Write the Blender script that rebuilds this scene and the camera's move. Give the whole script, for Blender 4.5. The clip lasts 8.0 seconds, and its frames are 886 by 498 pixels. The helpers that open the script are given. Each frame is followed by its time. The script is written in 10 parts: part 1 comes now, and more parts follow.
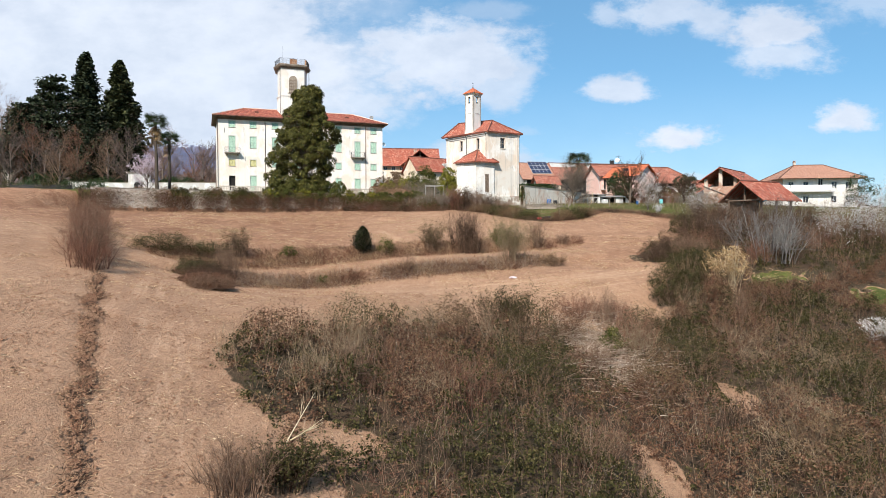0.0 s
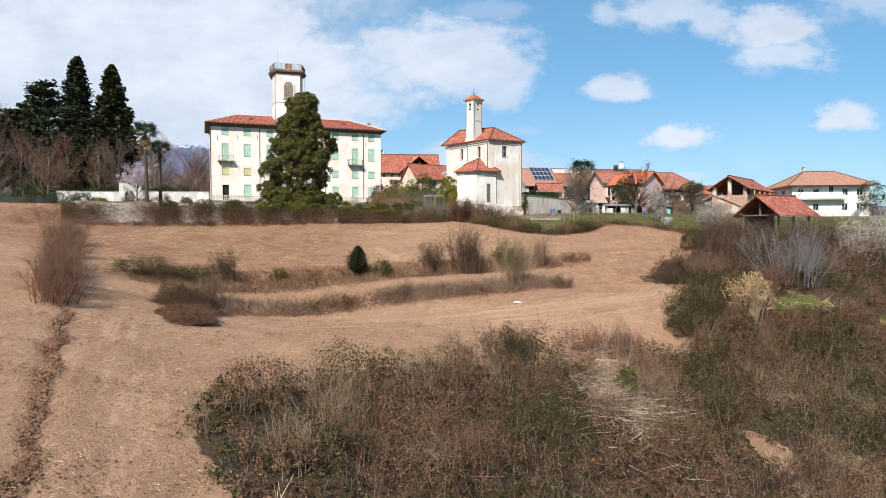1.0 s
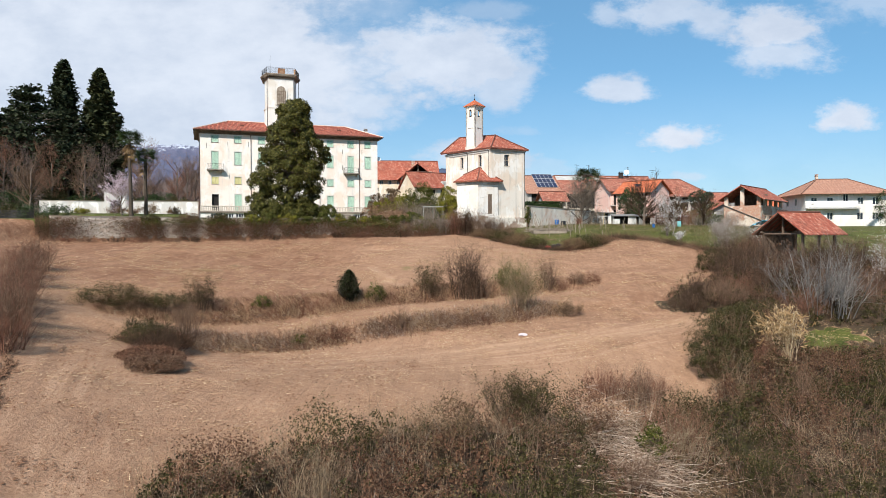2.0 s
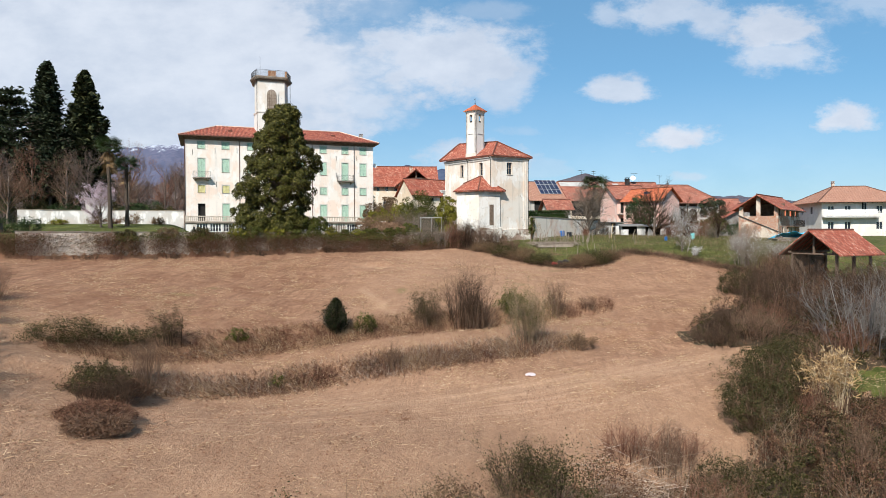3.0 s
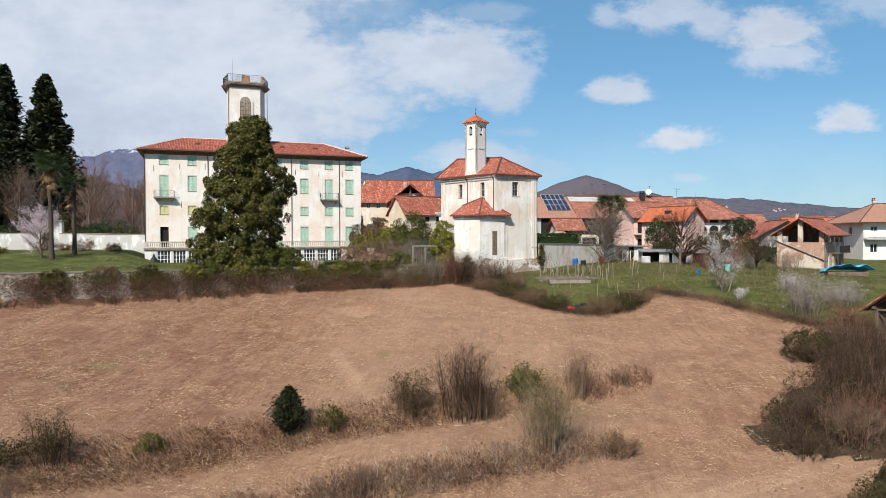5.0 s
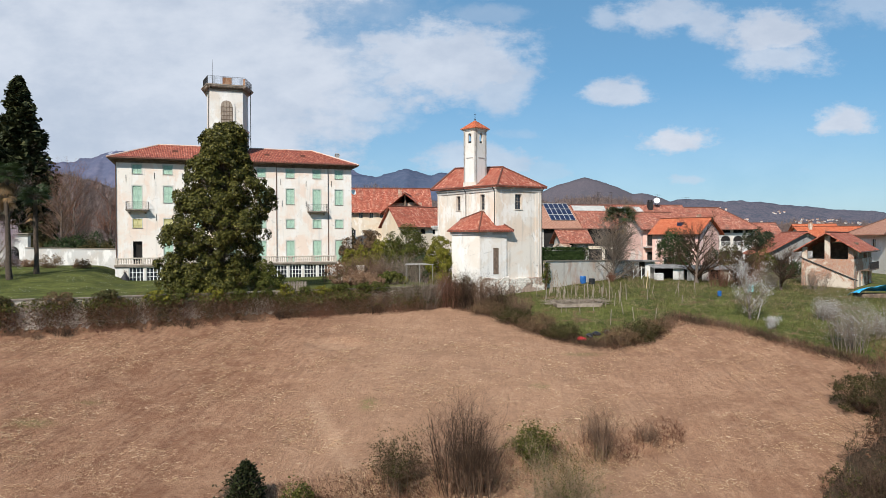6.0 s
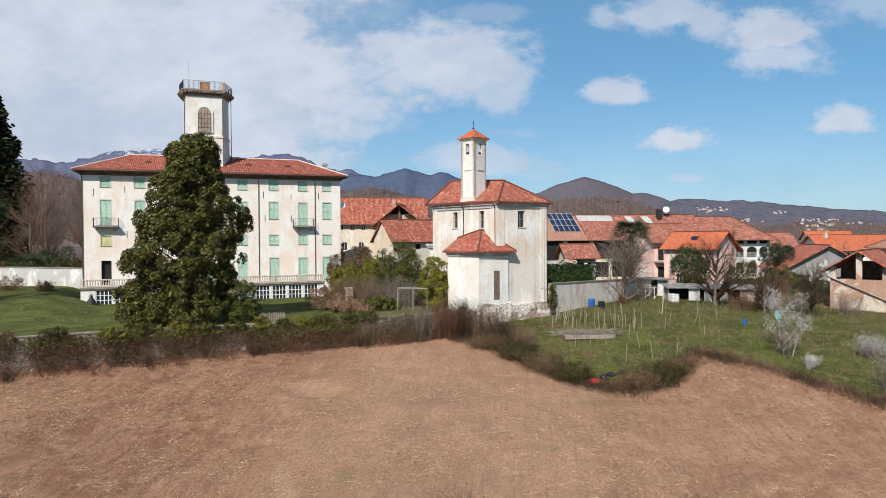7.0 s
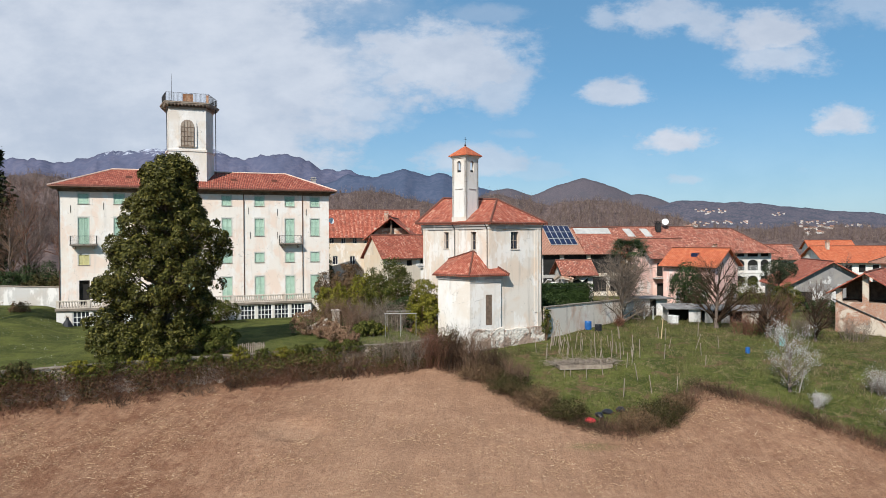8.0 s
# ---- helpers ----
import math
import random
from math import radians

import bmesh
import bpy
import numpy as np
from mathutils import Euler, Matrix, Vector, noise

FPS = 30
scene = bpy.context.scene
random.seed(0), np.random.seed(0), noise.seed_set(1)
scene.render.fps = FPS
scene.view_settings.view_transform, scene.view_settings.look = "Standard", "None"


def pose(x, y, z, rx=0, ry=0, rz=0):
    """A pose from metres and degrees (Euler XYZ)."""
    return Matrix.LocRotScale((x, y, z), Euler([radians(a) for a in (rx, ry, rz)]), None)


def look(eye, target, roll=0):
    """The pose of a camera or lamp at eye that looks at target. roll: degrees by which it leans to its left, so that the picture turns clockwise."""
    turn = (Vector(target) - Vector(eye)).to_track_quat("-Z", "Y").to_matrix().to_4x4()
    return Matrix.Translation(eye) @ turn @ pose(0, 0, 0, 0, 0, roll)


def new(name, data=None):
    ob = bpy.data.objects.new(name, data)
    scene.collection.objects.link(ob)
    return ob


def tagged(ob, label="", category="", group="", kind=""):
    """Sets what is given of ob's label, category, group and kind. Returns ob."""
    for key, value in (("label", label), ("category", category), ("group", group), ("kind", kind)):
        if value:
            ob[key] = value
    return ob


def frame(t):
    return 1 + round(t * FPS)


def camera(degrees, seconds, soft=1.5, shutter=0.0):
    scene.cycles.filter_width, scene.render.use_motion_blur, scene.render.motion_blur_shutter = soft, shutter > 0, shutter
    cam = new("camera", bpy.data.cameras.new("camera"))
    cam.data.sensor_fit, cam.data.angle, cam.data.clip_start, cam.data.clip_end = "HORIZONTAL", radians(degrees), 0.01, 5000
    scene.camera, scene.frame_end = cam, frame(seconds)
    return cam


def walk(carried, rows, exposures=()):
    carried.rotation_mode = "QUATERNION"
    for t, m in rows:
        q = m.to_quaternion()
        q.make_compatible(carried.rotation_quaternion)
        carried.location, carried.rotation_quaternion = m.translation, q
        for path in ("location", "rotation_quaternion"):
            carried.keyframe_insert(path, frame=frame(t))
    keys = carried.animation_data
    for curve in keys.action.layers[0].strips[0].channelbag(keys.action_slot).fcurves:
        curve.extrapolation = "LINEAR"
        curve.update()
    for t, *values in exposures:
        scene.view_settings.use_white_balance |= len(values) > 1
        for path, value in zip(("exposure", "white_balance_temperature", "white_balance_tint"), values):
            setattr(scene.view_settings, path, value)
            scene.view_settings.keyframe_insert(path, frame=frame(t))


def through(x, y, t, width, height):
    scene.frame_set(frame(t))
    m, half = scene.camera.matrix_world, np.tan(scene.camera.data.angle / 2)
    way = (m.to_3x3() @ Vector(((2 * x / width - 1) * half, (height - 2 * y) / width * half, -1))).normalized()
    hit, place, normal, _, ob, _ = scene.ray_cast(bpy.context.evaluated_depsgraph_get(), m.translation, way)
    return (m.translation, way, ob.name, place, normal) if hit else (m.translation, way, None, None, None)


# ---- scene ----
cam = camera(67.5, 8.0, soft=0.5)
PATH = [
    (0, (-7.81, 2.844, 11.841), (-7.129, 4.724, 11.798), -0.1),
    (0.5, (-7.2, 4.573, 12.904), (-6.519, 6.453, 12.859), -0.1),
    (1, (-6.392, 6.63, 13.925), (-5.712, 8.51, 13.881), -0.2),
    (1.5, (-5.451, 9.056, 15.004), (-4.771, 10.936, 14.961), -0.2),
    (3, (-1.963, 17.719, 18.008), (-1.284, 19.599, 17.966), -0.2),
    (3.5, (-0.726, 20.878, 19.108), (-0.046, 22.758, 19.064), -0.2),
    (4, (0.671, 24.068, 20.186), (1.349, 25.949, 20.142), -0.2),
    (4.5, (2.083, 27.394, 21.173), (2.76, 29.275, 21.131), -0.2),
    (6, (6.406, 38.138, 23.998), (7.089, 40.018, 23.965), -0.2),
    (6.5, (7.931, 41.779, 25.21), (8.615, 43.658, 25.174), -0.2),
    (7, (9.495, 45.206, 26.495), (10.179, 47.085, 26.46), -0.3),
    (7.5, (10.697, 47.164, 27.712), (11.382, 49.043, 27.678), -0.2),
    (8, (11.488, 47.877, 28.869), (12.176, 49.755, 28.835), -0.2),
]
walk(cam, [(t, look(eye, target, roll)) for t, eye, target, roll in PATH],
     [(0.0, 0.57, 6150, 10), (1.5, 0.49, 6150, 10), (3.0, 0.39, 6150, 10), (4.5, 0.31, 6150, 10), (6.0, 0.25, 6130, 10), (8.0, 0.20, 6100, 10)])

# ---- light: sky with fair-weather cloud, and the sun ----
SUN_FROM = Vector((-0.87, -1.0, 1.18)).normalized()
sun = new("sun", bpy.data.lights.new("sun", "SUN"))
sun.data.energy, sun.data.angle, sun.data.color = 5.0, radians(0.53), (1.0, 0.92, 0.80)
sun.matrix_world = look((0, 0, 200), Vector((0, 0, 200)) - SUN_FROM)
scene.view_settings.exposure = 0.0


def sky_world():
    w = bpy.data.worlds.new("sky")
    scene.world = w
    w.use_nodes = True
    nt = w.node_tree
    nt.nodes.clear()
    N = lambda kind: nt.nodes.new(kind)

    def val(x):
        n = N("ShaderNodeValue")
        n.outputs[0].default_value = x
        return n.outputs[0]

    def mth(op, a, b=0.0, c=0.0):
        n = N("ShaderNodeMath")
        n.operation = op
        for i, x in enumerate((a, b, c)):
            if isinstance(x, (int, float)):
                n.inputs[i].default_value = x
            else:
                nt.links.new(x, n.inputs[i])
        return n.outputs[0]

    def step(x, lo, hi):
        n = N("ShaderNodeMapRange")
        n.interpolation_type = "SMOOTHSTEP"
        nt.links.new(x, n.inputs[0])
        n.inputs[1].default_value, n.inputs[2].default_value = lo, hi
        return n.outputs[0]

    sky = N("ShaderNodeTexSky")
    sky.sky_type, sky.sun_disc = "NISHITA", False
    sky.sun_elevation = math.asin(SUN_FROM.z)
    sky.sun_rotation = math.atan2(SUN_FROM.x, SUN_FROM.y)
    sky.altitude, sky.air_density, sky.dust_density, sky.ozone_density = 400, 1.0, 0.6, 1.6
    tc = N("ShaderNodeTexCoord")
    turn = N("ShaderNodeVectorRotate")
    turn.rotation_type = "Z_AXIS"
    turn.inputs["Angle"].default_value = radians(20.0)
    nt.links.new(tc.outputs["Generated"], turn.inputs["Vector"])
    sep = N("ShaderNodeSeparateXYZ")
    nt.links.new(turn.outputs[0], sep.inputs[0])
    ahead = mth("MAXIMUM", sep.outputs["Y"], 0.02)
    p = mth("DIVIDE", sep.outputs["X"], ahead)      # right, over distance
    q = mth("DIVIDE", sep.outputs["Z"], ahead)      # up, over distance
    comb = N("ShaderNodeCombineXYZ")
    nt.links.new(p, comb.inputs[0])
    nt.links.new(mth("MULTIPLY", q, 1.7), comb.inputs[1])

    def ruffle(scale, detail, rough_, shift=0.0):
        n = N("ShaderNodeTexNoise")
        n.inputs["Scale"].default_value, n.inputs["Detail"].default_value, n.inputs["Roughness"].default_value = scale, detail, rough_
        v = N("ShaderNodeVectorMath")
        v.operation = "ADD"
        v.inputs[1].default_value = (shift, shift * 0.7, shift)
        nt.links.new(comb.outputs[0], v.inputs[0])
        nt.links.new(v.outputs[0], n.inputs["Vector"])
        return mth("SUBTRACT", n.outputs["Fac"], 0.5)
    rough = ruffle(9, 8, 0.62)
    frill = ruffle(24, 7, 0.66, 3.0)
    wisp = ruffle(4.5, 7, 0.6, 8.0)

    def puff(a, b, ra, rb, lo, hi, k=2.2, f=1.3, flat=1.0):
        """A heap of cloud: place, half-width and half-height; flat squeezes it below its middle."""
        dx = mth("DIVIDE", mth("SUBTRACT", p, a), ra)
        dy = mth("DIVIDE", mth("SUBTRACT", q, b), rb)
        if flat != 1.0:
            dy = mth("MAXIMUM", dy, mth("MULTIPLY", dy, -flat))
        r = mth("SQRT", mth("ADD", mth("MULTIPLY", dx, dx), mth("MULTIPLY", dy, dy)))
        return step(mth("SUBTRACT", 1.0, mth("ADD", r, mth("ADD", mth("MULTIPLY", rough, k), mth("MULTIPLY", frill, f)))), lo, hi)

    # fleecy clouds: place, half-width, half-height, amount, flatness of the base
    clouds = ((0.485, 0.300, 0.088, 0.050, 0.92, 1.6), (0.50, 0.268, 0.085, 0.030, 0.75, 1.0), (0.335, 0.330, 0.105, 0.034, 0.74, 1.0),
              (0.400, 0.318, 0.060, 0.032, 0.75, 1.0), (0.262, 0.213, 0.058, 0.024, 0.85, 1.5), (0.352, 0.140, 0.064, 0.030, 0.98, 1.7),
              (0.602, 0.166, 0.066, 0.030, 0.92, 1.5), (0.245, 0.330, 0.028, 0.026, 0.55, 1.0), (0.372, 0.086, 0.040, 0.012, 0.60, 1.0),
              (0.64, 0.345, 0.10, 0.038, 0.45, 1.0), (0.545, 0.10, 0.014, 0.007, 0.25, 1.0), (0.12, 0.155, 0.05, 0.012, 0.30, 1.0))
    total = None
    for a, b, ra, rb, amount, flat in clouds:
        m = mth("MULTIPLY", puff(a, b, ra, rb, -0.16, 0.66, 2.2, 1.5, flat), amount)
        total = m if total is None else mth("MAXIMUM", total, m)
    # the broad bank of bright cloud over the left half, with a ragged right rim
    rim = mth("ADD", mth("MULTIPLY", rough, 0.40), mth("ADD", mth("MULTIPLY", frill, 0.12), mth("MULTIPLY", mth("SUBTRACT", q, 0.22), 0.30)))
    bank = mth("SUBTRACT", mth("ADD", rim, -0.055), p)
    broad = mth("MULTIPLY", step(bank, -0.10, 0.16), 0.93)
    # blue gaps inside the bank
    for a, b, ra, rb, deep in ((-0.055, 0.335, 0.15, 0.035, 0.62), (-0.10, 0.305, 0.09, 0.024, 0.45), (-0.015, 0.135, 0.15, 0.028, 0.85), (0.03, 0.17, 0.06, 0.014, 0.5)):
        broad = mth("MULTIPLY", broad, mth("SUBTRACT", 1.0, mth("MULTIPLY", puff(a, b, ra, rb, -0.25, 0.55, 2.4, 0.8), deep)))
    # heaped lobes along the rim, and torn shreds under it
    for a, b, ra, rb, amount in ((0.0, 0.265, 0.135, 0.062, 0.88), (0.085, 0.235, 0.062, 0.048, 0.72), (-0.16, 0.195, 0.11, 0.026, 0.80), (0.045, 0.118, 0.085, 0.026, 0.72), (0.07, 0.335, 0.06, 0.016, 0.32), (0.155, 0.10, 0.06, 0.016, 0.4)):
        broad = mth("MAXIMUM", broad, mth("MULTIPLY", puff(a, b, ra, rb, -0.30, 0.45, 2.0, 1.0), amount))
    haze = mth("MULTIPLY", step(mth("SUBTRACT", 0.20, q), -0.06, 0.22), 0.36)
    total = mth("MAXIMUM", mth("MAXIMUM", total, broad), haze)
    total = mth("MULTIPLY", total, step(sep.outputs["Y"], 0.0, 0.2))
    tone = mth("ADD", mth("MULTIPLY", wisp, 1.3), mth("ADD", mth("MULTIPLY", rough, 0.9), 0.5))
    ramp = N("ShaderNodeMix")
    ramp.data_type = "RGBA"
    nt.links.new(step(tone, 0.12, 0.80), ramp.inputs["Factor"])
    ramp.inputs["A"].default_value, ramp.inputs["B"].default_value = (6.6, 7.2, 8.2, 1), (9.0, 9.3, 9.85, 1)
    mix = N("ShaderNodeMix")
    mix.data_type = "RGBA"
    nt.links.new(total, mix.inputs["Factor"])
    tint = N("ShaderNodeMix")
    tint.data_type, tint.blend_type = "RGBA", "MULTIPLY"
    tint.inputs["Factor"].default_value = 1.0
    tint.inputs["B"].default_value = (0.88, 1.19, 1.30, 1)
    nt.links.new(sky.outputs[0], tint.inputs["A"])
    veil = N("ShaderNodeMix")
    veil.data_type = "RGBA"
    veil.inputs["Factor"].default_value = 0.38
    nt.links.new(tint.outputs["Result"], veil.inputs["A"])
    veil.inputs["B"].default_value = (2.6, 5.5, 7.9, 1)      # thin even haze
    nt.links.new(veil.outputs["Result"], mix.inputs["A"])
    nt.links.new(ramp.outputs["Result"], mix.inputs["B"])
    bg = N("ShaderNodeBackground")
    bg.inputs["Strength"].default_value = 0.069
    nt.links.new(mix.outputs["Result"], bg.inputs["Color"])
    out = N("ShaderNodeOutputWorld")
    nt.links.new(bg.outputs[0], out.inputs["Surface"])


sky_world()

# ---- building tools ----
def finish(bm, name):
    me = bpy.data.meshes.new(name)
    bm.normal_update()
    bm.to_mesh(me)
    bm.free()
    return me


def thing(name, place, turn=0.0, label="", category="", group="", kind=""):
    """An Empty at a thing's base; turn in degrees about z."""
    ob = new(name)
    ob.empty_display_size = 0.2
    ob.matrix_basis = pose(*place, 0, 0, turn)
    return tagged(ob, label, category, group, kind)


def mesh_part(name, me, material, parent=None, label="", at=None):
    ob = new(name, me)
    if material is not None and not me.materials:
        me.materials.append(material)
    if parent is not None:
        ob.parent = parent
    if at is not None:
        ob.matrix_basis = at
    return tagged(ob, label)


def part(name, bm, material, parent=None, label="", at=None):
    return mesh_part(name, finish(bm, name), material, parent, label, at)


def box(bm, x0, y0, z0, x1, y1, z1):
    v = [bm.verts.new(p) for p in ((x0, y0, z0), (x1, y0, z0), (x1, y1, z0), (x0, y1, z0), (x0, y0, z1), (x1, y0, z1), (x1, y1, z1), (x0, y1, z1))]
    for f in ((0, 3, 2, 1), (4, 5, 6, 7), (0, 1, 5, 4), (1, 2, 6, 5), (2, 3, 7, 6), (3, 0, 4, 7)):
        bm.faces.new([v[i] for i in f])
    return v


def boxes(*list_of):
    bm = bmesh.new()
    for b in list_of:
        box(bm, *b)
    return bm


def soft_box(x0, y0, z0, x1, y1, z1, r=0.02):
    bm = bmesh.new()
    box(bm, x0, y0, z0, x1, y1, z1)
    bmesh.ops.bevel(bm, geom=bm.edges[:], offset=r, segments=2, affect="EDGES", profile=0.5)
    return bm


def prism(bm, poly, z0, z1):
    """Upright prism over a polygon; z0 and z1 may be lists."""
    n = len(poly)
    lo = z0 if isinstance(z0, (list, tuple)) else [z0] * n
    hi = z1 if isinstance(z1, (list, tuple)) else [z1] * n
    a = [bm.verts.new((p[0], p[1], z)) for p, z in zip(poly, lo)]
    b = [bm.verts.new((p[0], p[1], z)) for p, z in zip(poly, hi)]
    for i in range(n):
        j = (i + 1) % n
        bm.faces.new((a[i], a[j], b[j], b[i]))
    bm.faces.new(b)
    bm.faces.new(a[::-1])


def tube(bm, p0, p1, r0, r1=None, n=8, caps=True):
    p0, p1 = Vector(p0), Vector(p1)
    r1 = r0 if r1 is None else r1
    q = (p1 - p0).to_track_quat("Z", "Y")
    rings = []
    for p, r in ((p0, r0), (p1, r1)):
        rings.append([bm.verts.new(p + q @ Vector((r * math.cos(2 * math.pi * i / n), r * math.sin(2 * math.pi * i / n), 0))) for i in range(n)])
    for i in range(n):
        j = (i + 1) % n
        bm.faces.new((rings[0][i], rings[0][j], rings[1][j], rings[1][i]))
    if caps:
        bm.faces.new(rings[1])
        bm.faces.new(rings[0][::-1])


def lathe(bm, profile, n=10, at=(0, 0, 0)):
    """profile: (radius, z) from bottom to top."""
    rings = [[bm.verts.new((at[0] + r * math.cos(2 * math.pi * i / n), at[1] + r * math.sin(2 * math.pi * i / n), at[2] + z)) for i in range(n)] for r, z in profile]
    for a, b in zip(rings, rings[1:]):
        for i in range(n):
            j = (i + 1) % n
            bm.faces.new((a[i], a[j], b[j], b[i]))
    bm.faces.new(rings[-1])
    bm.faces.new(rings[0][::-1])


def slab(bm, corners, thick, uv=True):
    """A sloping slab under a top polygon; its uv runs in metres along the first edge and up the slope."""
    pts = [Vector(c) for c in corners]
    n = (pts[1] - pts[0]).cross(pts[2] - pts[0]).normalized()
    if n.z < 0:
        pts.reverse()
        n = -n
    along = Vector((0, 0, 1)).cross(n)
    along = along.normalized() if along.length > 1e-4 else Vector((1, 0, 0))
    up = n.cross(along)
    a = [bm.verts.new(p) for p in pts]
    b = [bm.verts.new(p - Vector((0, 0, thick))) for p in pts]
    faces = [bm.faces.new(a), bm.faces.new(b[::-1])]
    for i in range(len(a)):
        j = (i + 1) % len(a)
        faces.append(bm.faces.new((b[i], b[j], a[j], a[i])))
    if uv:
        layer = bm.loops.layers.uv.verify()
        for f in faces:
            for lp in f.loops:
                lp[layer].uv = (lp.vert.co.dot(along), lp.vert.co.dot(up))


def holed_wall(bm, x0, x1, z0, z1, y0, y1, holes):
    """A wall in the xz plane from y0 (front) to y1, with rectangular openings (x0, z0, x1, z1) right through it."""
    xs = sorted({x0, x1, *(h[0] for h in holes), *(h[2] for h in holes)})
    zs = sorted({z0, z1, *(h[1] for h in holes), *(h[3] for h in holes)})
    solid = {}
    for i in range(len(xs) - 1):
        for k in range(len(zs) - 1):
            cx, cz = (xs[i] + xs[i + 1]) / 2, (zs[k] + zs[k + 1]) / 2
            solid[i, k] = not any(h[0] < cx < h[2] and h[1] < cz < h[3] for h in holes)
    verts = {}

    def v(i, k, y):
        key = (i, k, y)
        if key not in verts:
            verts[key] = bm.verts.new((xs[i], y, zs[k]))
        return verts[key]
    for (i, k), s in solid.items():
        if not s:
            continue
        bm.faces.new((v(i, k, y0), v(i + 1, k, y0), v(i + 1, k + 1, y0), v(i, k + 1, y0)))
        bm.faces.new((v(i, k + 1, y1), v(i + 1, k + 1, y1), v(i + 1, k, y1), v(i, k, y1)))
        for di, dk, e in ((-1, 0, ((0, 0), (0, 1))), (1, 0, ((1, 1), (1, 0))), (0, -1, ((1, 0), (0, 0))), (0, 1, ((0, 1), (1, 1)))):
            if not solid.get((i + di, k + dk), False):
                (a, b), (c, d) = e
                bm.faces.new((v(i + a, k + b, y0), v(i + a, k + b, y1), v(i + c, k + d, y1), v(i + c, k + d, y0)))


# many small pieces in one mesh, from arrays
def mesh_from(name, verts, faces_n, faces):
    """verts (n,3); faces (m, faces_n) index array."""
    me = bpy.data.meshes.new(name)
    m = len(faces)
    me.vertices.add(len(verts))
    me.vertices.foreach_set("co", np.ascontiguousarray(verts, dtype=np.float32).ravel())
    me.loops.add(m * faces_n)
    me.loops.foreach_set("vertex_index", np.ascontiguousarray(faces, dtype=np.int32).ravel())
    me.polygons.add(m)
    me.polygons.foreach_set("loop_start", np.arange(0, m * faces_n, faces_n, dtype=np.int32))
    me.polygons.foreach_set("loop_total", np.full(m, faces_n, dtype=np.int32))
    me.update(calc_edges=True)
    return me


def unit(a):
    return a / np.maximum(np.linalg.norm(a, axis=-1, keepdims=True), 1e-9)


def twig_arrays(base, way, length, radius, rng, bend=0.25, segs=2):
    """Tapered, slightly bent three-sided twigs. Returns verts and quads."""
    n = len(base)
    way = unit(way)
    side = unit(np.cross(way, rng.normal(size=(n, 3))))
    up = np.cross(way, side)
    curve = side * rng.normal(size=(n, 1)) * bend
    rows = []
    for s in range(segs + 1):
        t = s / segs
        c = base + way * (length * t)[:, None] + curve * (length * t * t)[:, None]
        r = radius * (1 - 0.8 * t)
        for k in range(3):
            a = 2 * math.pi * k / 3
            rows.append(c + (side * math.cos(a) + up * math.sin(a)) * r[:, None])
    verts = np.stack(rows, 1).reshape(-1, 3)
    per = 3 * (segs + 1)
    f = []
    for s in range(segs):
        for k in range(3 if segs > 1 else 2):       # the thinnest twigs are folded strips
            j = (k + 1) % 3
            f.append((s * 3 + k, s * 3 + j, s * 3 + 3 + j, s * 3 + 3 + k))
    faces = (np.array(f)[None] + (np.arange(n) * per)[:, None, None]).reshape(-1, 4)
    tips = base + way * length[:, None] + curve * length[:, None]
    return verts, faces, tips


def leaf_arrays(centre, size, rng, flat=0.0, aim=None, ratio=0.5):
    """Folded diamond leaves of four corners each. aim: preferred normal."""
    n = len(centre)
    nrm = rng.normal(size=(n, 3))
    if aim is not None:
        nrm = nrm * (1 - flat) + aim * flat * 2
    nrm = unit(nrm)
    a = unit(np.cross(nrm, rng.normal(size=(n, 3))))
    b = np.cross(nrm, a)
    s = size[:, None]
    lift = nrm * s * 0.18
    verts = np.stack((centre - a * s, centre - b * s * ratio + lift, centre + a * s, centre + b * s * ratio + lift), 1).reshape(-1, 3)
    faces = np.arange(4 * n).reshape(-1, 4)
    return verts, faces


def join_arrays(*parts_):
    vs, fs, k = [], [], 0
    for v, f in parts_:
        vs.append(v)
        fs.append(f + k)
        k += len(v)
    return np.concatenate(vs), np.concatenate(fs)

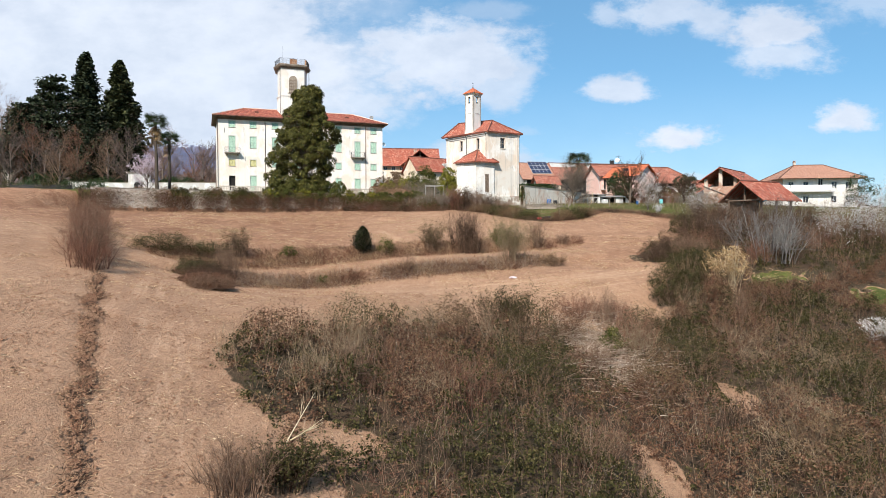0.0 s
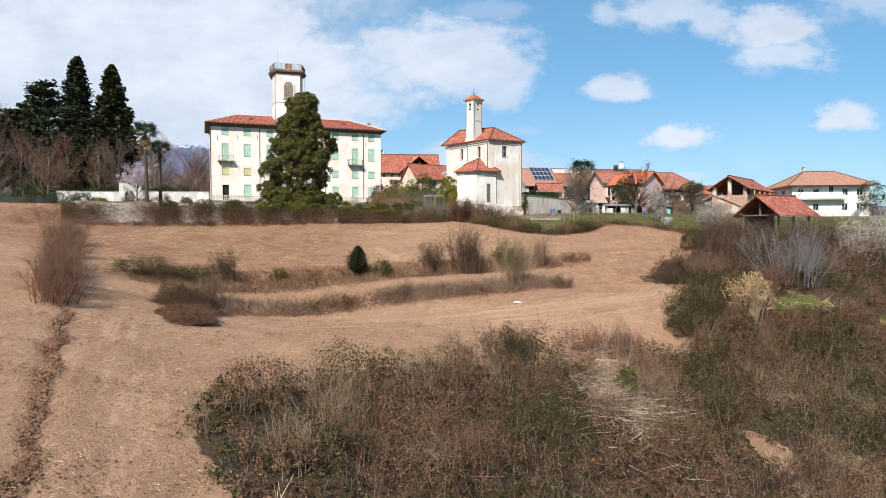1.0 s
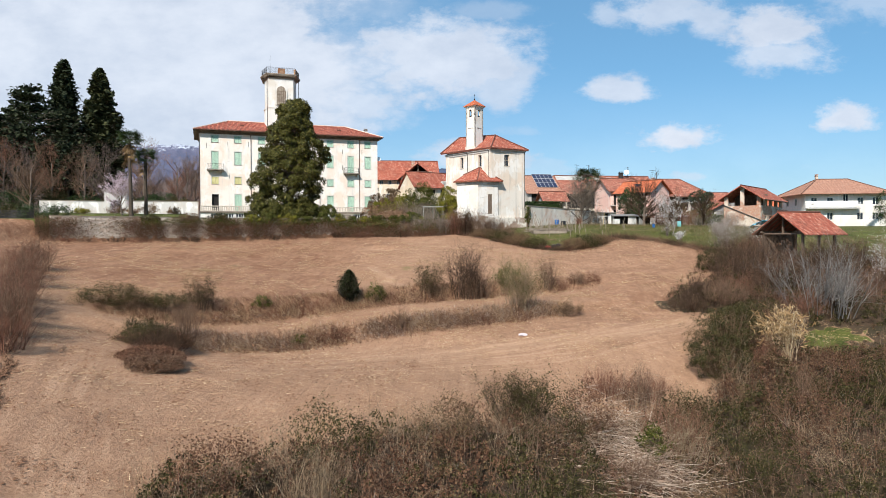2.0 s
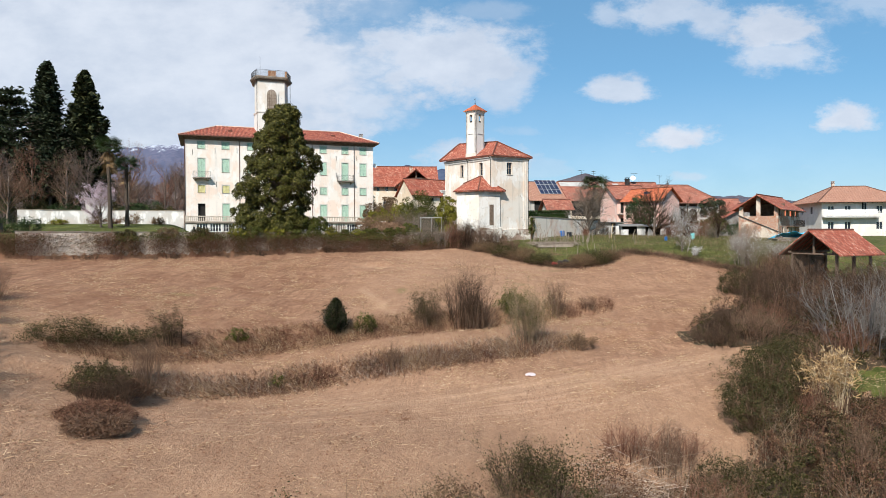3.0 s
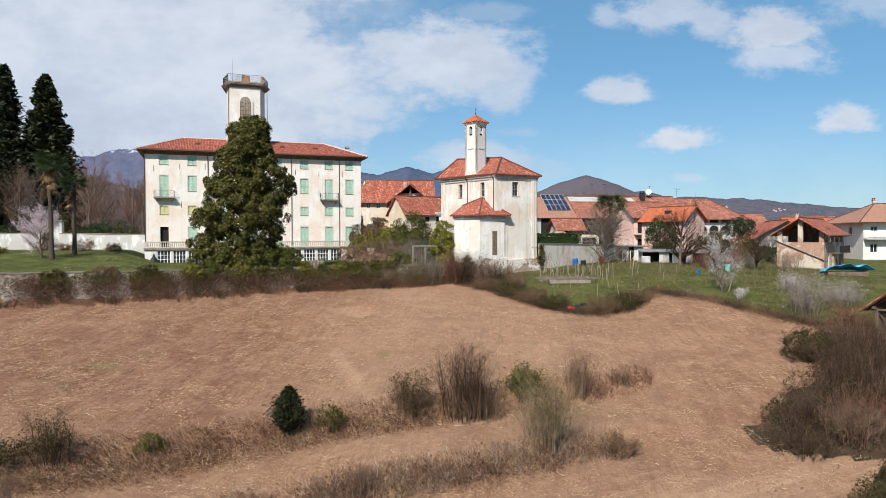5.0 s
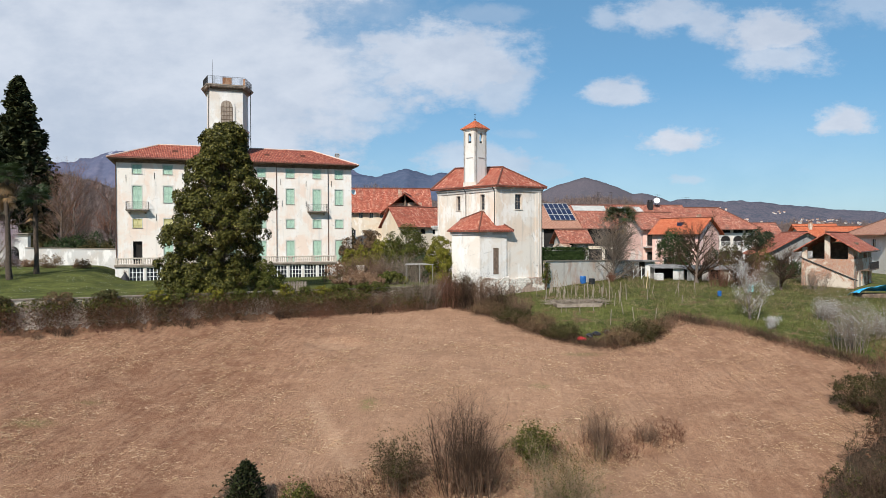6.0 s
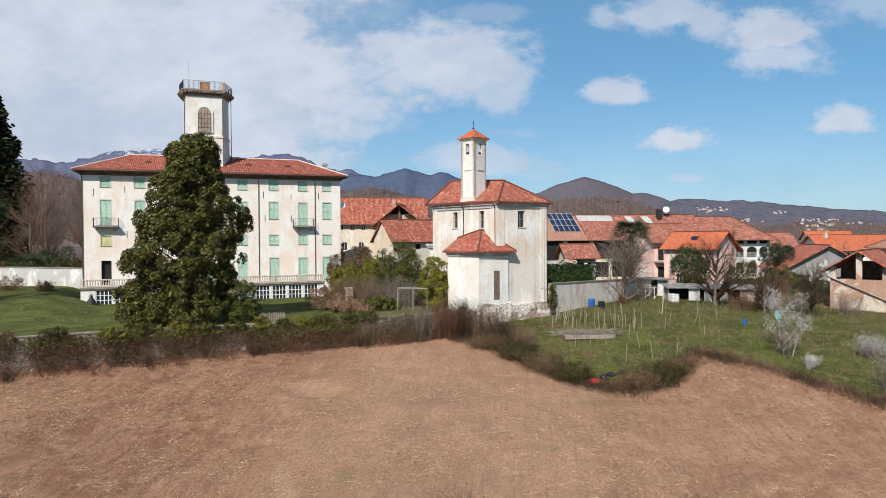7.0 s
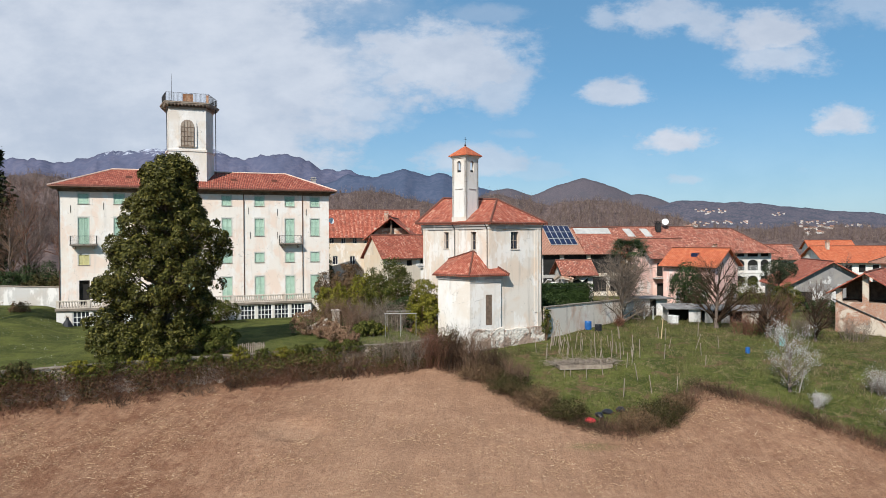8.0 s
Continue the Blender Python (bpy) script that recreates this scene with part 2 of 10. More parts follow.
# ---- materials ----
class Nodes:
    """A small wrapper to write node materials briefly."""

    def __init__(self, name):
        self.mat = bpy.data.materials.new(name)
        self.mat.use_nodes = True
        self.nt = self.mat.node_tree
        self.bsdf = self.nt.nodes["Principled BSDF"]
        self.coord = self.nt.nodes.new("ShaderNodeTexCoord")

    def put(self, socket, x):
        if isinstance(x, (int, float)):
            socket.default_value = x
        elif isinstance(x, (tuple, list)):
            socket.default_value = (*x, 1) if len(x) == 3 and socket.type == "RGBA" else x
        else:
            self.nt.links.new(x, socket)

    def where(self, space="Object", scale=(1, 1, 1), turn=0.0):
        m = self.nt.nodes.new("ShaderNodeMapping")
        m.inputs["Scale"].default_value = scale
        m.inputs["Rotation"].default_value = (0, 0, turn)
        self.nt.links.new(self.coord.outputs[space], m.inputs["Vector"])
        return m.outputs[0]

    def noise(self, scale, detail=4, rough=0.55, at=None, warp=0.0):
        n = self.nt.nodes.new("ShaderNodeTexNoise")
        n.inputs["Scale"].default_value, n.inputs["Detail"].default_value, n.inputs["Roughness"].default_value = scale, detail, rough
        n.inputs["Distortion"].default_value = warp
        self.put(n.inputs["Vector"], at if at is not None else self.coord.outputs["Object"])
        return n.outputs["Fac"]

    def cells(self, scale, at=None, feature="F1", out="Distance"):
        n = self.nt.nodes.new("ShaderNodeTexVoronoi")
        n.feature = feature
        n.inputs["Scale"].default_value = scale
        self.put(n.inputs["Vector"], at if at is not None else self.coord.outputs["Object"])
        return n.outputs[out]

    def band(self, x, lo, hi, a=0.0, b=1.0):
        n = self.nt.nodes.new("ShaderNodeMapRange")
        n.interpolation_type = "SMOOTHSTEP"
        self.put(n.inputs[0], x)
        for i, y in enumerate((lo, hi, a, b)):
            n.inputs[i + 1].default_value = y
        return n.outputs[0]

    def math(self, op, a, b=0.0):
        n = self.nt.nodes.new("ShaderNodeMath")
        n.operation = op
        self.put(n.inputs[0], a)
        self.put(n.inputs[1], b)
        return n.outputs[0]

    def mix(self, f, a, b, how="MIX"):
        n = self.nt.nodes.new("ShaderNodeMix")
        n.data_type, n.blend_type = "RGBA", how
        self.put(n.inputs["Factor"], f)
        self.put(n.inputs["A"], a)
        self.put(n.inputs["B"], b)
        return n.outputs["Result"]

    def attr(self, name):
        n = self.nt.nodes.new("ShaderNodeAttribute")
        n.attribute_name = name
        return n.outputs["Fac"]

    def island(self):
        return self.nt.nodes.new("ShaderNodeNewGeometry").outputs["Random Per Island"]

    def each(self):
        return self.nt.nodes.new("ShaderNodeObjectInfo").outputs["Random"]

    def axis(self, vec, k):
        n = self.nt.nodes.new("ShaderNodeSeparateXYZ")
        self.put(n.inputs[0], vec)
        return n.outputs[k]

    def bump(self, height, depth, dist=0.05):
        n = self.nt.nodes.new("ShaderNodeBump")
        n.inputs["Strength"].default_value, n.inputs["Distance"].default_value = depth, dist
        self.put(n.inputs["Height"], height)
        self.nt.links.new(n.outputs[0], self.bsdf.inputs["Normal"])

    def done(self, colour, rough=0.8, metal=0.0, spec=0.35):
        self.put(self.bsdf.inputs["Base Color"], colour)
        self.put(self.bsdf.inputs["Roughness"], rough)
        self.bsdf.inputs["Metallic"].default_value = metal
        self.bsdf.inputs["Specular IOR Level"].default_value = spec
        return self.mat


def plain(name, a, b, scale=2.0, rough=0.7, metal=0.0, fine=30.0, bump=0.15, spec=0.35):
    """A two-tone surface with a fine grain."""
    n = Nodes(name)
    big, small = n.noise(scale, 4), n.noise(fine, 5, 0.6)
    f = n.math("ADD", n.math("MULTIPLY", big, 0.65), n.math("MULTIPLY", small, 0.35))
    n.bump(small, bump, 0.02)
    return n.done(n.mix(n.band(f, 0.36, 0.64), a, b), n.math("ADD", n.math("MULTIPLY", small, 0.15), rough - 0.07), metal, spec)


def plaster(name, base, warm, grey, dirt=0.5):
    """Old lime plaster: warm patches, grey weather stains running down, hairline cracks."""
    n = Nodes(name)
    patch = n.noise(0.33, 5, 0.6, warp=0.6)
    streak = n.noise(1.0, 5, 0.6, at=n.where(scale=(1.6, 1.6, 0.13)))
    fine = n.noise(9, 6, 0.65)
    blot = n.noise(0.8, 6, 0.7, warp=1.2)
    c = n.mix(n.band(patch, 0.44, 0.60), base, warm)
    c = n.mix(n.math("MULTIPLY", n.band(streak, 0.5, 0.75), 0.55 * dirt), c, grey)
    c = n.mix(n.math("MULTIPLY", n.band(blot, 0.6, 0.72), 0.6 * dirt), c, grey)
    pale = n.noise(0.5, 5, 0.65, at=n.where(scale=(1, 1, 0.5)))
    c = n.mix(n.math("MULTIPLY", n.band(pale, 0.52, 0.6), 0.55), c, (0.78, 0.76, 0.73))
    crack = n.cells(0.55, at=n.where(scale=(1, 1, 0.8)), feature="DISTANCE_TO_EDGE")
    c = n.mix(n.math("MULTIPLY", n.band(crack, 0.0, 0.018, 1, 0), n.math("MULTIPLY", n.band(blot, 0.5, 0.62), 0.6)), c, (0.32, 0.29, 0.26))
    c = n.mix(n.math("MULTIPLY", n.band(fine, 0.5, 0.8), 0.18), c, grey)
    n.bump(n.math("ADD", n.math("MULTIPLY", fine, 0.6), blot), 0.18, 0.03)
    return n.done(c, 0.9, 0, 0.2)


def roof_tiles(name, a, b, c, lichen, pitch=0.23, course=0.34, fade=0.5):
    """Curved clay tiles, laid in columns down the slope; uv in metres."""
    n = Nodes(name)
    uv = n.coord.outputs["UV"]
    x, y = n.axis(uv, 0), n.axis(uv, 1)
    col = n.math("DIVIDE", x, pitch)
    wave = n.math("ABSOLUTE", n.math("SINE", n.math("MULTIPLY", col, math.pi)))
    row = n.math("FRACT", n.math("DIVIDE", y, course))
    cell = n.nt.nodes.new("ShaderNodeCombineXYZ")
    n.put(cell.inputs[0], n.math("FLOOR", col))
    n.put(cell.inputs[1], n.math("FLOOR", n.math("DIVIDE", y, course)))
    white = n.nt.nodes.new("ShaderNodeTexWhiteNoise")
    white.noise_dimensions = "2D"
    n.nt.links.new(cell.outputs[0], white.inputs["Vector"])
    tile = white.outputs["Value"]
    big = n.noise(0.45, 5, 0.65, at=uv)
    mid = n.noise(2.5, 5, 0.65, at=uv)
    colr = n.mix(n.band(tile, 0.15, 0.85), a, b)
    colr = n.mix(n.math("MULTIPLY", n.band(tile, 0.84, 0.97), 0.5), colr, c)
    colr = n.mix(n.math("MULTIPLY", n.band(big, 0.5, 0.7), fade), colr, lichen)
    colr = n.mix(n.math("MULTIPLY", n.band(mid, 0.56, 0.72), fade * 0.8), colr, c)
    # shade of the troughs and course edges, put into the tile colour
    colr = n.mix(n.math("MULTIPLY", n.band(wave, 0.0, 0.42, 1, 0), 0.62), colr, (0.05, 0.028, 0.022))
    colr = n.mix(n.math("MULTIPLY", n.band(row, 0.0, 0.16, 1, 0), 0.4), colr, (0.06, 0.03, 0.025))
    n.bump(n.math("ADD", wave, n.math("MULTIPLY", row, 0.4)), 0.9, 0.07)
    return n.done(colr, 0.85, 0, 0.25)


def leaves_mat(name, a, b, c, rough=0.45, spec=0.5, through=0.25):
    n = Nodes(name)
    r = n.island()
    col = n.mix(n.band(r, 0.0, 0.7), a, b)
    col = n.mix(n.band(r, 0.78, 1.0), col, c)
    n.bsdf.inputs["Transmission Weight"].default_value = 0.0
    n.bsdf.inputs["Subsurface Weight"].default_value = 0.0
    m = n.done(col, rough, 0, spec)
    if through:
        tr = n.nt.nodes.new("ShaderNodeBsdfTranslucent")
        n.put(tr.inputs["Color"], col)
        mx = n.nt.nodes.new("ShaderNodeMixShader")
        mx.inputs[0].default_value = through
        out = n.nt.nodes["Material Output"]
        n.nt.links.new(n.bsdf.outputs[0], mx.inputs[1])
        n.nt.links.new(tr.outputs[0], mx.inputs[2])
        n.nt.links.new(mx.outputs[0], out.inputs["Surface"])
    return m


def twig_mat(name, a, b, c):
    n = Nodes(name)
    r = n.island()
    col = n.mix(n.band(r, 0.0, 0.7), a, b)
    col = n.mix(n.band(r, 0.75, 1.0), col, c)
    return n.done(col, 0.85, 0, 0.2)


VILLA_PLASTER = plaster("villa_plaster", (0.745, 0.685, 0.615), (0.735, 0.60, 0.50), (0.52, 0.49, 0.46), 0.95)
CHURCH_PLASTER = plaster("church_plaster", (0.655, 0.595, 0.525), (0.64, 0.53, 0.43), (0.36, 0.32, 0.28), 1.25)
TOWER_PLASTER = plaster("tower_plaster", (0.69, 0.655, 0.61), (0.65, 0.585, 0.51), (0.42, 0.40, 0.38), 1.0)
WHITE_PLASTER = plaster("white_plaster", (0.69, 0.665, 0.63), (0.66, 0.61, 0.545), (0.46, 0.44, 0.42), 0.6)
PINK_PLASTER = plaster("pink_plaster", (0.74, 0.47, 0.40), (0.76, 0.54, 0.46), (0.58, 0.45, 0.41), 0.3)
GREY_PLASTER = plaster("grey_plaster", (0.40, 0.38, 0.36), (0.46, 0.42, 0.37), (0.25, 0.24, 0.23), 0.6)
OCHRE_PLASTER = plaster("ochre_plaster", (0.64, 0.56, 0.45), (0.64, 0.52, 0.38), (0.40, 0.34, 0.28), 0.7)
PARK_PLASTER = plaster("park_wall_plaster", (0.47, 0.455, 0.435), (0.46, 0.42, 0.38), (0.33, 0.31, 0.29), 0.8)
WALL_PLASTER = plaster("wall_plaster", (0.60, 0.54, 0.47), (0.52, 0.38, 0.30), (0.30, 0.26, 0.225), 1.4)
BARN_PLASTER = plaster("barn_grey_render", (0.23, 0.22, 0.215), (0.27, 0.25, 0.23), (0.15, 0.14, 0.135), 0.7)
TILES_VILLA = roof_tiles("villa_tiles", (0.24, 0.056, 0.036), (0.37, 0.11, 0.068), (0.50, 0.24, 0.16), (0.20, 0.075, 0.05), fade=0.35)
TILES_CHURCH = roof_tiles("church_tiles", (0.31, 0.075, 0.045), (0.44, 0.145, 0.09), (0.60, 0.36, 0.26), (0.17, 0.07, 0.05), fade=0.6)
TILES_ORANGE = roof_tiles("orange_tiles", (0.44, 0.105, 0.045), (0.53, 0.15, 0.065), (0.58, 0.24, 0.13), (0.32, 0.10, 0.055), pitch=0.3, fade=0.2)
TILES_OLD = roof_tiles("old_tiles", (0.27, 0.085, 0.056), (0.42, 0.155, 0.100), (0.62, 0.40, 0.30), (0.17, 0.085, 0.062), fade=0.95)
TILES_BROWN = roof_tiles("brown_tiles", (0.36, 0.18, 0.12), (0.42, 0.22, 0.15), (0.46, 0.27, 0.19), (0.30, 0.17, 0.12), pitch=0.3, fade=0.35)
SHUTTER = plain("shutter_green", (0.33, 0.48, 0.365), (0.43, 0.58, 0.46), 1.5, 0.65, fine=25)
SHUTTER_OLD = plain("shutter_faded_yellow", (0.50, 0.46, 0.20), (0.60, 0.55, 0.28), 1.5, 0.7, fine=25)
SURROUND = plain("window_surround_render", (0.46, 0.45, 0.41), (0.58, 0.56, 0.50), 1.4, 0.9)
# near-black for sheets that stand in for the shade of unlit rooms
DARK = plain("interior_shade", (0.012, 0.011, 0.010), (0.022, 0.02, 0.018), 1.0, 0.9)
STONE = plain("grey_stone", (0.17, 0.14, 0.11), (0.28, 0.235, 0.19), 1.2, 0.9, fine=12, bump=0.4)
PALE_STONE = plain("pale_stone", (0.42, 0.36, 0.30), (0.60, 0.53, 0.45), 1.6, 0.9, fine=18, bump=0.3)
BANK_STONE = plain("earthy_bank_stone", (0.17, 0.115, 0.082), (0.33, 0.25, 0.19), 2.0, 0.95, fine=12, bump=0.5)
WALL_STONE = plain("rubble_stone", (0.34, 0.275, 0.225), (0.64, 0.56, 0.48), 0.9, 0.95, fine=9, bump=0.5)
BALUSTER_STONE = plain("baluster_stone", (0.42, 0.36, 0.30), (0.60, 0.53, 0.45), 2.5, 0.9, fine=18, bump=0.3)
IRON = plain("dark_iron", (0.03, 0.03, 0.03), (0.07, 0.06, 0.055), 3.0, 0.6, 0.6)
COPPER = plain("brown_copper", (0.10, 0.05, 0.035), (0.16, 0.08, 0.05), 2.0, 0.5, 0.5)
RUST = plain("rusty_plate", (0.30, 0.11, 0.04), (0.55, 0.38, 0.25), 1.2, 0.8, 0.1)
TIMBER = plain("weathered_timber", (0.10, 0.07, 0.05), (0.20, 0.14, 0.10), 2.0, 0.85, fine=22)
OLD_WOOD = plain("grey_wood", (0.22, 0.17, 0.13), (0.36, 0.30, 0.24), 2.0, 0.85, fine=22)
WHITE_PAINT = plain("white_paint", (0.70, 0.69, 0.66), (0.80, 0.79, 0.77), 2.0, 0.5)
SHED_ROOF = plain("weathered_sheet_roofing", (0.13, 0.125, 0.12), (0.27, 0.26, 0.25), 1.3, 0.85, fine=9, bump=0.3)
CONCRETE = plain("concrete", (0.34, 0.33, 0.31), (0.48, 0.46, 0.43), 0.8, 0.9, fine=15, bump=0.3)
BLUE_PLASTIC = plain("blue_plastic", (0.015, 0.08, 0.26), (0.03, 0.13, 0.36), 2.0, 0.4)
TARP_BLUE = plain("blue_tarpaulin", (0.02, 0.30, 0.55), (0.08, 0.42, 0.66), 1.5, 0.45)
TURQUOISE = plain("turquoise_plastic", (0.15, 0.48, 0.48), (0.22, 0.58, 0.56), 2.0, 0.45)
BLACK_PLASTIC = plain("black_plastic", (0.012, 0.012, 0.014), (0.03, 0.03, 0.033), 2.0, 0.4)
RED_PLASTIC = plain("red_plastic", (0.45, 0.02, 0.03), (0.58, 0.05, 0.05), 2.0, 0.45)
PINK_PLASTIC = plain("pink_plastic_sheet", (0.56, 0.45, 0.46), (0.66, 0.58, 0.58), 2.0, 0.4)
SOLAR = plain("solar_cell_blue", (0.008, 0.014, 0.040), (0.014, 0.026, 0.070), 1.0, 0.3, 0.0, spec=0.3)
STRAW = twig_mat("dry_straw", (0.36, 0.225, 0.125), (0.52, 0.355, 0.21), (0.70, 0.54, 0.36))
PALE_CANE = twig_mat("bleached_canes", (0.28, 0.19, 0.135), (0.44, 0.33, 0.25), (0.62, 0.52, 0.42))
TWIG_PALE = twig_mat("silver_grey_twigs", (0.12, 0.106, 0.096), (0.20, 0.18, 0.165), (0.31, 0.285, 0.265))
TWIG_DARK = twig_mat("dark_brown_twigs", (0.035, 0.020, 0.012), (0.080, 0.048, 0.030), (0.155, 0.100, 0.064))
CANE = twig_mat("dry_cane", (0.42, 0.30, 0.17), (0.60, 0.47, 0.29), (0.72, 0.60, 0.42))
BARK = plain("bark", (0.10, 0.075, 0.058), (0.20, 0.155, 0.125), 3.0, 0.95, fine=14, bump=0.6)
BARK_PALE = plain("pale_bark", (0.24, 0.20, 0.17), (0.40, 0.35, 0.30), 3.0, 0.95, fine=14, bump=0.5)
PALM_TRUNK = plain("palm_trunk_fibre", (0.040, 0.030, 0.022), (0.095, 0.070, 0.052), 4.0, 0.95, fine=18, bump=0.6)
TWIG_BROWN = twig_mat("brown_twigs", (0.10, 0.058, 0.036), (0.195, 0.120, 0.078), (0.31, 0.215, 0.148))
TWIG_GREY = twig_mat("grey_twigs", (0.12, 0.092, 0.072), (0.22, 0.172, 0.135), (0.36, 0.30, 0.24))
TWIG_RED = twig_mat("reddish_twigs", (0.112, 0.048, 0.028), (0.210, 0.100, 0.064), (0.30, 0.175, 0.118))
TWIG_WOOD = twig_mat("woodland_twigs", (0.090, 0.062, 0.050), (0.150, 0.108, 0.090), (0.22, 0.17, 0.145))
TWIG_FAR = twig_mat("far_woodland_twigs", (0.105, 0.072, 0.060), (0.185, 0.135, 0.112), (0.27, 0.21, 0.18))
BRAMBLE = leaves_mat("bramble_leaves", (0.022, 0.021, 0.007), (0.060, 0.052, 0.017), (0.13, 0.10, 0.043), 0.65, 0.12, 0.12)
RUSSET_LEAF = leaves_mat("russet_leaves", (0.068, 0.033, 0.020), (0.155, 0.080, 0.047), (0.22, 0.13, 0.075), 0.75, 0.1, 0.12)
TWIG_TAN = twig_mat("tan_twigs", (0.17, 0.115, 0.07), (0.28, 0.20, 0.125), (0.40, 0.31, 0.21))
GREEN_LEAF = leaves_mat("shrub_leaves", (0.030, 0.037, 0.007), (0.084, 0.088, 0.016), (0.165, 0.150, 0.038), 0.6, 0.12, 0.1)
YELLOW_LEAF = leaves_mat("yellow_green_leaves", (0.078, 0.076, 0.009), (0.190, 0.172, 0.020), (0.30, 0.265, 0.05), 0.6, 0.12, 0.12)
OLIVE_LEAF = leaves_mat("olive_brown_leaves", (0.080, 0.047, 0.024), (0.165, 0.102, 0.053), (0.19, 0.125, 0.068), 0.7, 0.2, 0.12)
PINKISH_LEAF = leaves_mat("withered_hydrangea_leaves", (0.165, 0.092, 0.055), (0.285, 0.172, 0.108), (0.39, 0.26, 0.17), 0.8, 0.1, 0.1)
MAGNOLIA_LEAF = leaves_mat("magnolia_leaves", (0.026, 0.027, 0.005), (0.082, 0.078, 0.016), (0.190, 0.165, 0.042), 0.5, 0.14, 0.05)
CONIFER_LEAF = leaves_mat("conifer_needles", (0.015, 0.020, 0.009), (0.044, 0.050, 0.021), (0.090, 0.092, 0.038), 0.7, 0.12, 0.1)
CEDAR_LEAF = leaves_mat("cedar_needles", (0.018, 0.026, 0.014), (0.044, 0.054, 0.028), (0.08, 0.088, 0.044), 0.7, 0.12, 0.1)
CYPRESS_LEAF = leaves_mat("cypress_sprays", (0.010, 0.013, 0.004), (0.022, 0.026, 0.008), (0.045, 0.048, 0.016), 0.7, 0.12, 0.1)
HEDGE_LEAF = leaves_mat("hedge_leaves", (0.012, 0.024, 0.006), (0.030, 0.050, 0.012), (0.06, 0.085, 0.024), 0.6, 0.2, 0.1)
PALM_LEAF = leaves_mat("palm_fronds", (0.020, 0.040, 0.012), (0.045, 0.070, 0.020), (0.10, 0.12, 0.04), 0.45, 0.4, 0.2)
PALM_DRY = leaves_mat("dry_palm_fronds", (0.13, 0.075, 0.035), (0.24, 0.15, 0.07), (0.36, 0.27, 0.16), 0.8, 0.2, 0.2)
REED_LEAF = leaves_mat("dead_reed_leaves", (0.26, 0.155, 0.070), (0.44, 0.29, 0.14), (0.60, 0.46, 0.29), 0.8, 0.2, 0.2)
BLOSSOM = leaves_mat("white_blossom", (0.62, 0.58, 0.55), (0.78, 0.75, 0.73), (0.80, 0.80, 0.78), 0.7, 0.2, 0.3)
BLOSSOM_PINK = leaves_mat("pink_blossom", (0.50, 0.36, 0.42), (0.66, 0.54, 0.58), (0.74, 0.68, 0.70), 0.7, 0.2, 0.3)
GRASS_BLADE = leaves_mat("grass_blades", (0.060, 0.064, 0.016), (0.140, 0.132, 0.036), (0.27, 0.23, 0.10), 0.6, 0.3, 0.3)


def glass_mat():
    n = Nodes("window_glass")
    n.bsdf.inputs["Metallic"].default_value = 0.0
    return n.done(n.mix(n.noise(1.5), (0.015, 0.018, 0.025), (0.03, 0.035, 0.045)), 0.08, 0, 0.6)


GLASS = glass_mat()


def brick_mat():
    n = Nodes("rough_brickwork")
    m = n.where(scale=(1, 1, 1))
    b = n.nt.nodes.new("ShaderNodeTexBrick")
    sx = n.nt.nodes.new("ShaderNodeSeparateXYZ")
    n.put(sx.inputs[0], m)
    cc = n.nt.nodes.new("ShaderNodeCombineXYZ")
    n.put(cc.inputs[0], n.math("ADD", sx.outputs[0], sx.outputs[1]))
    n.put(cc.inputs[1], sx.outputs[2])
    n.nt.links.new(cc.outputs[0], b.inputs["Vector"])
    b.inputs["Color1"].default_value, b.inputs["Color2"].default_value, b.inputs["Mortar"].default_value = (0.42, 0.17, 0.08, 1), (0.30, 0.13, 0.08, 1), (0.42, 0.36, 0.30, 1)
    b.inputs["Scale"].default_value, b.inputs["Brick Width"].default_value, b.inputs["Row Height"].default_value = 1.0, 0.26, 0.075
    b.inputs["Mortar Size"].default_value = 0.012
    patch = n.noise(0.45, 5, 0.65, warp=0.5)
    c = n.mix(n.band(patch, 0.47, 0.56), b.outputs["Color"], (0.55, 0.47, 0.38))
    c = n.mix(n.math("MULTIPLY", n.band(n.noise(3, 5), 0.5, 0.8), 0.4), c, (0.36, 0.28, 0.22))
    n.bump(n.noise(8, 5), 0.4, 0.04)
    return n.done(c, 0.95, 0, 0.2)


BRICK = brick_mat()


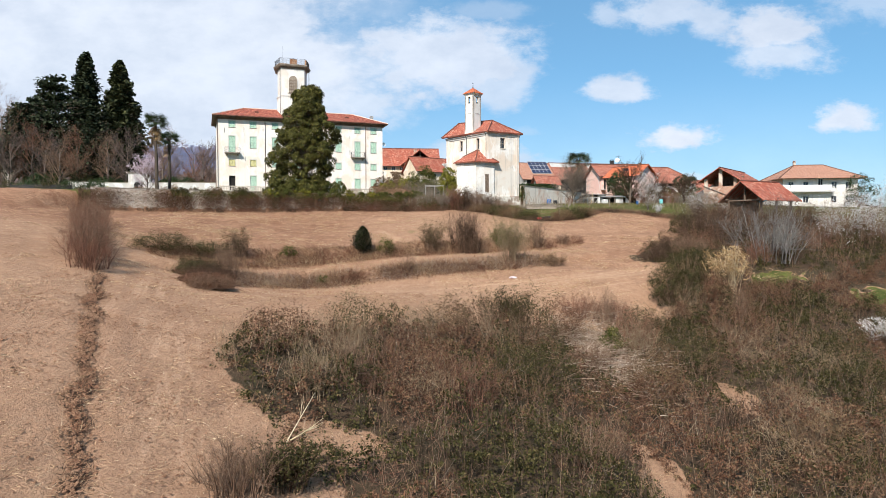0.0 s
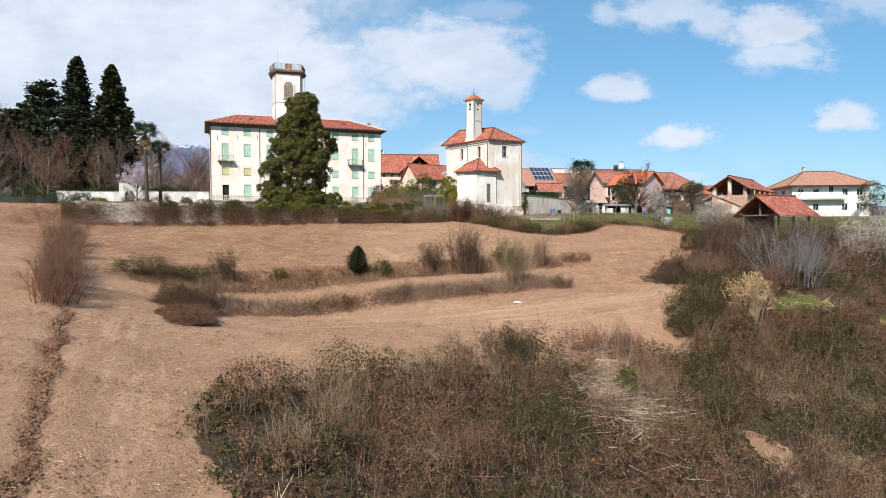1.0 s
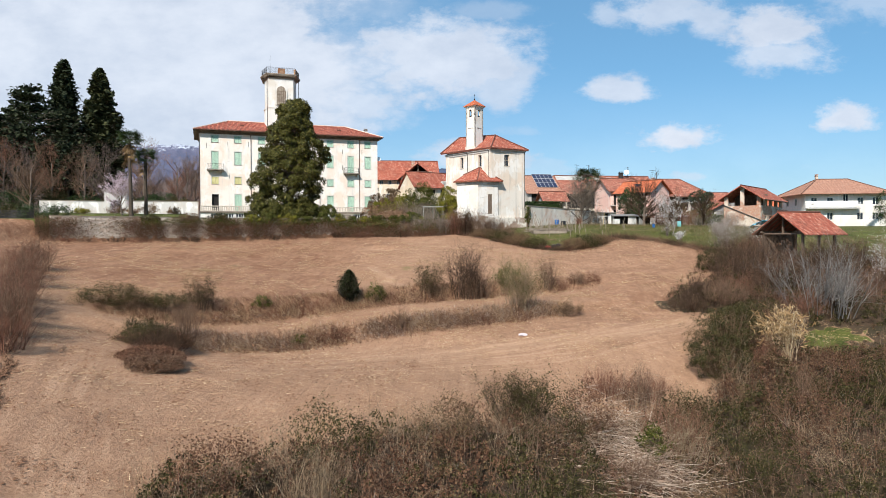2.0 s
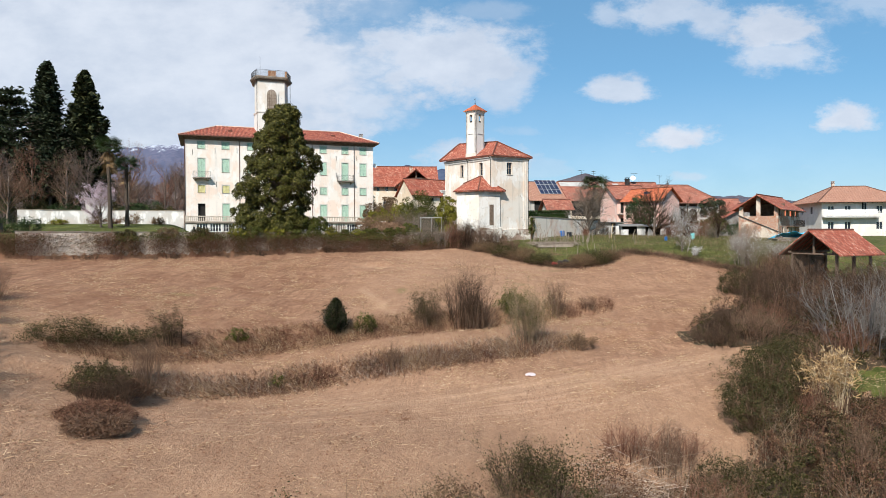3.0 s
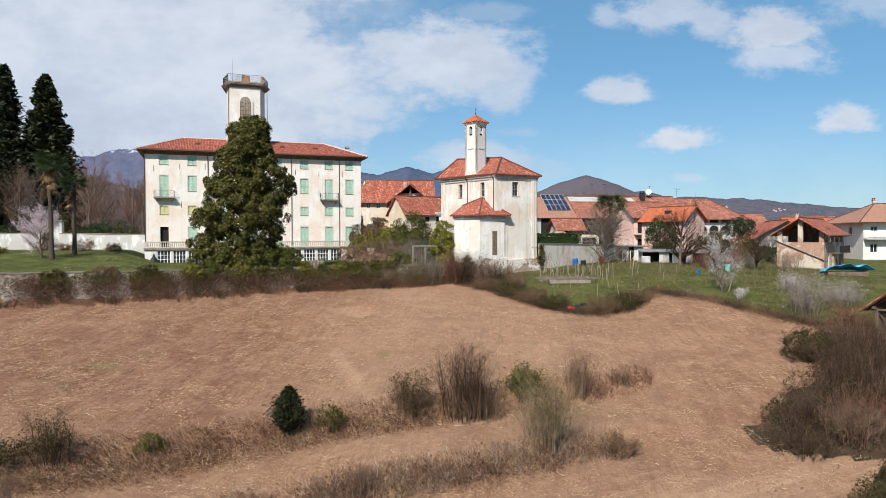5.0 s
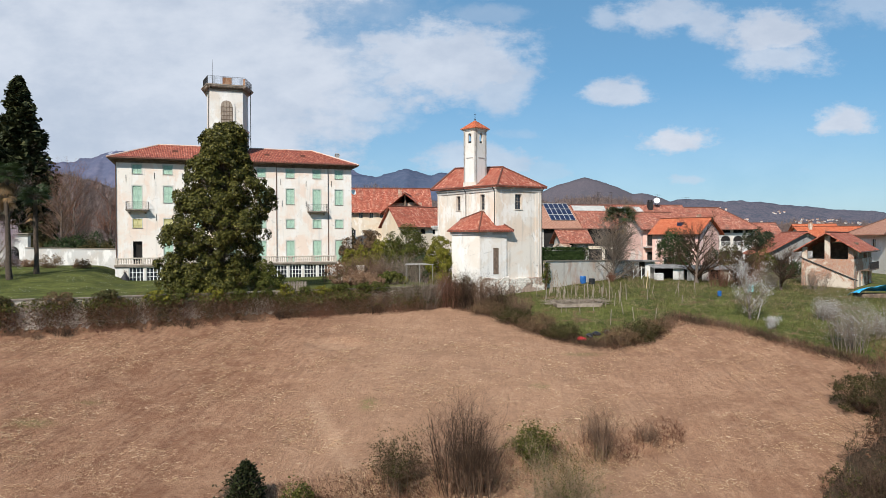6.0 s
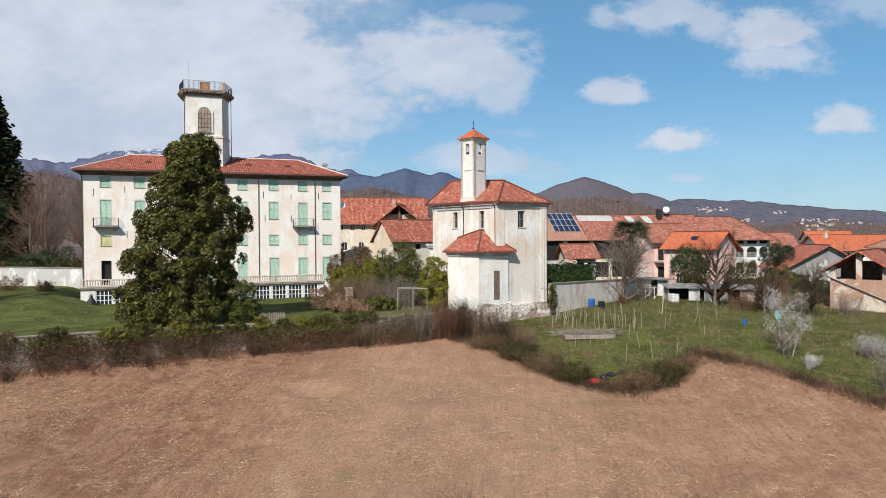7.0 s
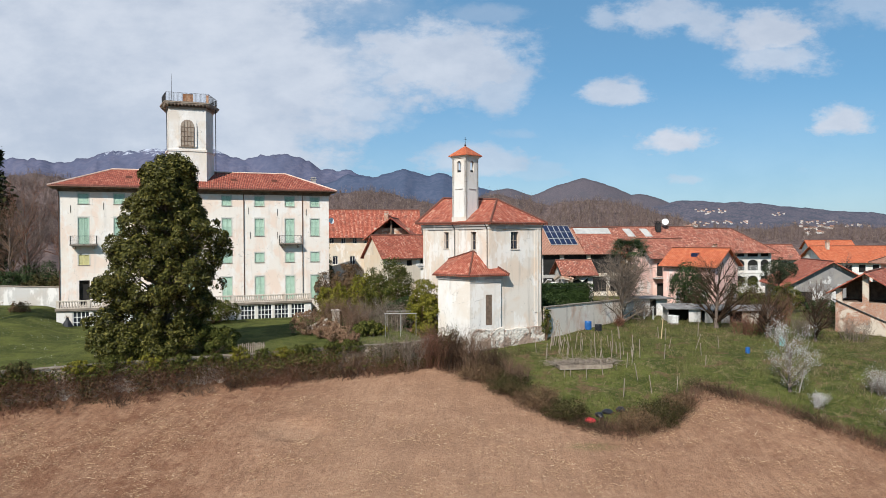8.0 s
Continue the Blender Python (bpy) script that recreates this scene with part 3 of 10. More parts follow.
def ground_mat():
    """Tilled brown earth with chopped straw, turning to grass where the attribute says so."""
    n = Nodes("ground_earth_and_grass")
    big = n.noise(0.11, 5, 0.6, warp=0.8)
    mid = n.noise(0.55, 6, 0.65, warp=0.5)
    fine = n.noise(4.5, 7, 0.7)
    clod = n.noise(16, 5, 0.7)
    along_slope = n.nt.nodes.new("ShaderNodeMapping")
    along_slope.inputs["Scale"].default_value = (1.3, 0.05, 1)
    n.nt.links.new(n.where(turn=radians(24)), along_slope.inputs["Vector"])
    lines = n.noise(1.0, 4, 0.6, at=along_slope.outputs[0], warp=0.25)
    soil = n.mix(n.band(big, 0.36, 0.66), (0.246, 0.122, 0.068), (0.362, 0.199, 0.117))
    soil = n.mix(n.math("MULTIPLY", n.band(mid, 0.42, 0.68), 0.6), soil, (0.455, 0.272, 0.166))
    # drill lines running up the slope, tyre lines along track and lane
    fine_lines = n.noise(3.4, 3, 0.6, at=along_slope.outputs[0], warp=0.15)
    soil = n.mix(n.math("MULTIPLY", n.band(lines, 0.5, 0.62), 0.38), soil, (0.185, 0.094, 0.055))
    soil = n.mix(n.math("MULTIPLY", n.band(fine_lines, 0.55, 0.62), 0.42), soil, (0.165, 0.078, 0.046))
    for mark, stretch in (("track", (0.045, 1.5, 1)), ("lane", (1.5, 0.045, 1))):
        tyre = n.noise(1.0, 4, 0.62, at=n.where(scale=stretch), warp=0.2)
        worn = n.attr(mark)
        soil = n.mix(n.math("MULTIPLY", n.math("MULTIPLY", n.band(tyre, 0.50, 0.60), worn), 0.75), soil, (0.200, 0.100, 0.062))
        soil = n.mix(n.math("MULTIPLY", n.math("MULTIPLY", n.band(tyre, 0.46, 0.36), worn), 0.6), soil, (0.55, 0.345, 0.225))
    soil = n.mix(n.math("MULTIPLY", n.band(fine, 0.55, 0.72), 0.5), soil, (0.55, 0.370, 0.235))
    soil = n.mix(n.math("MULTIPLY", n.band(clod, 0.36, 0.54, 1, 0), 0.7), soil, (0.110, 0.050, 0.032))
    crumb = n.noise(2.2, 8, 0.78, warp=0.4)
    soil = n.mix(n.math("MULTIPLY", n.band(crumb, 0.49, 0.38), 0.6), soil, (0.150, 0.066, 0.038))
    soil = n.mix(n.math("MULTIPLY", n.band(crumb, 0.56, 0.66), 0.5), soil, (0.55, 0.37, 0.245))
    pale = n.attr("pale")
    soil = n.mix(n.math("MULTIPLY", n.math("MULTIPLY", pale, 0.62), n.band(fine, 0.25, 0.6, 0.6, 1.0)), soil, (0.505, 0.327, 0.208))
    # the torn furrow beside the lane
    torn = n.math("ADD", n.attr("furrow"), n.math("MULTIPLY", n.math("SUBTRACT", n.noise(1.6, 7, 0.75), 0.5), 1.7))
    soil = n.mix(n.math("MULTIPLY", n.band(torn, 0.50, 0.72), 0.85), soil, (0.105, 0.050, 0.030))
    # a faint green growth here and there
    soil = n.mix(n.math("MULTIPLY", n.attr("sprout"), n.band(fine, 0.40, 0.58)), soil, (0.185, 0.150, 0.060))
    g1 = n.noise(0.35, 5, 0.65, warp=0.6)
    g2 = n.noise(3.0, 6, 0.7)
    grass = n.mix(n.band(g1, 0.38, 0.66), (0.052, 0.064, 0.013), (0.120, 0.130, 0.030))
    grass = n.mix(n.math("MULTIPLY", n.band(g2, 0.50, 0.68), 0.65), grass, (0.165, 0.155, 0.048))
    grass = n.mix(n.math("MULTIPLY", n.band(n.noise(7.0, 5, 0.7), 0.48, 0.36), 0.6), grass, (0.030, 0.034, 0.010))
    # rough ground of the kitchen garden: dead grass and bare earth
    rough_ = n.attr("rough")
    dead = n.noise(0.75, 7, 0.75, warp=1.0)
    grass = n.mix(n.math("MULTIPLY", n.math("MULTIPLY", n.band(dead, 0.52, 0.62), 0.7), rough_), grass, (0.205, 0.165, 0.078))
    grass = n.mix(n.math("MULTIPLY", n.math("MULTIPLY", n.band(n.noise(0.42, 7, 0.7, warp=0.8), 0.55, 0.62), 0.8), rough_), grass, (0.155, 0.092, 0.055))
    scrub = n.mix(n.band(mid, 0.4, 0.65), (0.085, 0.055, 0.034), (0.050, 0.040, 0.022))
    edge = n.math("ADD", n.attr("grass"), n.math("MULTIPLY", n.math("SUBTRACT", n.noise(0.9, 6, 0.7), 0.5), 0.9))
    c = n.mix(n.band(edge, 0.42, 0.58), soil, grass)
    wild = n.math("ADD", n.attr("scrub"), n.math("MULTIPLY", n.math("SUBTRACT", n.noise(0.7, 6, 0.7), 0.5), 0.8))
    c = n.mix(n.band(wild, 0.4, 0.6), c, scrub)
    n.bump(n.math("ADD", n.math("MULTIPLY", clod, 0.35), n.math("ADD", n.math("ADD", fine, n.math("MULTIPLY", crumb, 0.8)), n.math("MULTIPLY", lines, 0.5))), 1.0, 0.14)
    return n.done(c, 0.95, 0, 0.15)


GROUND = ground_mat()


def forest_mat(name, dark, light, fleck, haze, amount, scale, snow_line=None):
    """Bare woods seen from afar, the blue of the air between mixed into their colour."""
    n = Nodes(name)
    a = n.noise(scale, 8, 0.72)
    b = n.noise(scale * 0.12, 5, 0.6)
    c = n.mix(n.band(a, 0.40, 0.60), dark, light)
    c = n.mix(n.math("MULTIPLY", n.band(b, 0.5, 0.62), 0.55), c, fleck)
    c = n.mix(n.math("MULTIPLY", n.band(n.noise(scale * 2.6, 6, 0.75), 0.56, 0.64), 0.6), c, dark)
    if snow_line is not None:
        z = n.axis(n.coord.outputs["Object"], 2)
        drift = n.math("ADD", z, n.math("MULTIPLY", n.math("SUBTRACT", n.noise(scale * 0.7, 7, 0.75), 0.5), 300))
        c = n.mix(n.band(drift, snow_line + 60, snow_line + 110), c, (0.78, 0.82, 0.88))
    # aerial haze, painted into the base colour
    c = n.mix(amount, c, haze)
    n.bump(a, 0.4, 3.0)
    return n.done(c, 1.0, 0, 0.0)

# ---- the lie of the land: u runs across the slope, v up it ----
AXIS = radians(19.9)
CA, SA = math.cos(AXIS), math.sin(AXIS)


def uv_of(x, y):
    return x * CA - y * SA, x * SA + y * CA


def xy_of(u, v):
    return u * CA + v * SA, v * CA - u * SA


SLOPE_V = (-60, 0, 22, 35, 50, 61, 72, 90, 104, 118, 150)
SLOPE_Z = {
    -60: (3, 9, 12, 13.5, 14.5, 14.7, 15, 15.5, 16.6, 18.0, 19.5),
    -42: (1, 6, 9, 10.4, 11.5, 12, 12.6, 14.2, 15.8, 17.0, 19),
    -25: (-3, 2.5, 5.6, 6.9, 7.6, 7.4, 10.5, 12.9, 15.3, 16.8, 19),
    -10: (-6, -2, 1.6, 3.9, 6.3, 6.8, 9.8, 13.0, 14.6, 16.5, 19),
    8: (-7, -4, -1.5, 0.3, 3.2, 6.6, 9.0, 12.6, 14.5, 16.9, 18.6),
    28: (-7, -4, -1.2, 1.4, 4.6, 7.6, 10.4, 12.9, 15.8, 17.2, 18.0),
    60: (-7, -4, 0, 3, 6.5, 9, 11.5, 14.3, 16.0, 16.6, 17.6),
}


def smooth(a, b, x):
    t = min(1, max(0, (x - a) / (b - a)))
    return t * t * (3 - 2 * t)


def cubic(xs, ys, x):
    """Catmull-Rom through the knots, flat beyond them."""
    if x <= xs[0]:
        return ys[0]
    if x >= xs[-1]:
        return ys[-1]
    i = max(j for j in range(len(xs) - 1) if xs[j] <= x)
    h = xs[i + 1] - xs[i]
    t = (x - xs[i]) / h
    m0 = (ys[i + 1] - ys[i - 1]) / (xs[i + 1] - xs[i - 1]) if i else (ys[1] - ys[0]) / h
    m1 = (ys[i + 2] - ys[i]) / (xs[i + 2] - xs[i]) if i + 2 < len(xs) else (ys[i + 1] - ys[i]) / h
    return ((2 * t ** 3 - 3 * t ** 2 + 1) * ys[i] + (t ** 3 - 2 * t ** 2 + t) * h * m0
            + (3 * t ** 2 - 2 * t ** 3) * ys[i + 1] + (t ** 3 - t ** 2) * h * m1)


SLOPE_U = tuple(sorted(SLOPE_Z))


def bank_low(u):
    """v of the lower brush-grown terrace edge."""
    return 66.3 + 0.36 * (u + 12)


def bank_high(u):
    """v of the upper, stony terrace edge."""
    return 71.3 + 0.42 * (u + 17)


def wall_y(x):
    """y of the garden wall above the field."""
    return 108.6 + 0.08 * x


def hill(x, y):
    """Height of the open slope."""
    u, v = uv_of(x, y)
    z = cubic(SLOPE_U, [cubic(SLOPE_V, SLOPE_Z[k], v) for k in SLOPE_U], u)
    fade = smooth(-46, -32, u) * (1 - smooth(2, 14, u))
    for edge, rise in ((bank_low(u), 0.9), (bank_high(u), 1.3)):
        d = v - edge
        z += fade * rise * (smooth(-1.0, 1.0, d) - smooth(-6, 6, d))
    return z


def lawn(x, y):
    return 18.25 + 1.9 * smooth(112, 148, y) * (1 - smooth(-8, -2, x))


def ground(x, y):
    """Height of the ground sheet: the slope, and the lawn held up by the garden wall."""
    z = hill(x, y)
    bank = 13 * (1 - smooth(-32, -23, x))
    up = smooth(-0.1 - bank, 0.5, y - wall_y(x)) * (1 - smooth(33, 36.5, x))
    if up > 0:
        z += (max(lawn(x, y), min(z, 19)) - z) * up
    return z

# ---- ground sheet ----
def tiered(lo, hi, fine, far):
    """Coordinates: fine steps in the middle, growing steps out to the far distance."""
    xs = list(np.arange(lo, hi + 1e-6, fine))
    step = fine
    a, b = lo, hi
    while b < far:
        step *= 1.25
        a, b = a - step, b + step
        xs.insert(0, a)
        xs.append(b)
    return xs


def garden_edge(u):
    """v where the ploughed field gives way to the kitchen garden."""
    return float(np.interp(u, (-12, -5.5, -1.3, 2.9, 6, 9, 13.3, 17.3, 20.3, 22.4, 25.7, 40), (118, 114.5, 110.5, 104.2, 100.4, 99.3, 102.0, 106.5, 103.5, 100, 95.5, 80)))



def brush_edge(u):
    """v of the upper rim of the thicket at the foot of the slope."""
    return float(np.interp(u, (-24, -20, -16, -11, -7, -2, 3.5, 9.6, 12, 14, 17, 20, 24, 60), (18, 36, 39, 44, 46, 48.5, 51.5, 54.5, 57.5, 60.5, 63, 66, 70, 74)))


def rim_edge(v):
    """u of the field's brush-grown right edge."""
    return float(np.interp(v, (60, 62, 66, 68.5, 70.2, 73, 76, 80, 84, 88, 94, 100), (15, 16, 16.5, 19, 14, 12.8, 15, 20, 23.5, 25.5, 27.5, 30)))


def thicket_left(v):
    return float(np.interp(v, (4, 20, 23.6, 26.6, 29.5, 32, 36.6, 60), (-4, -10.5, -12.3, -14.8, -17.5, -19.4, -20.3, -20.3)))


def glade_at(u, v):
    """Below 1 inside the ragged grassy openings among the brush."""
    g = min(math.hypot((u - 23.4) / 3.6, (v - 62) / 2.9), math.hypot((u - 30.0) / 4.2, (v - 56) / 3.2))
    return g + 0.8 * noise.noise((u * 0.45, v * 0.45, 2)) + 0.6 * noise.noise((u * 1.2, v * 1.2, 6))


def thicket(u, v):
    """How deep inside the brush a place lies, in metres; negative outside."""
    low = min(brush_edge(u) - v, (u - thicket_left(v)) * 0.9)
    right = min(u - rim_edge(v), garden_edge(u) - 1.0 - v, v - 40) if u > 10 else -9
    d = max(low, right)
    glade = glade_at(u, v)
    for cu, cv, ru, rv in ((1.9, 30.2, 0.7, 2.4), (10.2, 41.8, 0.7, 1.6), (-12.9, 27.6, 1.7, 0.9), (6.5, 27.0, 0.6, 1.2)):
        bare = math.hypot((u - cu) / ru, (v - cv) / rv) + 0.9 * noise.noise((u * 1.1, v * 1.1, 5))
        glade = min(glade, 1 + (bare - 1) * 0.3)
    d += 1.1 * noise.noise((u * 0.3, v * 0.3, 8)) + 0.6 * noise.noise((u * 0.9, v * 0.9, 3))
    return min(d, (glade - 1) * 3)


def brush_height(u, v):
    d = thicket(u, v)
    if d <= 0:
        return 0.0
    lump = 0.55 + 0.9 * noise.noise((u * 0.22, v * 0.22, 4)) + 0.9 * noise.noise((u * 0.55, v * 0.55, 9))
    tall = 1.25 + 0.9 * smooth(17, 24, u) * smooth(62, 70, v)
    pile = math.exp(-(((u - 2.2) / 2.4) ** 2 + ((v - 47) / 6) ** 2))
    return smooth(0, 1.6, d) * max(0.25, tall + lump * 0.8) * (1 - 0.65 * pile) + smooth(0, 1.6, d) * 1.7 * math.exp(-((u - 13.6) / 3.6) ** 2 - ((v - 60) / 4.0) ** 2)


def furrow(v):
    """u of the ragged furrow beside the lane."""
    return -19.6 - 0.49 * (v - 20) + 0.7 * noise.noise((v * 0.45, 0, 3))


def make_ground():
    us, vs = tiered(-62, 64, 0.5, 4600), tiered(4, 128, 0.5, 4600)
    nu, nv = len(us), len(vs)
    # open slope on a half-metre grid, by rows
    co = np.zeros((nv, nu, 3))
    grass, scrub, pale, rough, track_, lane_, sprout, torn = (np.zeros((nv, nu)) for _ in range(8))
    for j, v in enumerate(vs):
        cols = {k: cubic(SLOPE_V, SLOPE_Z[k], v) for k in SLOPE_U}
        knots = [cols[k] for k in SLOPE_U]
        for i, u in enumerate(us):
            x, y = xy_of(u, v)
            near = -130 < u < 66 and 2 < v < 160
            z = ground(x, y) if near else cubic(SLOPE_U, knots, u)
            if v > 150:
                z -= 26 * smooth(230, 520, v)
            lawn_in = smooth(-0.1, 0.5, y - wall_y(x)) * (1 - smooth(33.5, 36, x)) * (1 - smooth(160, 175, v))
            gar = smooth(-0.6, 0.6, v - garden_edge(u)) * smooth(-7, -5, u)
            grass[j, i] = max(lawn_in, gar * (0.78 if v < 150 else 0.6), 0.6 * smooth(150, 160, v))
            if near and grass[j, i] < 0.3:
                z += 0.10 * noise.noise((u * 0.35, v * 0.35, 0)) + 0.07 * noise.noise((u * 1.3, v * 1.3, 3))
            if near and v < 52:
                z -= 0.30 * math.exp(-((u - furrow(v)) / 0.42) ** 2) * (1 - smooth(40, 50, v))
            deep = thicket(u, v) if -64 < u < 66 and v < 110 else -1
            scrub[j, i] = smooth(0.1, 1.1, deep)
            if near:
                grass[j, i] = max(grass[j, i], 0.72 * (1 - smooth(0.35, 1.2, glade_at(u, v))))
            if v > 152 and u < 4:
                scrub[j, i] = 1.0
            elif u > 12 and v < min(74, garden_edge(u) - 2) and deep > -4 and u > rim_edge(max(v, 60)) - 1:
                scrub[j, i] = 1 - smooth(0.3, 0.6, grass[j, i])
            track = math.exp(-((v - 60.0 - 0.30 * (u + 12)) / 2.2) ** 2) * smooth(-24, -14, u) * (1 - smooth(14, 26, u))
            lane = math.exp(-((u + 16.9 + 0.5 * (v - 22)) / 1.9) ** 2) * (1 - smooth(44, 56, v))
            east = 0.5 * (1 - 0.6 * smooth(0, 12, u)) * smooth(-24, -11, u) * smooth(58, 74, v)
            rill = math.exp(-((u + 11.2 + 0.40 * (v - 73) - 0.6 * noise.noise((v * 0.35, 2, 0))) / 0.75) ** 2) * smooth(70, 73, v) * (1 - smooth(84, 90, v))
            pale[j, i] = max(0.9 * track, 0.7 * lane, east, rill, 0.62 * (1 - smooth(60, 74, v)))
            rough[j, i] = gar * smooth(6.0, 9.0, abs(v - 103) + 6) if lawn_in < 0.5 else 0.0
            track_[j, i] = math.exp(-((v - 59.0 - 0.30 * (u + 12)) / 4.0) ** 2) * smooth(-30, -18, u) * (1 - smooth(20, 28, u))
            lane_[j, i] = math.exp(-((u + 17.4 + 0.5 * (v - 22)) / 3.4) ** 2) * (1 - smooth(46, 60, v))
            if near and v < 58:
                torn[j, i] = 0.95 * math.exp(-((u - furrow(v)) / 0.38) ** 2) * (1 - smooth(44, 56, v))
            for cu, cv, ru, rv in ((5.6, 97.0, 2.2, 0.8), (-12.2, 85.0, 0.8, 1.2), (-33.0, 80.0, 1.6, 0.8), (-31.5, 84.0, 1.0, 0.5), (0.5, 89.0, 0.9, 0.6)):
                sprout[j, i] = max(sprout[j, i], 0.9 * (1 - smooth(0.4, 1.2, math.hypot((u - cu) / ru, (v - cv) / rv))))
            if near:
                # the slipped pale scar under the garden wall
                scar = math.hypot((u + 16.8) / 3.4, (v - 99.5) / 2.4)
                z -= 0.45 * (1 - smooth(0.55, 1.0, scar)) * smooth(-1.2, 0.4, (v - 99.5) / 2.4 + 0.3)
                pale[j, i] = max(pale[j, i], 0.75 * (1 - smooth(0.3, 1.25, scar + 0.5 * noise.noise((u * 0.7, v * 0.7, 4)))))
            co[j, i] = (x, y, z)
    idx = np.arange(nu * nv).reshape(nv, nu)
    faces = np.stack((idx[:-1, :-1], idx[:-1, 1:], idx[1:, 1:], idx[1:, :-1]), -1).reshape(-1, 4)
    me = mesh_from("ground", co.reshape(-1, 3), 4, faces)
    for name, arr in (("grass", grass), ("scrub", scrub), ("pale", pale), ("rough", rough), ("track", track_), ("lane", lane_), ("sprout", sprout), ("furrow", torn)):
        at = me.attributes.new(name, "FLOAT", "POINT")
        at.data.foreach_set("value", arr.ravel().astype(np.float32))
    me.polygons.foreach_set("use_smooth", np.ones(len(faces), dtype=bool))
    ob = mesh_part("ground", me, GROUND)
    tagged(ob, "tilled brown hillside field with straw, grass beyond", "ground", kind="structure")


make_ground()

# ---- the villa ----
BASE = 18.0
COLS = (2.15, 6.2, 10.5, 14.85, 19.2, 23.43, 27.48, 30.92)
WIN_W = 1.2


def shutter_leaf_mesh(w, h, name):
    """One louvred leaf, w by h, hinged at x = 0, in the xz plane."""
    bm = boxes((0, -0.03, 0, 0.07, 0.03, h), (w - 0.07, -0.03, 0, w, 0.03, h), (0.07, -0.03, 0, w - 0.07, 0.03, 0.09), (0.07, -0.03, h - 0.09, w - 0.07, 0.03, h))
    n = max(5, int(h / 0.13))
    for i in range(n):
        z = 0.10 + (h - 0.2) * i / n
        d = (h - 0.2) / n
        v = [bm.verts.new(p) for p in ((0.07, -0.022, z), (w - 0.07, -0.022, z), (w - 0.07, 0.02, z + d), (0.07, 0.02, z + d))]
        bm.faces.new(v)
    if h > 1.8:
        box(bm, 0.07, -0.032, h * 0.48, w - 0.07, 0.03, h * 0.48 + 0.09)
    return finish(bm, name)


def add_shutters(parent, x, z, w, h, cache, mat=None, y=0.09):
    """A closed pair of louvred leaves with its stone sill, in an opening."""
    mat = mat or SHUTTER
    key = (round(w, 2), round(h, 2), mat.name)
    if key not in cache:
        me = shutter_leaf_mesh(w / 2 - 0.01, h - 0.02, "shutter")
        me.materials.append(mat)
        cache[key] = me
    win = thing("window", (x, 0, z))
    win.parent = parent
    for k in (0, 1):
        mesh_part("shutter", cache[key], None, win, at=pose(0.005 + k * (w / 2), y, 0.01))
    # near-black sheet for the shade behind the leaves
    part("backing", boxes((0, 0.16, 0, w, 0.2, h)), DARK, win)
    part("sill", boxes((-0.08, -0.07, -0.07, w + 0.08, 0.1, 0.0)), STONE, win, "grey stone sill")
    return win


def surround(bm, x, z, w, h, top=0.16, side=0.12):
    """A thin rendered band round an opening."""
    for b in ((x - side, z, x, z + h), (x + w, z, x + w + side, z + h), (x - side, z + h, x + w + side, z + h + top)):
        box(bm, b[0], -0.012, b[1], b[2], 0.02, b[3])


def railing(bm, pts, z0, z1, gap=0.12, r=0.009):
    for (x0, y0), (x1, y1) in zip(pts, pts[1:]):
        d = math.hypot(x1 - x0, y1 - y0)
        n = max(1, int(d / gap))
        for i in range(n + 1):
            t = i / n
            x, y = x0 + (x1 - x0) * t, y0 + (y1 - y0) * t
            tube(bm, (x, y, z0), (x, y, z1), r, n=4, caps=False)
        for z in (z0 + 0.06, z1):
            tube(bm, (x0, y0, z), (x1, y1, z), 0.018, n=5)


def balcony(parent, x0, x1, z):
    b = thing("balcony", (0, 0, z))
    b.parent = parent
    part("slab", boxes((x0, -0.92, -0.14, x1, -0.005, 0.0), (x0 + 0.06, -0.86, -0.22, x1 - 0.06, -0.005, -0.14)), STONE, b, "grey stone slab")
    for x in (x0 + 0.35, x1 - 0.55):
        bm = bmesh.new()
        prism(bm, [(x, -0.8), (x + 0.2, -0.8), (x + 0.2, -0.005), (x, -0.005)], [-0.36, -0.36, -0.62, -0.62], -0.22)
        part("bracket", bm, STONE, b)
    bm = bmesh.new()
    railing(bm, [(x0 + 0.05, -0.02), (x0 + 0.05, -0.87), (x1 - 0.05, -0.87), (x1 - 0.05, -0.02)], 0.0, 1.05)
    part("railing", bm, IRON, b, "thin iron railing")


def hip_roof(parent, x0, x1, y0, y1, ze, zr, ra, rb, mat, cap, thick=0.14, name="roof"):
    """A hipped roof; the ridge runs along x from ra to rb."""
    ym = (y0 + y1) / 2
    bm = bmesh.new()
    A, B, C, D = (x0, y0, ze), (x1, y0, ze), (x1, y1, ze), (x0, y1, ze)
    R, S = (ra, ym, zr), (rb, ym, zr)
    slab(bm, (A, B, S, R), thick)
    slab(bm, (C, D, R, S), thick)
    slab(bm, (D, A, R), thick)
    slab(bm, (B, C, S), thick)
    roof = part(name, bm, mat, parent)
    bm = bmesh.new()
    for p, q in ((R, S), (A, R), (D, R), (B, S), (C, S)):
        tube(bm, Vector(p) + Vector((0, 0, 0.02)), Vector(q) + Vector((0, 0, 0.02)), 0.13, n=6)
    part("ridge_tiles", bm, cap, roof, "pale mortared ridge tiles")
    return roof


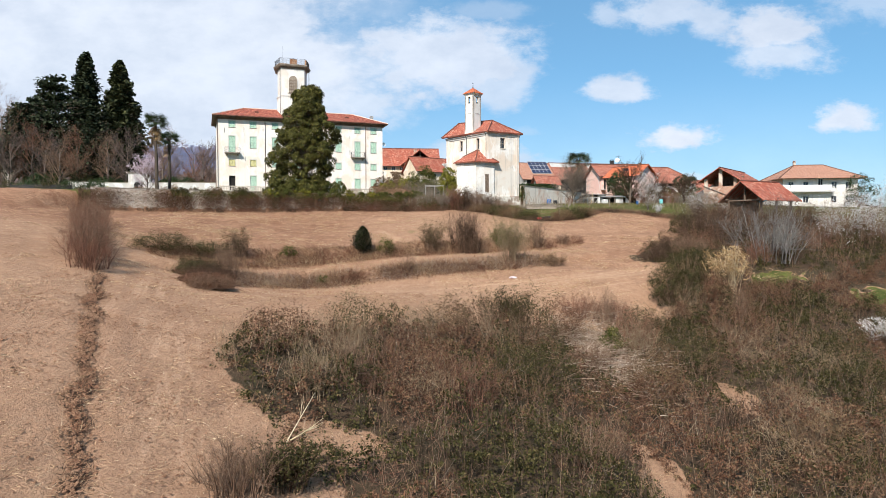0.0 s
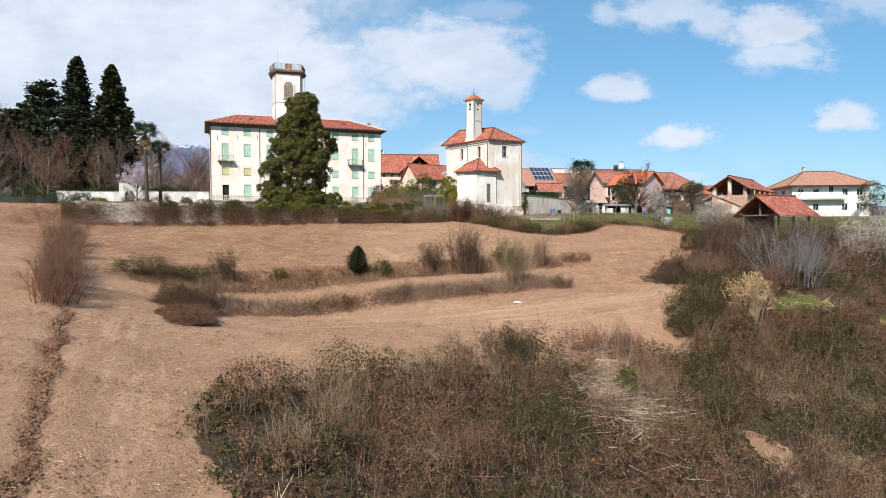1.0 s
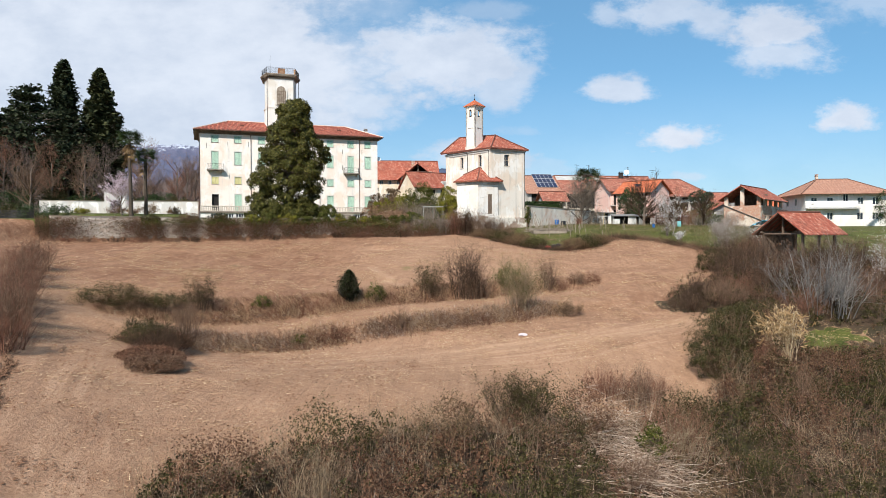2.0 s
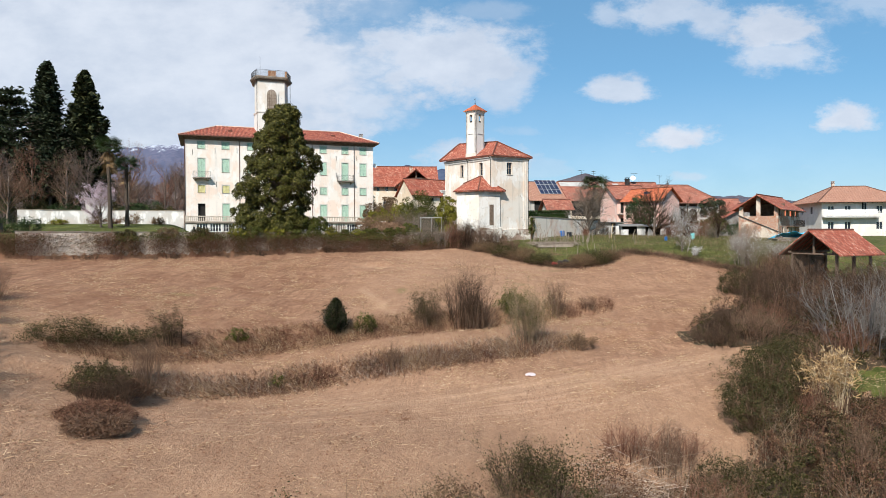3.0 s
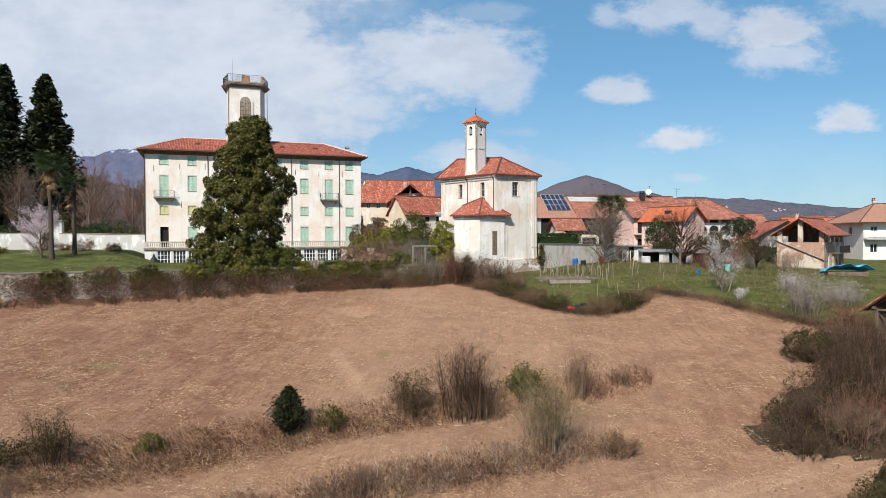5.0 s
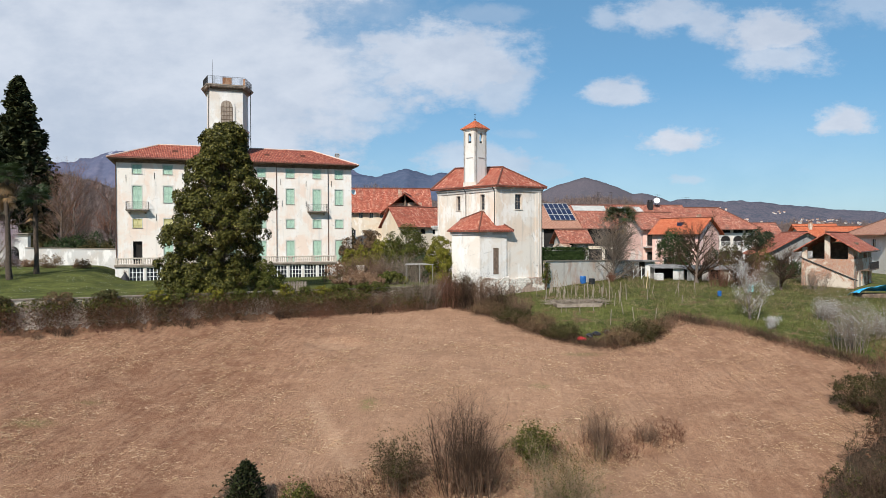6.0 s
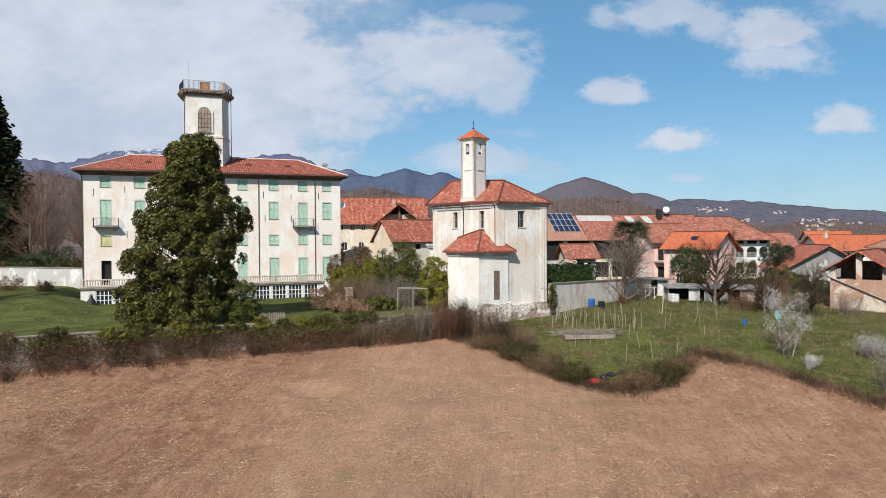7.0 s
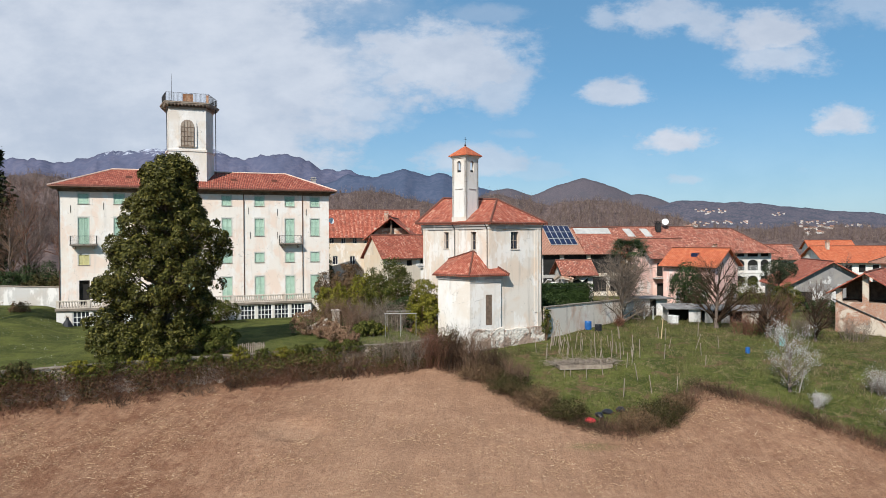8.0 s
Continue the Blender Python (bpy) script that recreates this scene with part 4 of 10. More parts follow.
def eave_tiles(roof, x0, x1, y, z, pitch=0.23, mat=None):
    """Ends of the lowest tile course, peeping over the gutter."""
    bm = bmesh.new()
    x = x0 + pitch / 2
    while x < x1:
        tube(bm, (x, y - 0.05, z - 0.02), (x, y + 0.5, z + 0.16), 0.085, n=6)
        x += pitch
    part("eave_tiles", bm, mat, roof)


RIDGE_CAP = plain("ridge_cap_mortar", (0.52, 0.36, 0.29), (0.62, 0.50, 0.43), 1.5, 0.9)


def make_villa():
    villa = thing("villa", (-4.93, 141.27, BASE), 0, "cream plastered four-storey villa with green shutters and tower", "house")
    H = lambda z: z - BASE
    W, D, top = 33.5, 12.0, 35.0
    rows = (("upper", 33.27, 34.56), ("main", 29.22, 31.55), ("mezzanine", 25.6, 26.9), ("ground", 20.5, 23.68))
    holes, cache = [], {}
    opens = []
    for r, z0, z1 in rows:
        for i, x in enumerate(COLS):
            lo = 28.2 if r == "main" and i in (0, 6) else z0
            holes.append((x, H(lo), x + WIN_W, H(z1)))
            opens.append((r, i, x, H(lo), H(z1) - H(lo)))
    bm = bmesh.new()
    holed_wall(bm, 0, W, 0.0, H(top), 0, 0.5, holes)
    part("front_wall", bm, VILLA_PLASTER, villa, "cream plaster with grey and peach stains")
    side_holes = [(y, H(z0), y + 1.1, H(z1)) for y in (2.2, 5.6, 8.8) for _, z0, z1 in rows]
    for x, flip in ((0.0, 1), (W, -1)):
        bm = bmesh.new()
        holed_wall(bm, 0.5, D, 0, H(top), 0, 0.5, side_holes)
        m = Matrix.Rotation(math.pi / 2, 4, "Z")
        bmesh.ops.transform(bm, matrix=Matrix.Translation((x + (0.5 if flip > 0 else 0), 0, 0)) @ m, verts=bm.verts)
        wall = part("side_wall", bm, VILLA_PLASTER, villa)
        for y, z0, _, z1 in side_holes:
            holder = thing("window", (x + 0.04 * flip, y + 1.1 * (flip > 0), z0), -90 * flip)
            holder.parent = villa
            key = ("side", round(z1 - z0, 2))
            if key not in cache:
                me = shutter_leaf_mesh(0.54, z1 - z0 - 0.02, "shutter")
                me.materials.append(SHUTTER)
                cache[key] = me
            for k in (0, 1):
                mesh_part("shutter", cache[key], None, holder, at=pose(0.005 + k * 0.55, 0.05, 0.01))
            part("backing", boxes((0, 0.12, 0, 1.1, 0.16, z1 - z0)), DARK, holder)
    part("back_wall", boxes((0.5, D - 0.5, 0, W - 0.5, D, H(top))), VILLA_PLASTER, villa)
    for r, i, x, z, h in opens:
        if r == "ground" and i == 0:
            continue
        bm = bmesh.new()
        surround(bm, x, z, WIN_W, h)
        part("window_surround", bm, SURROUND, villa, "greyish rendered window surround")
    for r, i, x, z, h in opens:
        if r == "ground" and i == 0:
            # the doorway's shade is a near-black sheet set back in the opening
            part("doorway_shade", boxes((x, 0.44, z, x + WIN_W, 0.48, z + h)), DARK, villa, "near-black sheet for the shade in the open doorway")
            continue
        old = SHUTTER_OLD if r == "mezzanine" and i in (0, 1) else None
        add_shutters(villa, x, z, WIN_W, h, cache, old)
    balcony(villa, 1.3, 4.3, H(28.2))
    balcony(villa, 26.6, 29.6, H(28.2))
    # timber cornice under the eaves
    part("cornice", boxes((-0.14, -0.14, H(34.78), W + 0.14, D + 0.14, H(35.02)), (-0.32, -0.32, H(35.02), W + 0.32, D + 0.32, H(35.2))), TIMBER, villa, "dark brown wooden cornice")
    part("soffit", boxes((-0.9, -0.9, H(35.2), W + 0.9, D + 0.9, H(35.3))), TIMBER, villa)
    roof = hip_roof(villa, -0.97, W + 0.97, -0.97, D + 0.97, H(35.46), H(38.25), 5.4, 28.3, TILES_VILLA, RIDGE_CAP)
    eave_tiles(roof, -0.9, W + 0.9, -0.97, H(35.46), mat=TILES_VILLA)
    for x in (7.4, 20.5, 26.0):
        y = 2.4
        z = H(35.46) + (y + 0.97) * (38.25 - 35.46) / (D / 2 + 0.97)
        part("roof_hatch", boxes((x, y, z - 0.1, x + 0.7, y + 0.6, z + 0.3)), TILES_VILLA, roof)
    # gutter and downpipes
    bm = bmesh.new()
    tube(bm, (-1.0, -1.03, H(35.36)), (W + 1.0, -1.03, H(35.36)), 0.08, n=8)
    part("gutter", bm, COPPER, villa)
    for x in (0.03, 9.13, 21.98, 29.81):
        bm = bmesh.new()
        tube(bm, (x, -1.0, H(35.32)), (x, -0.1, H(34.7)), 0.05, n=8)
        tube(bm, (x, -0.1, H(34.72)), (x, -0.1, H(20.5)), 0.05, n=8)
        part("downpipe", bm, COPPER, villa, "brown copper downpipe")
    # chimney and dish
    bm = boxes((31.6, 3.0, H(36.0), 32.2, 3.6, H(37.3)), (31.5, 2.9, H(37.3), 32.3, 3.7, H(37.38)), (31.55, 2.95, H(37.55), 32.25, 3.65, H(37.65)), (31.62, 3.02, H(37.38), 31.72, 3.12, H(37.55)), (32.08, 3.48, H(37.38), 32.18, 3.58, H(37.55)), (32.08, 3.02, H(37.38), 32.18, 3.12, H(37.55)), (31.62, 3.48, H(37.38), 31.72, 3.58, H(37.55)))
    part("chimney", bm, GREY_PLASTER, villa)
    bm = bmesh.new()
    lathe(bm, [(0.05, 0.0), (0.3, 0.05), (0.45, 0.14), (0.43, 0.15), (0.05, 0.03)], 16)
    bmesh.ops.transform(bm, matrix=pose(W + 0.45, 0.8, H(31.3), 75, 0, 25), verts=bm.verts)
    tube(bm, (W, 1.0, H(31.2)), (W + 0.45, 0.8, H(31.3)), 0.025, n=5)
    part("satellite_dish", bm, WHITE_PAINT, villa, "white satellite dish")
    # masonry wall ties on the facade
    for x, z in ((1.3, 32.6), (5.0, 33.0), (8.7, 33.1), (12.9, 32.9), (22.6, 32.6), (26.4, 32.4), (30.3, 32.5), (22.8, 29.3), (26.4, 29.3), (5.2, 27.1)):
        part("wall_tie", boxes((x, -0.05, H(z) - 0.45, x + 0.06, 0.0, H(z) + 0.45)), IRON, villa)
    make_tower(villa, H)
    return villa


def arch_window(parent, w, h, mat, depth=0.1):
    """Round-headed louvred shutter, standing at z = 0, centred on x = 0."""
    bm = bmesh.new()
    pts = [(-w / 2, 0), (w / 2, 0)] + [(w / 2 * math.cos(a), h - w / 2 + w / 2 * math.sin(a)) for a in np.linspace(0, math.pi, 13)]
    front = [bm.verts.new((x, 0, z)) for x, z in pts]
    back = [bm.verts.new((x, depth, z)) for x, z in pts]
    bm.faces.new(front)
    for i in range(len(pts)):
        j = (i + 1) % len(pts)
        bm.faces.new((front[j], front[i], back[i], back[j]))
    return bm


def make_tower(villa, H):
    tower = thing("tower", (0, 0, 0), 0)
    tower.parent = villa
    tower["label"] = "white belvedere tower with iron railing"
    x, y = 4.93, -141.27
    poly = [(7.72, 143.2), (12.38, 143.2), (13.36, 146.6), (12.38, 150.0), (7.72, 150.0), (7.3, 146.6)]
    poly = [(a + x, b + y) for a, b in poly]
    cx, cy = sum(p[0] for p in poly) / 6, sum(p[1] for p in poly) / 6

    def grown(d):
        out = []
        for a, b in poly:
            l = math.hypot(a - cx, b - cy)
            out.append((a + (a - cx) / l * d, b + (b - cy) / l * d))
        return out
    bm = bmesh.new()
    prism(bm, poly, H(35.5), H(46.2))
    prism(bm, grown(0.10), H(35.5), H(40.55))
    part("shaft", bm, TOWER_PLASTER, tower, "white plaster scored in courses")
    bm = bmesh.new()
    prism(bm, grown(0.22), H(40.55), H(40.8))
    part("string_course", bm, TOWER_PLASTER, tower)
    bm = bmesh.new()
    prism(bm, grown(0.12), H(46.2), H(46.42))
    prism(bm, grown(0.75), H(46.75), H(46.9))
    prism(bm, grown(0.85), H(46.9), H(47.05))
    part("cornice", bm, OLD_WOOD, tower, "dark weathered cornice")
    g = grown(0.15)
    for i in range(6):
        (ax, ay), (bx, by) = g[i], g[(i + 1) % 6]
        L = math.hypot(bx - ax, by - ay)
        n = max(3, int(L / 0.42))
        ox, oy = (by - ay) / L, -(bx - ax) / L
        for k in range(n + 1):
            t = k / n
            px, py = ax + (bx - ax) * t, ay + (by - ay) * t
            ux, uy = (bx - ax) / L * 0.08, (by - ay) / L * 0.08
            bm = bmesh.new()
            prism(bm, [(px - ux - ox * 0.05, py - uy - oy * 0.05), (px + ux - ox * 0.05, py + uy - oy * 0.05), (px + ux + ox * 0.45, py + uy + oy * 0.45), (px - ux + ox * 0.45, py - uy + oy * 0.45)], [H(46.42)] * 2 + [H(46.6)] * 2, H(46.75))
            part("bracket", bm, OLD_WOOD, tower)
    rail = grown(0.55)
    bm = bmesh.new()
    railing(bm, rail + rail[:1], H(47.05), H(48.25), 0.16, 0.014)
    part("railing", bm, IRON, tower, "rusty iron railing")
    (ax, ay), (bx, by) = rail[0], rail[1]
    part("tank", boxes((ax + 2.1, ay + 0.1, H(47.1), ax + 3.4, ay + 0.9, H(48.15))), RUST, tower, "rusted sheet metal box")
    part("corner_plate", boxes((bx - 0.25, by, H(47.1), bx + 0.05, by + 0.1, H(48.1))), RUST, tower)
    bm = bmesh.new()
    tube(bm, (ax + 0.7, ay + 1.0, H(47)), (ax + 0.7, ay + 1.0, H(50.9)), 0.03, 0.012, 6)
    part("antenna", bm, IRON, tower)
    # scored courses
    for i in range(13):
        z = 41.2 + i * 0.38
        if z > 46.1:
            break
        bm = bmesh.new()
        prism(bm, grown(0.012), H(z), H(z + 0.35))
        part("course", bm, TOWER_PLASTER, tower)
    # round-headed windows: front, and the upper part of a lower one
    fx = (poly[0][0] + poly[1][0]) / 2
    for z0, h in ((41.15, 3.6), (36.9, 2.6)):
        bm = arch_window(tower, 2.3, h + 0.35, None, 0.1)
        bmesh.ops.transform(bm, matrix=pose(fx, poly[0][1] - 0.16, H(z0)), verts=bm.verts)
        part("window_surround", bm, TOWER_PLASTER, tower)
        if z0 > 40:
            bm = arch_window(tower, 1.65, h, None, 0.05)
            bmesh.ops.transform(bm, matrix=pose(fx, poly[0][1] - 0.2, H(z0)), verts=bm.verts)
            part("louvre", bm, OLD_WOOD, tower, "grey louvred shutter")
            bm = bmesh.new()
            for k in range(-2, 3):
                box(bm, fx + k * 0.41 - 0.03, poly[0][1] - 0.24, H(z0), fx + k * 0.41 + 0.03, poly[0][1] - 0.2, H(z0 + h - 0.85 + (0.6 if abs(k) < 2 else 0)))
            for k in range(5):
                box(bm, fx - 0.8, poly[0][1] - 0.235, H(z0 + 0.1 + k * 0.62), fx + 0.8, poly[0][1] - 0.2, H(z0 + 0.16 + k * 0.62))
            part("louvre_bars", bm, TIMBER, tower)
    for px, py in ((poly[0][0] - 0.25, poly[0][1] + 0.3), (poly[2][0] + 0.3, poly[2][1] - 1.2)):
        bm = bmesh.new()
        tube(bm, (px, py, H(46.8)), (px, py, H(36.8)), 0.05, n=6)
        part("downpipe", bm, IRON, tower)


make_villa()


# ---- terrace before the villa, with its glazed garden rooms below ----
def baluster_mesh():
    bm = bmesh.new()
    lathe(bm, [(0.09, 0.0), (0.09, 0.06), (0.055, 0.09), (0.10, 0.27), (0.095, 0.36), (0.05, 0.56), (0.05, 0.62), (0.085, 0.66), (0.085, 0.72)], 8)
    me = finish(bm, "baluster")
    me.materials.append(BALUSTER_STONE)
    me.polygons.foreach_set("use_smooth", [True] * len(me.polygons))
    return me


def french_window(parent, x, w, h, y):
    f = thing("french_window", (x, y, 0.05))
    f.parent = parent
    bm = boxes((0, -0.04, 0, 0.09, 0.05, h), (w - 0.09, -0.04, 0, w, 0.05, h), (0.09, -0.04, 0, w - 0.09, 0.05, 0.12), (0.09, -0.04, h - 0.09, w - 0.09, 0.05, h))
    for k in (1, 2, 3):
        cx = w * k / 4
        box(bm, cx - 0.045, -0.03, 0.12, cx + 0.045, 0.04, h - 0.09)
    for k in (1, 2):
        cz = 0.1 + (h - 0.2) * k / 3
        box(bm, 0.09, -0.028, cz - 0.035, w - 0.09, 0.038, cz + 0.035)
    part("frame", bm, WHITE_PAINT, f, "white painted glazing bars")
    for i in range(4):
        for k in range(3):
            part("pane", boxes((w * i / 4 + 0.04, 0.0, 0.1 + (h - 0.2) * k / 3 + 0.03, w * (i + 1) / 4 - 0.04, 0.012, 0.1 + (h - 0.2) * (k + 1) / 3 - 0.03)), GLASS, f)


def make_terrace():
    ter = thing("terrace", (-4.93, 141.27, BASE), 0, "stone terrace with balustrade over white glazed garden rooms", "terrace")
    x0, x1, y0 = 0.15, 30.5, -2.9
    wins = []
    x = 1.87
    while x + 1.85 < 30.2:
        wins.append(x)
        x += 2.16
    wins = [w for w in wins if not 14.0 < w < 19.5]
    holes = [(w, 0.05, w + 1.85, 2.1) for w in wins]
    bm = bmesh.new()
    holed_wall(bm, x0, x1, -0.5, 2.2, y0, y0 + 0.3, holes)
    part("garden_front", bm, WHITE_PLASTER, ter, "white garden front")
    # near-black sheet in place of the shaded garden rooms
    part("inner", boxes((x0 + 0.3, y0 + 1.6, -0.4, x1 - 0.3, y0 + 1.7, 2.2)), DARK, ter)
    part("flank", boxes((x0, y0 + 0.3, -0.5, x0 + 0.3, -0.01, 2.2)), WHITE_PLASTER, ter)
    part("flank", boxes((x1 - 0.3, y0 + 0.3, -0.5, x1, -0.01, 2.2)), WHITE_PLASTER, ter)
    for w in wins:
        french_window(ter, w, 1.85, 2.05, y0 + 0.12)
    part("paving", boxes((x0 - 0.12, y0 - 0.18, 2.2, x1 + 0.12, -0.004, 2.46), (x0 - 0.06, y0 - 0.1, 2.08, x1 + 0.06, y0 - 0.004, 2.2)), STONE, ter, "grey stone paving slab with moulded edge")
    rail = thing("balustrade", (0, 0, 2.46))
    rail.parent = ter
    part("plinth", boxes((x0, y0 - 0.1, 0, x1, y0 + 0.12, 0.1)), BALUSTER_STONE, rail)
    part("handrail", soft_box(x0 - 0.02, y0 - 0.14, 0.82, x1 + 0.02, y0 + 0.16, 0.98, 0.03), BALUSTER_STONE, rail)
    me = baluster_mesh()
    posts = [x0 + 0.15 + k * (x1 - x0 - 0.3) / 9 for k in range(10)]
    for px in posts:
        part("pier", soft_box(px - 0.17, y0 - 0.15, 0.0, px + 0.17, y0 + 0.17, 1.0, 0.02), BALUSTER_STONE, rail)
    for a, b in zip(posts, posts[1:]):
        n = 11
        for k in range(1, n):
            mesh_part("baluster", me, None, rail, at=pose(a + (b - a) * k / n, y0 + 0.01, 0.1))
    urn = thing("garden_urn", (-4.93 + 1.47, 137.4, 18.0), 0, "tall dark urn-shaped pot with a dead plant", "pot")
    bm = bmesh.new()
    lathe(bm, [(0.30, 0.0), (0.55, 0.15), (0.62, 0.4), (0.48, 0.8), (0.22, 1.2), (0.14, 1.45), (0.2, 1.5)], 14)
    part("body", bm, BLACK_PLASTIC, urn)
    rng = np.random.default_rng(5)
    v, f, _ = twig_arrays(np.tile((0, 0, 1.45), (40, 1)), rng.normal(size=(40, 3)) + (0, 0, 1.2), rng.uniform(0.2, 0.5, 40), np.full(40, 0.012), rng)
    mesh_part("plant", mesh_from("plant", v, 4, f), TWIG_BROWN, urn)


make_terrace()

# ---- the church ----
def make_church():
    ch = thing("church", (40.7, 113.1, 17.0), 0, "small old plastered church with red tiled roof and bell tower", "church")
    ox, oy, B = 40.7, 113.1, 17.0
    L = lambda p: (p[0] - ox, p[1] - oy)
    cL, cM, cR, cB = (36.85, 123.9), (40.6, 113.0), (47.5, 114.0), (43.7, 124.9)
    z_eave = 30.35

    def wall(a, b, z0, z1, holes, name="wall", thick=0.6, mat=CHURCH_PLASTER):
        """An upright wall with its outer face from a to b (seen from outside, a on the left)."""
        d = math.hypot(b[0] - a[0], b[1] - a[1])
        bm = bmesh.new()
        holed_wall(bm, 0, d, z0 - B, z1 - B, 0, thick, [(h[0], h[1] - B, h[2], h[3] - B) for h in holes])
        turn = math.degrees(math.atan2(b[1] - a[1], b[0] - a[0]))
        m = pose(*L(a), 0, 0, 0, turn)
        return part(name, bm, mat, ch, at=m), m, d

    side, m1, d1 = wall(cL, cM, 16.5, z_eave, [(3.9, 27.6, 4.75, 29.5), (8.6, 27.55, 9.45, 29.5)], "side_wall")
    end, m2, d2 = wall(cM, cR, 16.0, z_eave, [(2.85, 27.6, 3.85, 29.5)], "end_wall")
    far, m3, d3 = wall(cR, cB, 16.0, z_eave, [], "far_wall")
    back, m4, d4 = wall(cB, cL, 16.0, z_eave, [], "facade")
    for m, x0, x1, z0, z1 in ((m1, 3.9, 4.75, 27.6, 29.5), (m1, 8.6, 9.45, 27.55, 29.5), (m2, 2.85, 3.85, 27.6, 29.5)):
        w = thing("window", (0, 0, 0))
        w.parent = ch
        w.matrix_basis = m @ pose(x0, 0.32, z0 - B)
        ww, hh = x1 - x0, z1 - z0
        bm = boxes((0, -0.03, 0, 0.05, 0.03, hh), (ww - 0.05, -0.03, 0, ww, 0.03, hh), (0.05, -0.03, 0, ww - 0.05, 0.03, 0.05), (0.05, -0.03, hh - 0.05, ww - 0.05, 0.03, hh), (ww / 2 - 0.03, -0.03, 0.05, ww / 2 + 0.03, 0.03, hh - 0.05), (0.05, -0.026, hh / 2 - 0.025, ww - 0.05, 0.026, hh / 2 + 0.025))
        part("frame", bm, OLD_WOOD, w)
        for i in (0, 1):
            for k in (0, 1):
                part("pane", boxes((0.05 + i * (ww / 2 - 0.02), 0.0, 0.05 + k * (hh / 2 - 0.025), ww / 2 - 0.03 + i * (ww / 2 - 0.02), 0.01, hh / 2 - 0.025 + k * (hh / 2 - 0.025))), GLASS, w)
        part("sill", boxes((-0.1, -0.4, -0.1, ww + 0.1, -0.03, 0.0)), PALE_STONE, w)
    # cornice band under the eaves, pilasters
    for m, d in ((m1, d1), (m2, d2), (m3, d3), (m4, d4)):
        part("cornice", boxes((-0.05, -0.12, z_eave - B - 0.55, d + 0.05, -0.003, z_eave - B - 0.2), (-0.1, -0.28, z_eave - B - 0.2, d + 0.1, -0.003, z_eave - B)), GREY_PLASTER, ch, "stained grey cornice", at=m)
    for m, xs in ((m1, (0.0, 5.6, d1 - 0.9)), (m2, (0.02, d2 - 0.95))):
        for x in xs:
            part("pilaster", boxes((x, -0.07, 20.5 - B, x + 0.93, -0.003, z_eave - B - 0.55)), CHURCH_PLASTER, ch, at=m)
    # rough stone footing
    bm = bmesh.new()
    prism(bm, [(0, -0.35), (d2 + 0.3, -0.3), (d2 + 0.25, 0.3), (0, 0.3)], 16.0 - B, [18.9 - B, 18.9 - B, 18.95 - B, 18.95 - B])
    bmesh.ops.subdivide_edges(bm, edges=bm.edges[:], cuts=5, use_grid_fill=True)
    for v in bm.verts:
        v.co.y += 0.08 * noise.noise(v.co * 1.3)
        if v.co.z > 1.5:
            v.co.z += 0.25 * noise.noise(v.co * 0.9)
    part("footing", bm, FOOTING, ch, "crumbling stone and plaster footing", at=m2)
    # roof
    axis = Vector((cM[0] - cL[0], cM[1] - cL[1], 0)).normalized()
    cross = Vector((axis.y, -axis.x, 0))
    cross = -cross if cross.x < 0 else cross
    P = lambda p, z: Vector((*L(p), z - B))
    o = 0.55
    e1 = P(cL, z_eave + 0.25) - cross * o - axis * 0.9
    e2 = P(cM, z_eave + 0.1) - cross * o * 0.6 + axis * o
    e3 = P(cR, z_eave + 0.1) + cross * o + axis * o * 0.8
    e4 = P(cB, z_eave + 0.25) + cross * o - axis * 0.9
    r1 = (e1 + e4) / 2
    r1.z = 33.75 - B
    apex = P((43.3, 116.8), 33.2)
    bm = bmesh.new()
    slab(bm, (e1, e2, apex, r1), 0.16)
    slab(bm, (e2, e3, apex), 0.16)
    slab(bm, (e3, e4, r1, apex), 0.16)
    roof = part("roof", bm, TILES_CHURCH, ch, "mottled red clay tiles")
    up = Vector((0, 0, 0.04))
    bm = bmesh.new()
    for p, q in ((r1, apex), (e2, apex), (e3, apex)):
        tube(bm, p + up, q + up, 0.12, n=6)
    part("ridge_tiles", bm, TILES_CHURCH, roof)
    bm = bmesh.new()
    for p, q in ((e1, r1), (e4, r1)):
        tube(bm, p + up, q + up, 0.16, n=6)
    part("verge", bm, TILES_CHURCH, roof)
    bm = bmesh.new()
    for p, q in ((e1, e2), (e2, e3)):
        n = int((q - p).length / 0.24)
        inward = Vector((0, 0, 1)).cross(q - p).normalized() * 0.4
        for k in range(n):
            c = p.lerp(q, (k + 0.5) / n)
            tube(bm, c - inward * 0.15 + Vector((0, 0, -0.03)), c + inward + Vector((0, 0, 0.14)), 0.09, n=6)
    part("eave_tiles", bm, TILES_CHURCH, roof)
    # gable wall under the far end of the ridge
    bm = bmesh.new()
    a, b = P(cL, z_eave), P(cB, z_eave)
    g = [(0, 0), (d4, 0), (d4 / 2, 3.1)]
    va = [bm.verts.new((x, 0, z)) for x, z in g]
    vb = [bm.verts.new((x, 0.5, z)) for x, z in g]
    bm.faces.new(va)
    bm.faces.new(vb[::-1])
    for i in range(3):
        bm.faces.new((va[i], vb[i], vb[(i + 1) % 3], va[(i + 1) % 3]))
    part("gable", bm, CHURCH_PLASTER, ch, at=m4 @ pose(0, 0, z_eave - B))
